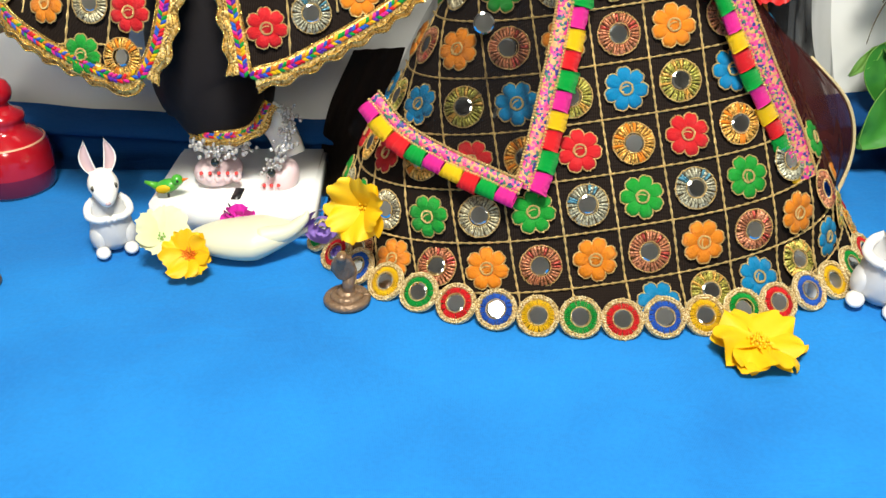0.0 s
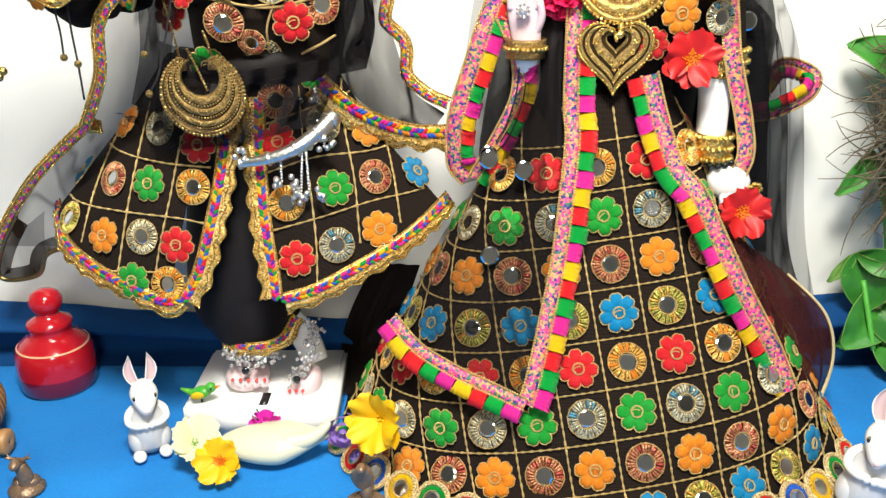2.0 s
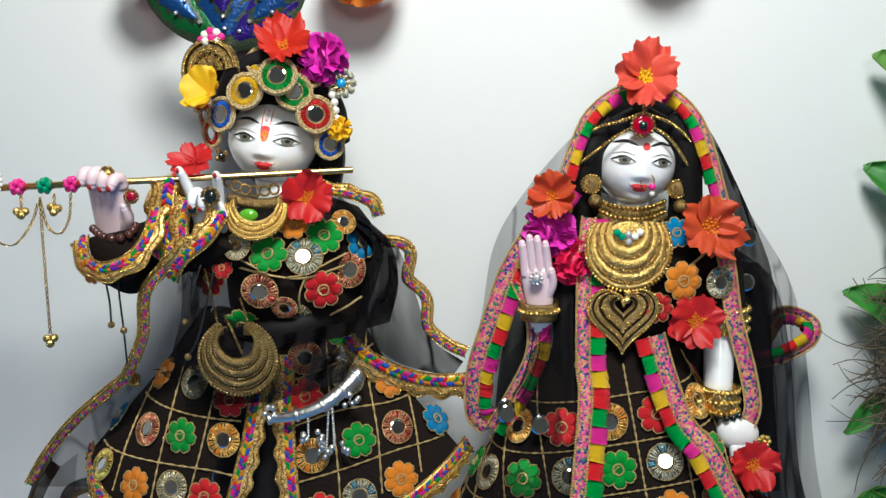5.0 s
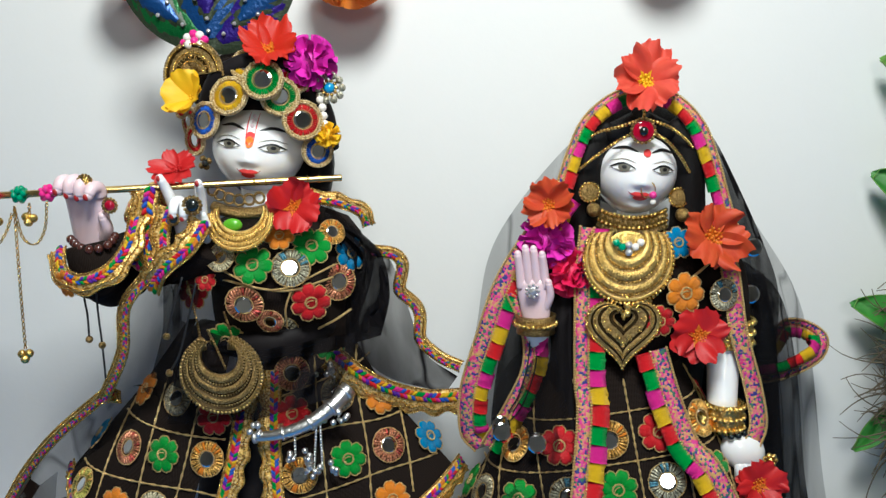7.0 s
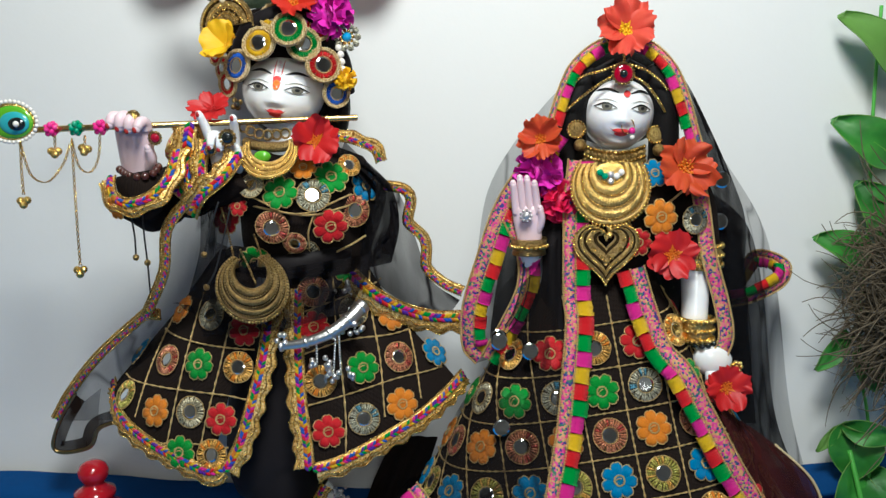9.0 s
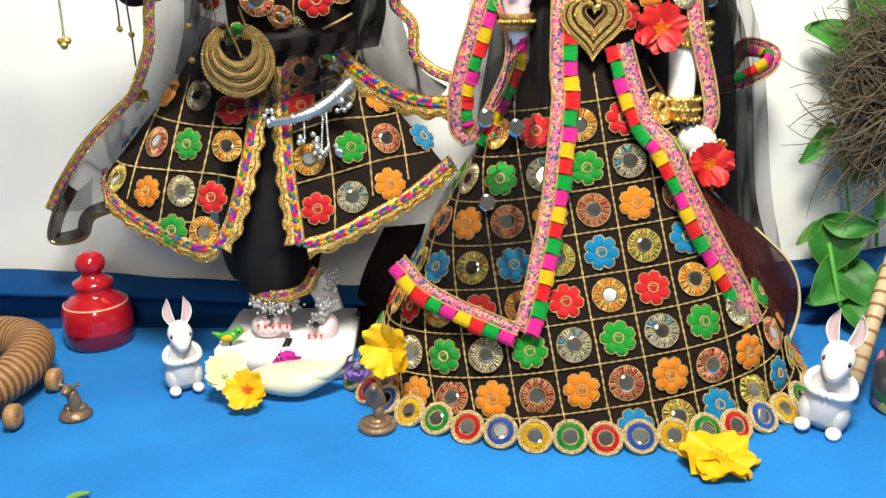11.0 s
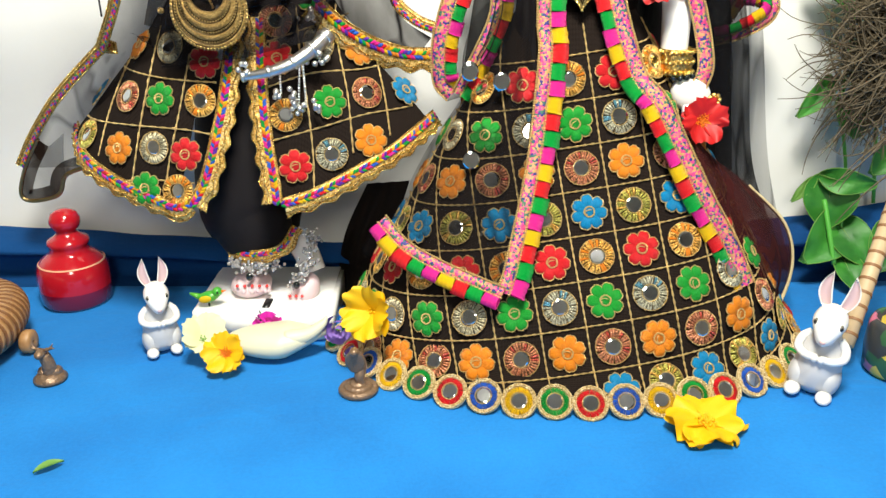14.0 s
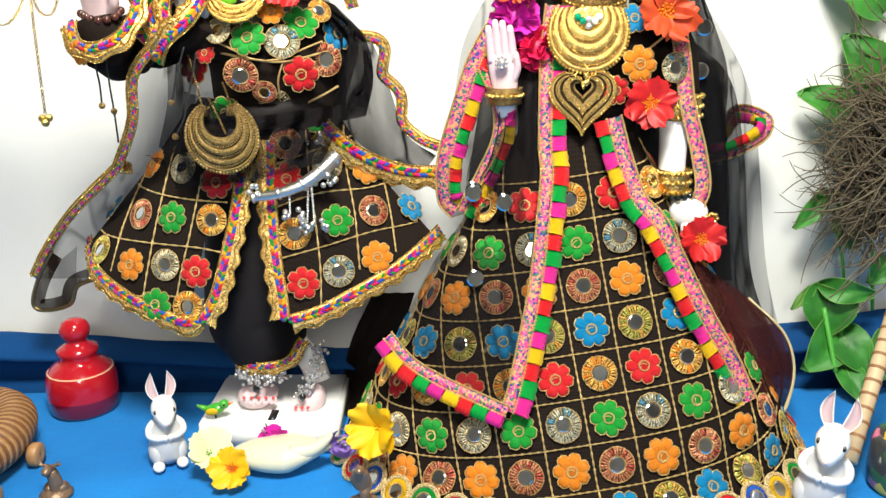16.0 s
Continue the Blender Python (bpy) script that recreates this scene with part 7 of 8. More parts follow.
    part("bead_rim", beads(G(), [m @ Vector((0.0305 * math.cos(a), 0.031 * math.sin(a), 0)) for a in np.linspace(-0.1, math.pi + 0.1, 40)], 0.0013), "old_gold", th, kind="stuff")
    g = G()
    for k, p in enumerate([(-0.2566, 0.7900, 0.6660), (-0.2530, 0.7900, 0.6712), (-0.2473, 0.7900, 0.6743), (-0.2414, 0.7900, 0.6731), (-0.2373, 0.7900, 0.6688), (-0.2508, 0.7850, 0.6646), (-0.2452, 0.7850, 0.6676), (-0.2400, 0.7850, 0.6644)]):
        g.ball(p, 0.0042, k % 2, None, 8, 6)
    part("bead_cluster", g, ["pink_gem", "pearl"], th, "pink and pearl bead cluster")
    th = thing("peacock_feathers", (-0.2369, 0.8050, 0.6622), "fan of peacock feathers with green and blue eyes and rhinestones", "feathers")
    root = Vector((-0.2365, 0.8080, 0.6634))
    for tip, w, tone in (((-0.3153, 0.8120, 0.7282), 0.050, ("feather_green", "feather_blue")), ((-0.2404, 0.8060, 0.7444), 0.062, ("feather_blue", "feather_violet")), ((-0.1631, 0.8120, 0.7280), 0.058, ("feather_violet", "feather_blue"))):
        t = Vector(tip)
        d = t - root
        s = d.cross(Vector((0, -1, 0))).normalized()
        n = s.cross(d).normalized()
        n = n if n.y < 0 else -n
        def leaf(lo, hi, width, h):
            rows = []
            for k in range(13):
                u = k / 12
                half = width * 0.5 * math.sin(math.pi * (0.08 + 0.84 * u)) ** 0.8
                rows.append([root + d * (lo + (hi - lo) * u) + s * half * q + n * (h - 0.004 * q * q + 0.0005 * math.sin(40 * u + 9 * q)) for q in np.linspace(-1, 1, 9)])
            return G().grid(rows)
        vane = part("feather", leaf(0.0, 1.05, w, 0.0), "feather_dark", th, "dark peacock feather")
        for lo, hi, k, h, mm in ((0.10, 1.0, 0.82, 0.0012, tone[0]), (0.30, 0.98, 0.60, 0.0024, "feather_dark"), (0.38, 0.96, 0.46, 0.0036, tone[1])):
            part("feather_eye", leaf(lo, hi, w * k, h), mm, vane)
        g = G()
        for u, q in ((0.32, 0.0), (0.55, -0.3), (0.55, 0.3), (0.18, 0.0)):
            g.ball(root + d * u + s * w * 0.5 * q + n * 0.004, 0.0022, 0, None, 8, 6)
        part("rhinestone", g, "crystal", vane)
    # flute with its pendants
    a, b = Vector((-0.1150, 0.7900, 0.5399)), Vector((-0.455, 0.700, 0.5345))
    th = thing("toy_flute", a, "slim polished gold flute hung with beads, chains and bells", "flute")
    part("tube", G().tube([a, a + (b - a) * 0.002, a.lerp(b, 0.3), a.lerp(b, 0.6), b], 0.0032, 0, 16), "flute_gold", th)
    for u in (0.06, 0.09, 0.125, 0.16, 0.20, 0.23):
        p, d = a.lerp(b, u), (b - a).normalized()
        part("band", G().tube([p - d * 0.0008, p, p + d * 0.0008], 0.0037, 0, 14), "gold_metal", th)
    for x, mm in ((0.735, "pink_gem"), (0.80, "green_gem"), (0.865, "pink_gem")):
        g = G()
        c = a.lerp(b, x)
        for k in range(14):
            t, f = math.acos(1 - 2 * (k + 0.5) / 14), k * 2.4
            g.ball(c + 0.0055 * Vector((math.sin(t) * math.cos(f), math.sin(t) * math.sin(f), math.cos(t))), 0.0030, 0, None, 7, 5)
        part("jewel_bead", g, mm, th, kind="stuff")
    for path in ([(-0.3909, 0.7150, 0.5258), (-0.3920, 0.7150, 0.4950), (-0.3933, 0.7150, 0.4436), (-0.3940, 0.7150, 0.3971)], [(-0.4300, 0.6900, 0.5249), (-0.4317, 0.6900, 0.4976), (-0.4320, 0.6900, 0.4728)], [(-0.4303, 0.6900, 0.5222), (-0.4253, 0.6950, 0.4916), (-0.4116, 0.7000, 0.4842), (-0.3994, 0.7100, 0.5011), (-0.3917, 0.7120, 0.5204)], [(-0.3912, 0.7150, 0.5230), (-0.3861, 0.7150, 0.4977), (-0.3751, 0.7150, 0.4919), (-0.3672, 0.7180, 0.5056), (-0.3635, 0.7180, 0.5291)], [(-0.4029, 0.7050, 0.5292), (-0.4041, 0.7050, 0.5171)], [(-0.3776, 0.7150, 0.5284), (-0.3785, 0.7150, 0.5183)]):
        g = G()
        line = even(spline(path), 0.0026)
        for k, p in enumerate(line[:-1]):
            q = line[k + 1]
            s = Vector((0.0009, 0, 0)) if k % 2 else Vector((0, 0.0009, 0))
            g.tube([p + s, (p + q) / 2 + s * 1.2, q + s], 0.0006, 0, 5)
            g.tube([p - s, (p + q) / 2 - s * 1.2, q - s], 0.0006, 0, 5)
        part("chain", g, "gold_metal", th, kind="stuff")
    for path in ([(-0.3969, 0.7140, 0.3926), (-0.3904, 0.7140, 0.3931), (-0.3935, 0.7120, 0.3883)], [(-0.4354, 0.6900, 0.4667), (-0.4292, 0.6900, 0.4672), (-0.4320, 0.6880, 0.4630)], [(-0.4078, 0.7050, 0.5138), (-0.4010, 0.7050, 0.5137), (-0.4038, 0.7030, 0.5106)], [(-0.3815, 0.7150, 0.5162), (-0.3754, 0.7150, 0.5149), (-0.3788, 0.7130, 0.5118)]):
        for p in path:
            part("bell", G().ball(p, 0.0040, 0, None, 12, 8), "gold_metal", th)
    c = Vector((-0.4396, 0.6950, 0.5433))
    for name, k, h, mm in (("enamel_rim", 1.0, 0.0, "gold_metal"), ("enamel_field", 0.88, -0.0022, "enamel_green"), ("enamel_ring", 0.62, -0.0042, "enamel_blue"), ("enamel_eye", 0.36, -0.0062, "black_gem")):
        o = Vector((0.008, 0, -0.002)) * (1 - k)
        part(name, G().ball(c + o * 1.6 + Vector((0, h, 0)), (0.024 * k, 0.0035, 0.018 * k), 0, None, 24, 12), mm, th)
    part("pearl", G().ball(c + Vector((0.010, -0.011, -0.002)), 0.003, 0, None, 10, 8), "pearl", th)
    part("pearl_rim", beads(G(), [c + Vector((0.0255 * math.cos(t), -0.001, 0.0195 * math.sin(t))) for t in np.linspace(0, 2 * math.pi, 60)], 0.0021), "pearl", th, kind="stuff")
    # rings, wrist beads, cords
    for p, r, k in (((-0.2371, 0.7220, 0.5234), 0.0075, "black_gem"), ((-0.2552, 0.7240, 0.5114), 0.0050, "black_gem"), ((-0.3100, 0.7220, 0.5243), 0.0060, "red_gem"), ((-0.3294, 0.7200, 0.5455), 0.0060, "gold_metal")):
        t2 = thing("finger_ring", p, "ornate gold finger ring with a large stone", "ring", "finger rings")
        v = Vector(p)
        g = G()
        for j in range(14):
            f = j * 2 * math.pi / 14
            g.ball(v + Vector((r * math.cos(f), 0, r * math.sin(f))), r * 0.26, 0, None, 7, 5)
        part("setting", g, "old_gold", t2, kind="stuff")
        part("stone", G().ball(v, (r * 0.8, r * 0.5, r * 0.8), 0, None, 14, 8), k, t2)
    t2 = thing("bead_bracelet", (-0.3339, 0.7350, 0.4889), "dark brown beaded bracelet with hanging black cords", "bracelet")
    part("bead_string", beads(G(), spline([(-0.3547, 0.7380, 0.4924), (-0.3403, 0.7220, 0.4879), (-0.3268, 0.7180, 0.4858), (-0.3150, 0.7220, 0.4887), (-0.3142, 0.7380, 0.4946)]), 0.0042), "dark_bead", t2)
    for path in ([(-0.3374, 0.7220, 0.4602), (-0.3399, 0.7220, 0.4441), (-0.3383, 0.7220, 0.4252), (-0.3386, 0.7220, 0.4033)], [(-0.3287, 0.7220, 0.4575), (-0.3285, 0.7220, 0.4278), (-0.3272, 0.7220, 0.3977), (-0.3266, 0.7220, 0.3661)], [(-0.2502, 0.7220, 0.4594), (-0.2599, 0.7220, 0.4326), (-0.2682, 0.7220, 0.4055)], [(-0.2384, 0.7220, 0.4539), (-0.2474, 0.7220, 0.4216), (-0.2575, 0.7220, 0.3889), (-0.2679, 0.7220, 0.3713)]):
        part("cord", G().tube(spline(path), 0.0010, 0, 6), "black_cord", t2)
        part("cord_bead", G().ball(path[-2] if len(path) > 3 and path[-1][2] < 0.39 and path[-1][0] < -0.3 else path[-1], 0.0034, 0, None, 10, 8), "old_gold", t2)
    # necklaces
    t2 = thing("gold_necklace", (-0.2009, 0.7450, 0.4977), "bright gold crescent necklace with a ring choker", "necklace")
    crescent(t2, (-0.2007, 0.7420, 0.5077), (0.0, -1, 0.55), 0.029, 0.020, 0.009, "bright_gold", 0.0, 0.56, 0.0015)
    g = G()
    for p in [(-0.2311, 0.7650, 0.5323), (-0.2221, 0.7570, 0.5287), (-0.2124, 0.7520, 0.5259), (-0.2028, 0.7500, 0.5244), (-0.1942, 0.7520, 0.5246), (-0.1861, 0.7570, 0.5255)]:
        v = Vector(p)
        g.tube([v + Vector((0.0048 * math.cos(f), 0.0, 0.0048 * math.sin(f))) for f in np.linspace(0, 2 * math.pi, 15)], 0.0013, 0, 6)
    part("ring_choker", g, "old_gold", t2, kind="stuff")
    part("neck_band", G().tube(spline([(-0.2304, 0.7650, 0.5170), (-0.2106, 0.7550, 0.5126), (-0.1895, 0.7570, 0.5121), (-0.1784, 0.7700, 0.5157)]), 0.0055, 0, 10), "old_gold", t2)
    part("green_drop", G().ball((-0.2074, 0.7400, 0.5033), (0.009, 0.004, 0.006), 0, None, 12, 8), "enamel_green", t2)
    t2 = thing("crescent_pendant", (-0.2239, 0.7350, 0.3624), "large antique brass crescent pendant with bead rim", "pendant")
    crescent(t2, (-0.2203, 0.7210, 0.3713), (0.0, -1, 0.0), 0.0360, 0.0165, 0.015, "old_gold", 0.05, 0.84, 0.0017)
    for path in ([(-0.2408, 0.7330, 0.3978), (-0.2444, 0.7350, 0.4184), (-0.2506, 0.7420, 0.4388), (-0.2549, 0.7480, 0.4497)], [(-0.2115, 0.7330, 0.3992), (-0.2161, 0.7370, 0.4121), (-0.2206, 0.7420, 0.4219)], [(-0.2328, 0.7300, 0.4085), (-0.2243, 0.7280, 0.3897), (-0.2177, 0.7260, 0.3736)]):
        part("chain", beads(G(), spline(path), 0.0013), "old_gold", t2, kind="stuff")
    for p in [(-0.2412, 0.7320, 0.3959), (-0.2109, 0.7320, 0.3967)]:
        part("cap", G().lathe([(0.001, 0.006), (0.004, 0.004), (0.0055, -0.002), (0.0060, -0.006), (0.001, -0.006)], p, 0, 14), "old_gold", t2)
    # silver horn
    t2 = thing("silver_horn", (-0.1542, 0.7550, 0.3117), "curved silver horn pendant hung with clusters of tiny bells", "ornament")
    line = spline([(-0.1964, 0.7350, 0.3039), (-0.1726, 0.7330, 0.3080), (-0.1481, 0.7360, 0.3159), (-0.1269, 0.7450, 0.3286), (-0.1112, 0.7600, 0.3419)], 8)
    part("horn", G().tube(line, lambda u: 0.0042 + 0.0042 * u, 0, 16), "silver_metal", t2)
    for u in (0.02, 0.3, 0.55, 0.8, 0.98):
        k = int(u * (len(line) - 2))
        d = (line[k + 1] - line[k]).normalized()
        part("collar", G().tube([line[k] - d * 0.0014, line[k], line[k] + d * 0.0014], 0.0056 + 0.0042 * u, 0, 14), "silver_metal", t2)
    r = random.Random(2)
    for p, q, n in (((-0.1590, 0.7340, 0.3098), (-0.1590, 0.7320, 0.2875), 7), ((-0.1357, 0.7380, 0.3180), (-0.1347, 0.7350, 0.2728), 13), ((-0.1390, 0.7380, 0.3180), (-0.1426, 0.7350, 0.2710), 5), ((-0.1179, 0.7480, 0.3287), (-0.1203, 0.7460, 0.3167), 6), ((-0.1238, 0.7570, 0.3546), (-0.1303, 0.7570, 0.3593), 7), ((-0.1924, 0.7330, 0.3087), (-0.1928, 0.7320, 0.3165), 7)):
        p, q = Vector(p), Vector(q)
        part("chain", beads(G(), [p, q], 0.0014), "silver_metal", t2, kind="stuff")
        for k in range(n):
            o = Vector((r.gauss(0, 0.0055 if n < 10 else 0.009), r.uniform(-0.004, 0.002), r.gauss(0, 0.0042)))
            part("bell", G().ball(q + o, 0.0030, 0, None, 10, 8), "silver_metal", t2)
    # anklets
    for path, lab in (([(-0.2447, 0.7850, 0.0835), (-0.2310, 0.7680, 0.0841), (-0.2115, 0.7600, 0.0850), (-0.1945, 0.7680, 0.0841), (-0.1884, 0.7850, 0.0834)], "a"), ([(-0.1704, 0.7720, 0.0552), (-0.1589, 0.7620, 0.0760), (-0.1481, 0.7620, 0.0956), (-0.1442, 0.7700, 0.1110), (-0.1488, 0.7850, 0.1201)], "b")):
        t2 = thing("crystal_anklet", path[2], "anklet of clustered clear crystal beads", "anklet", "anklets")
        g = G()
        for p in even(spline(path), 0.0022):
            for k in range(3):
                g.ball(p + Vector((r.gauss(0, 0.004), r.uniform(-0.004, 0.002), r.gauss(0, 0.0045))), r.uniform(0.0014, 0.0026), 0, None, 6, 4)
        part("crystal_cluster", g, "crystal", t2, kind="stuff")
        part("toe_stone", G().ball((-0.2177, 0.7570, 0.0741) if lab == "a" else (-0.1648, 0.7570, 0.0634), (0.0042, 0.003, 0.0048), 0, None, 10, 8), "black_gem", t2)
    # flowers
    petal_flower("coral_blossom", (-0.1750, 0.7800, 0.6560), (0.10, -0.85, 0.55), 5, 0.030, "petal_flame", "flame red artificial blossom on the turban", cup=0.85, seed=31, wide=0.75, ruffle=1.0, centre="petal_orange")
    pompom("magenta_blossom", (-0.1405, 0.7880, 0.6460), (0.2, -1, 0.1), 0.026, "petal_magenta", "magenta artificial blossom on the turban", 32, 50)
    pompom("yellow_pompom", (-0.1252, 0.7820, 0.5805), (0.2, -1, 0.1), 0.0125, "petal_yellow", "small yellow pompom on the turban side", 33, 40)
    petal_flower("yellow_blossom", (-0.2440, 0.7640, 0.6150), (-0.35, -0.9, 0.45), 5, 0.023, "petal_yellow", "yellow artificial blossom on the turban", cup=1.2, seed=34, wide=1.05, ruffle=0.8, notch=0.0)
    petal_flower("red_blossom", (-0.2627, 0.7650, 0.5500), (-0.1, -0.8, 0.8), 6, 0.024, "petal_red", "red artificial blossom at the collar", cup=0.5, seed=35, centre="petal_red")
    petal_flower("red_blossom", (-0.1543, 0.7540, 0.5169), (0.2, -1, 0.15), 5, 0.024, "petal_red", "ruffled red artificial blossom at the collar", cup=0.65, seed=36, wide=0.95, ruffle=1.2, notch=0.04, centre="petal_orange")
    t2 = thing("blue_rosette", (-0.1231, 0.7900, 0.6234), "blue and silver beaded rosette", "ornament")
    c = Vector((-0.1225, 0.7860, 0.6234))
    part("bead_ring", beads(G(), [c + Vector((0.0115 * math.cos(f), 0, 0.0115 * math.sin(f))) for f in np.linspace(0, 2 * math.pi, 40)], 0.0036), "metal_dull_blue", t2)
    part("gold_ring", beads(G(), [c + Vector((0.0065 * math.cos(f), -0.002, 0.0065 * math.sin(f))) for f in np.linspace(0, 2 * math.pi, 40)], 0.0019), "gold_metal", t2)
    part("centre_stone", G().ball(c + Vector((0, -0.002, 0)), (0.005, 0.004, 0.005), 0, None, 12, 8), "blue_gem", t2)


boy_ornaments()


def heart_edge(t, k):
    x = 16 * math.sin(t) ** 3
    y = 13 * math.cos(t) - 5 * math.cos(2 * t) - 2 * math.cos(3 * t) - math.cos(4 * t)
    return Vector((x / 16 * k, y / 15 * k, 0))


def girl_ornaments():
    th = thing("forehead_chain", (0.1634, 0.7700, 0.5801), "gold bead forehead chain with a round dark red pendant", "jewellery")
    for path in ([(0.1115, 0.7850, 0.5706), (0.1244, 0.7780, 0.5793), (0.1436, 0.7720, 0.5845), (0.1631, 0.7700, 0.5917)], [(0.1631, 0.7700, 0.5917), (0.1860, 0.7720, 0.5839), (0.2015, 0.7780, 0.5739), (0.2124, 0.7860, 0.5637)], [(0.1075, 0.7850, 0.5445), (0.1170, 0.7760, 0.5538), (0.1356, 0.7700, 0.5683), (0.1546, 0.7680, 0.5793)], [(0.1715, 0.7680, 0.5790), (0.1870, 0.7700, 0.5692), (0.2009, 0.7770, 0.5537), (0.2100, 0.7860, 0.5409)], [(0.1679, 0.7880, 0.6082), (0.1656, 0.7780, 0.5994), (0.1637, 0.7700, 0.5890)]):
        part("bead_chain", beads(G(), spline(path), 0.0017, 0.0033), "gold_metal", th, kind="stuff")
    c = Vector((0.1624, 0.7650, 0.5803))
    part("pendant_rim", beads(G(), [c + Vector((0.0105 * math.cos(f), 0, 0.0105 * math.sin(f))) for f in np.linspace(0, 2 * math.pi, 50)], 0.0017), "old_gold", th, kind="stuff")
    part("pendant_disc", G().ball(c, (0.0100, 0.003, 0.0100), 0, None, 20, 8), "red_gem", th)
    part("centre_stone", G().ball(c + Vector((0, -0.003, 0)), (0.0042, 0.003, 0.0042), 0, None, 12, 8), "black_gem", th)
    th = thing("nose_ring", (0.1709, 0.7680, 0.5226), "thin gold nose ring with a pink stone and pearl", "jewellery")
    c = Vector((0.1691, 0.7700, 0.5267))
    part("hoop", G().tube([c + Vector((0.0065 * math.cos(f), 0, 0.0075 * math.sin(f))) for f in np.linspace(0, 2 * math.pi, 30)], 0.0005, 0, 6), "gold_metal", th)
    part("pink_stone", G().ball((0.1727, 0.7660, 0.5222), 0.0036, 0, None, 10, 8), "pink_gem", th)
    part("pearl", G().ball((0.1731, 0.7670, 0.5156), 0.0028, 0, None, 10, 8), "pearl", th)
    for x in ((0.1170, 0.7800, 0.5241), (0.2024, 0.7920, 0.5168)):
        th = thing("earring", x, "round gold beaded earring with a hanging ball", "earring", "earrings")
        v = Vector(x)
        part("disc", G().ball(v, (0.0085, 0.003, 0.0085), 0, None, 18, 8), "old_gold", th)
        part("bead_rim", beads(G(), [v + Vector((0.0088 * math.cos(f), -0.001, 0.0088 * math.sin(f))) for f in np.linspace(0, 2 * math.pi, 40)], 0.0015), "gold_metal", th, kind="stuff")
        part("drop", G().ball(v + Vector((0.004, 0, -0.0165)), 0.0068, 0, None, 14, 10), "old_gold", th)
    th = thing("choker", (0.1558, 0.7750, 0.4957), "gold beaded choker necklace", "necklace")
    for dy, dep in ((0, 0.0), (1, -0.002), (2, -0.003), (3, -0.004)):
        path = [Vector(p) + Vector((0, dep, -0.0050 * dy)) for p in [(0.1279, 0.8000, 0.5061), (0.1406, 0.7920, 0.5014), (0.1581, 0.7880, 0.4989), (0.1765, 0.7920, 0.4998), (0.1925, 0.8000, 0.5042)]]
        part("bead_strand", beads(G(), spline(path), 0.0022), "old_gold" if dy % 2 else "gold_metal", th, kind="stuff")
    part("band", G().grid([[Vector(p) + Vector((0, 0.001 - 0.004 * k, -0.019 * k)) for p in spline([(0.1272, 0.8030, 0.5069), (0.1411, 0.7950, 0.5021), (0.1587, 0.7910, 0.4996), (0.1771, 0.7950, 0.5005), (0.1943, 0.8030, 0.5049)])] for k in (0, 0.5, 1.0)]), "old_gold", th)
    th = thing("crescent_necklace", (0.1496, 0.7560, 0.4703), "large bright gold crescent necklace with a beaded edge", "necklace")
    m = crescent(th, (0.1495, 0.7550, 0.4662), (0.0, -1, 0.18), 0.0395, 0.0150, 0.016, "bright_gold", 0.0, 0.70, 0.0019)
    g = G()
    for k, o in enumerate(((0, 0.006), (-0.006, 0.004), (0.006, 0.004), (0, -0.001), (-0.011, 0.008), (0.011, 0.008))):
        g.ball(m @ Vector((o[0], o[1] + 0.006, 0.003)), 0.0036, k % 3, None, 10, 8)
    part("stone_cluster", g, ["crystal", "green_gem", "pearl"], th, kind="stuff")
    part("inner_plate", G().ball(m @ Vector((0, 0.012, -0.0005)), (0.019, 0.002, 0.013), 0, None, 20, 10), "gold_metal", th)
    th = thing("heart_pendant", (0.1453, 0.7500, 0.4001), "antique gold heart-shaped pendant with filigree and bead rim", "pendant")
    m = frame_at((0.1451, 0.7490, 0.4003), (0, -1, -0.05), 0.0)
    ts = np.linspace(0, 2 * math.pi, 100)
    def hp(t, k, h):
        e = heart_edge(t, 0.033)
        hole = heart_edge(t, 0.0085) + Vector((0, 0.011, 0))
        return m @ (e.lerp(hole, 1 - k) + Vector((0, 0, h)))
    rows = [[hp(t, k, h + 0.0004 * math.sin(40 * t)) for t in ts] for k, h in ((1, -0.002), (1, 0.001), (0.95, 0.0022), (0.88, 0.0008), (0.80, 0.0020), (0.68, 0.0018), (0.62, 0.0006), (0.5, 0.002), (0.3, 0.0018), (0.2, 0.0006), (0.06, 0.0022), (0, 0.0006), (0, -0.002))]
    g = G().grid(rows + [rows[0]])
    g.m = [1 if i // 99 in (2, 3, 5, 6, 8, 9) and i // 99 % 3 == 0 else 0 for i in range(len(g.f))]
    part("heart_plate", g, ["old_gold", "groove_dark"], th)
    part("bead_rim", beads(G(), [hp(t, 1.04, 0.0005) for t in ts], 0.0016), "gold_metal", th, kind="stuff")
    g = G()
    for j in range(14):
        c = hp(j * 2 * math.pi / 14 + 0.2, 0.42, 0.002)
        g.tube([c + Vector((0.0030 * (1 - f / 9) * math.cos(f + j), -0.0006, 0.0030 * (1 - f / 9) * math.sin(f + j))) for f in np.linspace(0, 8, 18)], 0.0006, 0, 5)
    beads(g, [hp(t, 0.74, 0.002) for t in ts], 0.0009)
    part("filigree", g, "gold_metal", th, kind="stuff")
    for p in [(0.1484, 0.7500, 0.4294), (0.1484, 0.7490, 0.4230), (0.1478, 0.7480, 0.4166)]:
        part("link_bead", G().ball(p, 0.0040, 0, None, 12, 8), "gold_metal", th)
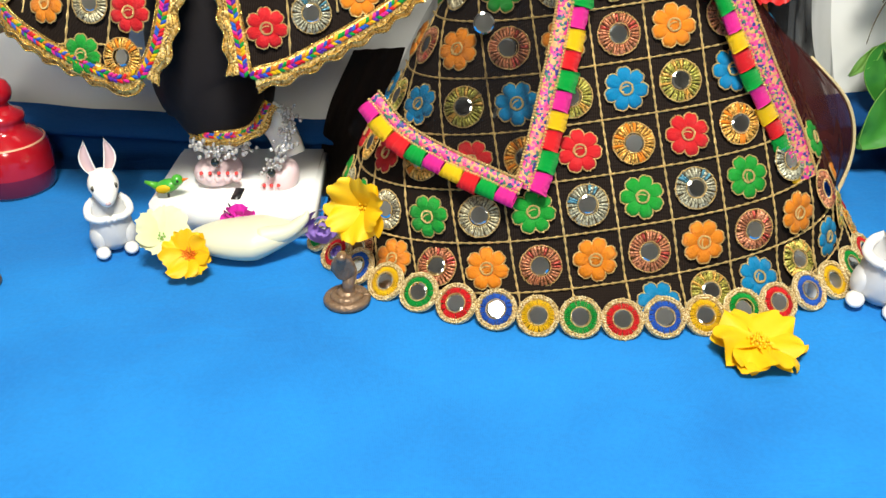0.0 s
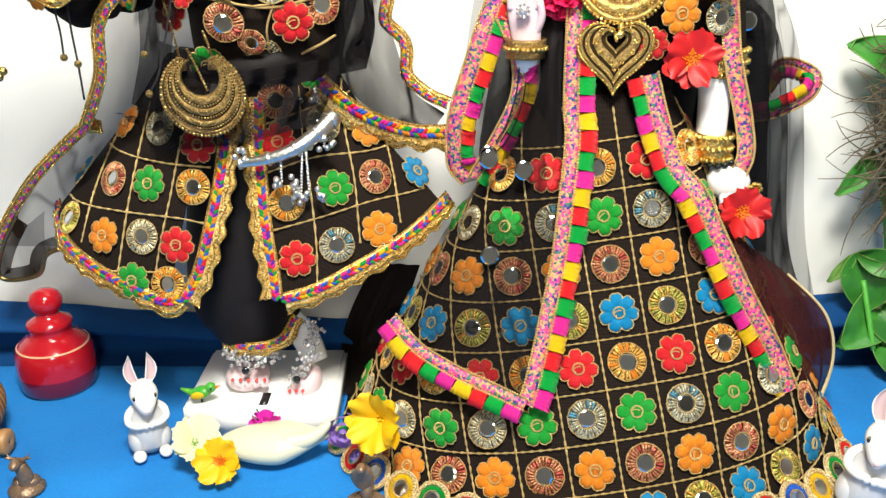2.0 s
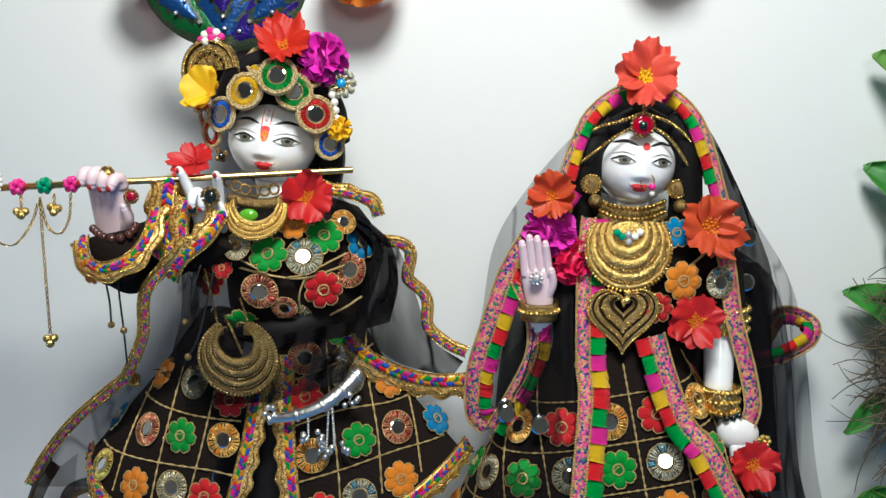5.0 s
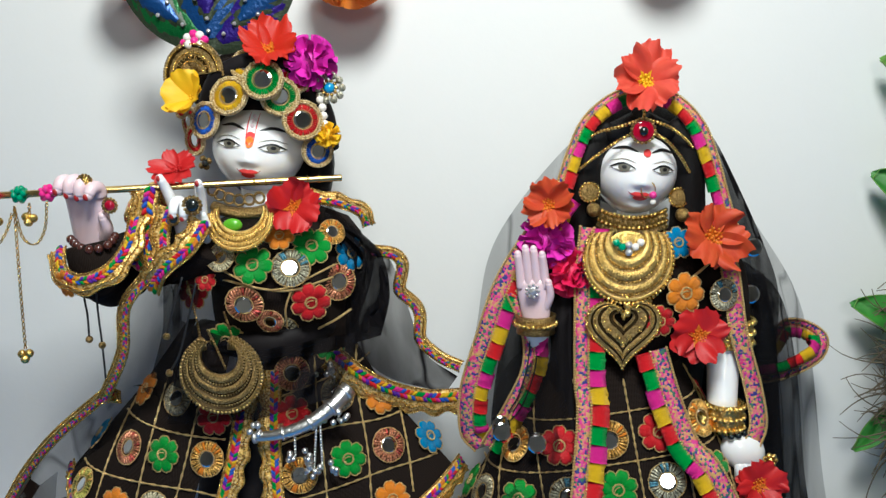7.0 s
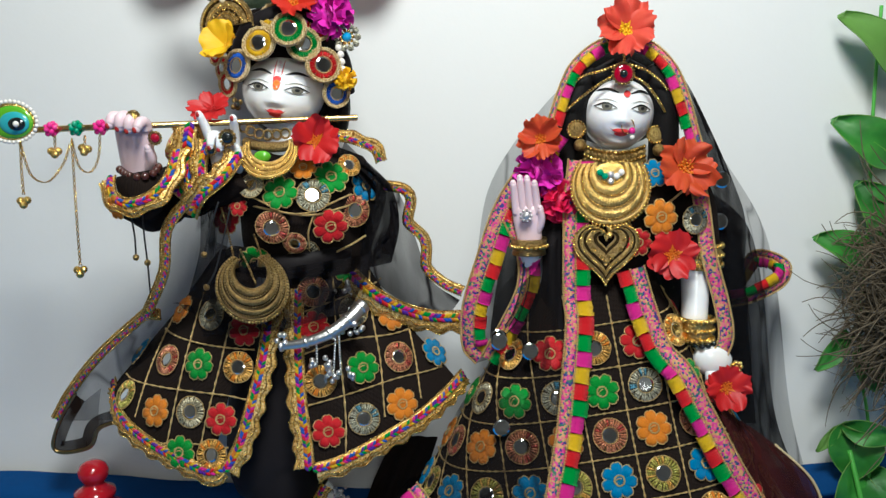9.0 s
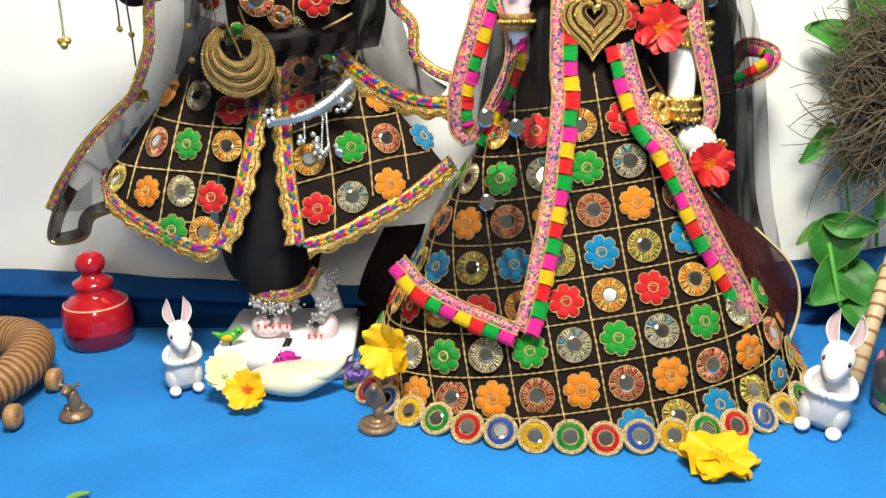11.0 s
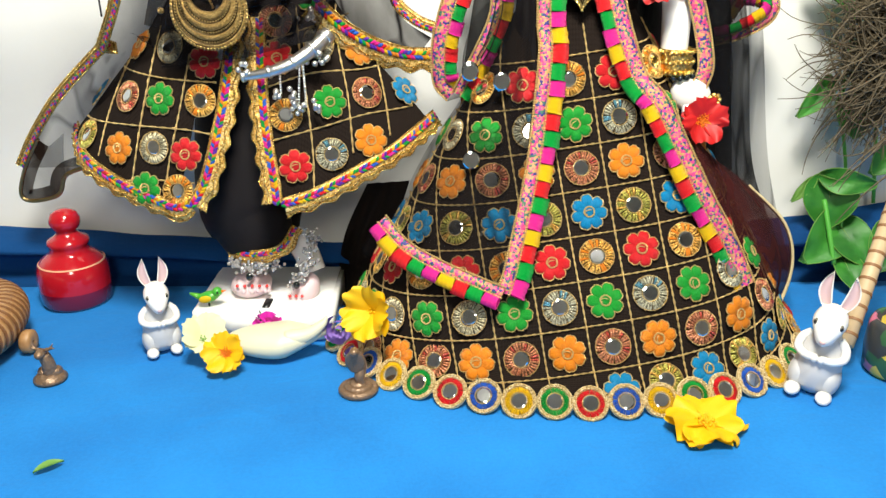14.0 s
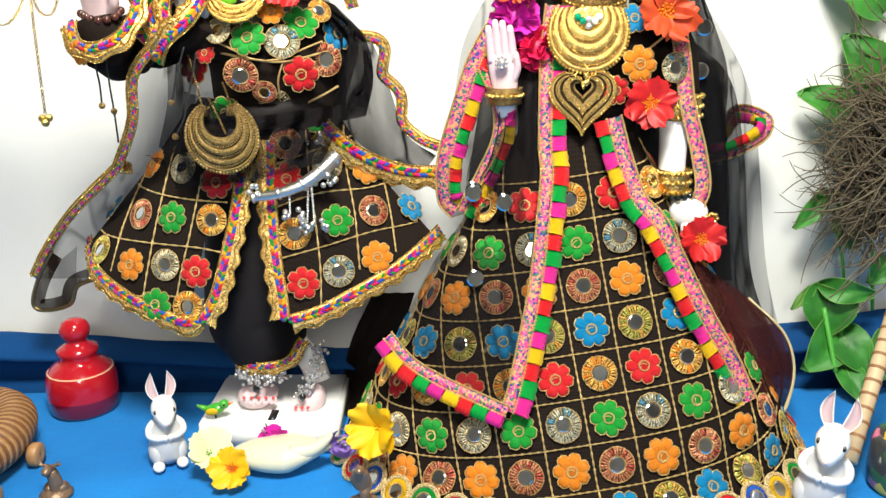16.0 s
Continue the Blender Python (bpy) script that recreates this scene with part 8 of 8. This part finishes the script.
    part("hanger", beads(G(), spline([(0.1233, 0.7600, 0.4246), (0.1332, 0.7540, 0.4186), (0.1466, 0.7500, 0.4167), (0.1601, 0.7540, 0.4189), (0.1709, 0.7600, 0.4241)]), 0.0024), "old_gold", th)
    # wrist, palm and arm pieces
    th = thing("palm_jewel", (0.0626, 0.7500, 0.4368), "clear crystal cluster set in the raised palm", "jewel")
    c = Vector((0.0622, 0.7510, 0.4371))
    g = G().ball(c, (0.0042, 0.002, 0.0042), 0, None, 12, 8)
    for j in range(9):
        g.ball(c + Vector((0.0056 * math.cos(j * 0.698), 0.0, 0.0056 * math.sin(j * 0.698))), 0.0017, 0, None, 8, 6)
    part("crystal_cluster", g, "crystal", th)
    th = thing("wrist_cuff", (0.0657, 0.7660, 0.4033), "antique gold wrist cuff with hanging black threads", "bracelet")
    part("cuff", G().lathe([(0.0150, -0.008), (0.0185, -0.009), (0.0175, -0.004), (0.0180, 0.002), (0.0195, 0.008), (0.0170, 0.0085), (0.0150, -0.008)], (0.0664, 0.7680, 0.4028), 0, 28), "old_gold", th)
    part("stud_row", beads(G(), [Vector((0.0664, 0.7680, 0.4028)) + Vector((0.0195 * math.cos(f), 0.0195 * math.sin(f), 0)) for f in np.linspace(0, 2 * math.pi, 40)], 0.0024), "gold_metal", th, kind="stuff")
    for path in ([(0.0615, 0.7680, 0.3903), (0.0586, 0.7650, 0.3624), (0.0503, 0.7650, 0.3333), (0.0409, 0.7680, 0.3147)], [(0.0687, 0.7680, 0.3891), (0.0652, 0.7640, 0.3569), (0.0531, 0.7640, 0.3219), (0.0364, 0.7680, 0.2999)], [(0.0726, 0.7680, 0.3902), (0.0643, 0.7660, 0.3504), (0.0449, 0.7680, 0.3147)]):
        part("thread", G().tube(spline(path), 0.0007, 0, 5), "black_cord", th)
    for at, rad, lab in (((0.2555, 0.7950, 0.3860), 0.0225, "ornate gold upper arm band"), ((0.2485, 0.7750, 0.3080), 0.0175, "ornate gold bangle above the lowered hand")):
        th = thing("gold_bangle", at, lab, "bangle", "arm bangles")
        part("band", G().lathe([(rad * 0.8, -0.013), (rad, -0.014), (rad * 0.95, -0.007), (rad * 1.05, 0.0), (rad * 0.95, 0.007), (rad * 1.02, 0.014), (rad * 0.8, 0.013), (rad * 0.8, -0.013)], at, 0, 28), "gold_metal", th)
        g = G()
        for row in (-0.0105, 0.0, 0.0105):
            beads(g, [Vector(at) + Vector((rad * 1.02 * math.cos(f), rad * 1.02 * math.sin(f), row)) for f in np.linspace(0, 2 * math.pi, 40)], 0.0026)
        part("studs", g, "gold_metal", th, kind="stuff")
    th = thing("black_bead_string", (0.2513, 0.7630, 0.2930), "short string of black beads at the wrist", "bracelet")
    part("bead_string", beads(G(), [(0.2393, 0.7660, 0.2954), (0.2449, 0.7600, 0.2930), (0.2537, 0.7580, 0.2926), (0.2637, 0.7620, 0.2945)], 0.0036), "black_gem", th)
    th = thing("finger_ring", (0.2858, 0.7520, 0.2714), "small gold flower ring on the hand", "ring", "finger rings")
    c = Vector((0.2858, 0.7520, 0.2714))
    g = G()
    for j in range(7):
        g.ball(c + Vector((0.005 * math.cos(j * 0.9), 0, 0.005 * math.sin(j * 0.9))), 0.0026, 0, None, 8, 6)
    part("flower_setting", g.ball(c, 0.003, 0, None, 8, 6), "gold_metal", th)
    # flowers
    petal_flower("coral_blossom", (0.1668, 0.7820, 0.6241), (0.0, -1, 0.35), 6, 0.034, "petal_coral", "coral artificial blossom with a yellow centre on the veil top", cup=0.65, seed=41, wide=0.70, ruffle=1.2)
    petal_flower("coral_blossom", (0.0785, 0.7650, 0.5143), (-0.2, -1, 0.2), 6, 0.026, "petal_ember", "orange red artificial blossom at the veil side", cup=0.7, seed=42, wide=0.75, ruffle=1.2, centre="petal_orange")
    pompom("magenta_blossom", (0.0768, 0.7780, 0.4795), (0, -1, 0.2), 0.027, "petal_magenta", "ruffled magenta artificial blossom by the raised palm", 43, 50)
    pompom("crimson_blossom", (0.0987, 0.7750, 0.4496), (0, -1, 0.1), 0.024, "petal_crimson", "ruffled crimson artificial blossom by the raised palm", 44, 46)
    petal_flower("coral_blossom", (0.2258, 0.7640, 0.4834), (0.15, -1, 0.2), 5, 0.034, "petal_ember", "large orange red artificial blossom at the shoulder", cup=0.6, seed=45, wide=0.8, ruffle=1.4, centre="petal_orange")
    petal_flower("red_blossom", (0.2142, 0.7520, 0.3934), (0.1, -1, 0.1), 5, 0.025, "petal_red", "red artificial blossom at the arm", cup=0.5, seed=46, centre="petal_orange", wide=0.95, ruffle=1.1, notch=0.04)
    petal_flower("red_blossom", (0.2725, 0.7420, 0.2523), (0.1, -1, 0.25), 5, 0.025, "petal_red", "red artificial blossom held in the lowered hand", cup=0.6, seed=47, centre="petal_orange", wide=0.95, ruffle=1.1, notch=0.04)
    # loose mirror sequins on the veil
    for p in (*[(0.0339, 0.7150, 0.2194), (0.0505, 0.6950, 0.1467), (0.0653, 0.7350, 0.2958), (0.0334, 0.7450, 0.3038)], *[(0.0335, 0.7650, 0.3028), (0.0670, 0.7550, 0.2900), (0.2769, 0.8000, 0.4669), (0.2747, 0.7950, 0.4220)]):
        g = G().lathe([(0.0001, 0.0008), (0.0075, 0.0008), (0.0090, 0.0), (0.0085, -0.0006), (0.0001, -0.0006)], (0, 0, 0), 0, 20)
        m = frame_at(p, (0.1, -1, 0.12))
        g.v = [m @ Vector(q) for q in g.v]
        solo("mirror_sequin", g, "mirror_glass", p, "loose round mirror sequin on the net veil", "sequin", "veil sequins", smooth=False)


girl_ornaments()
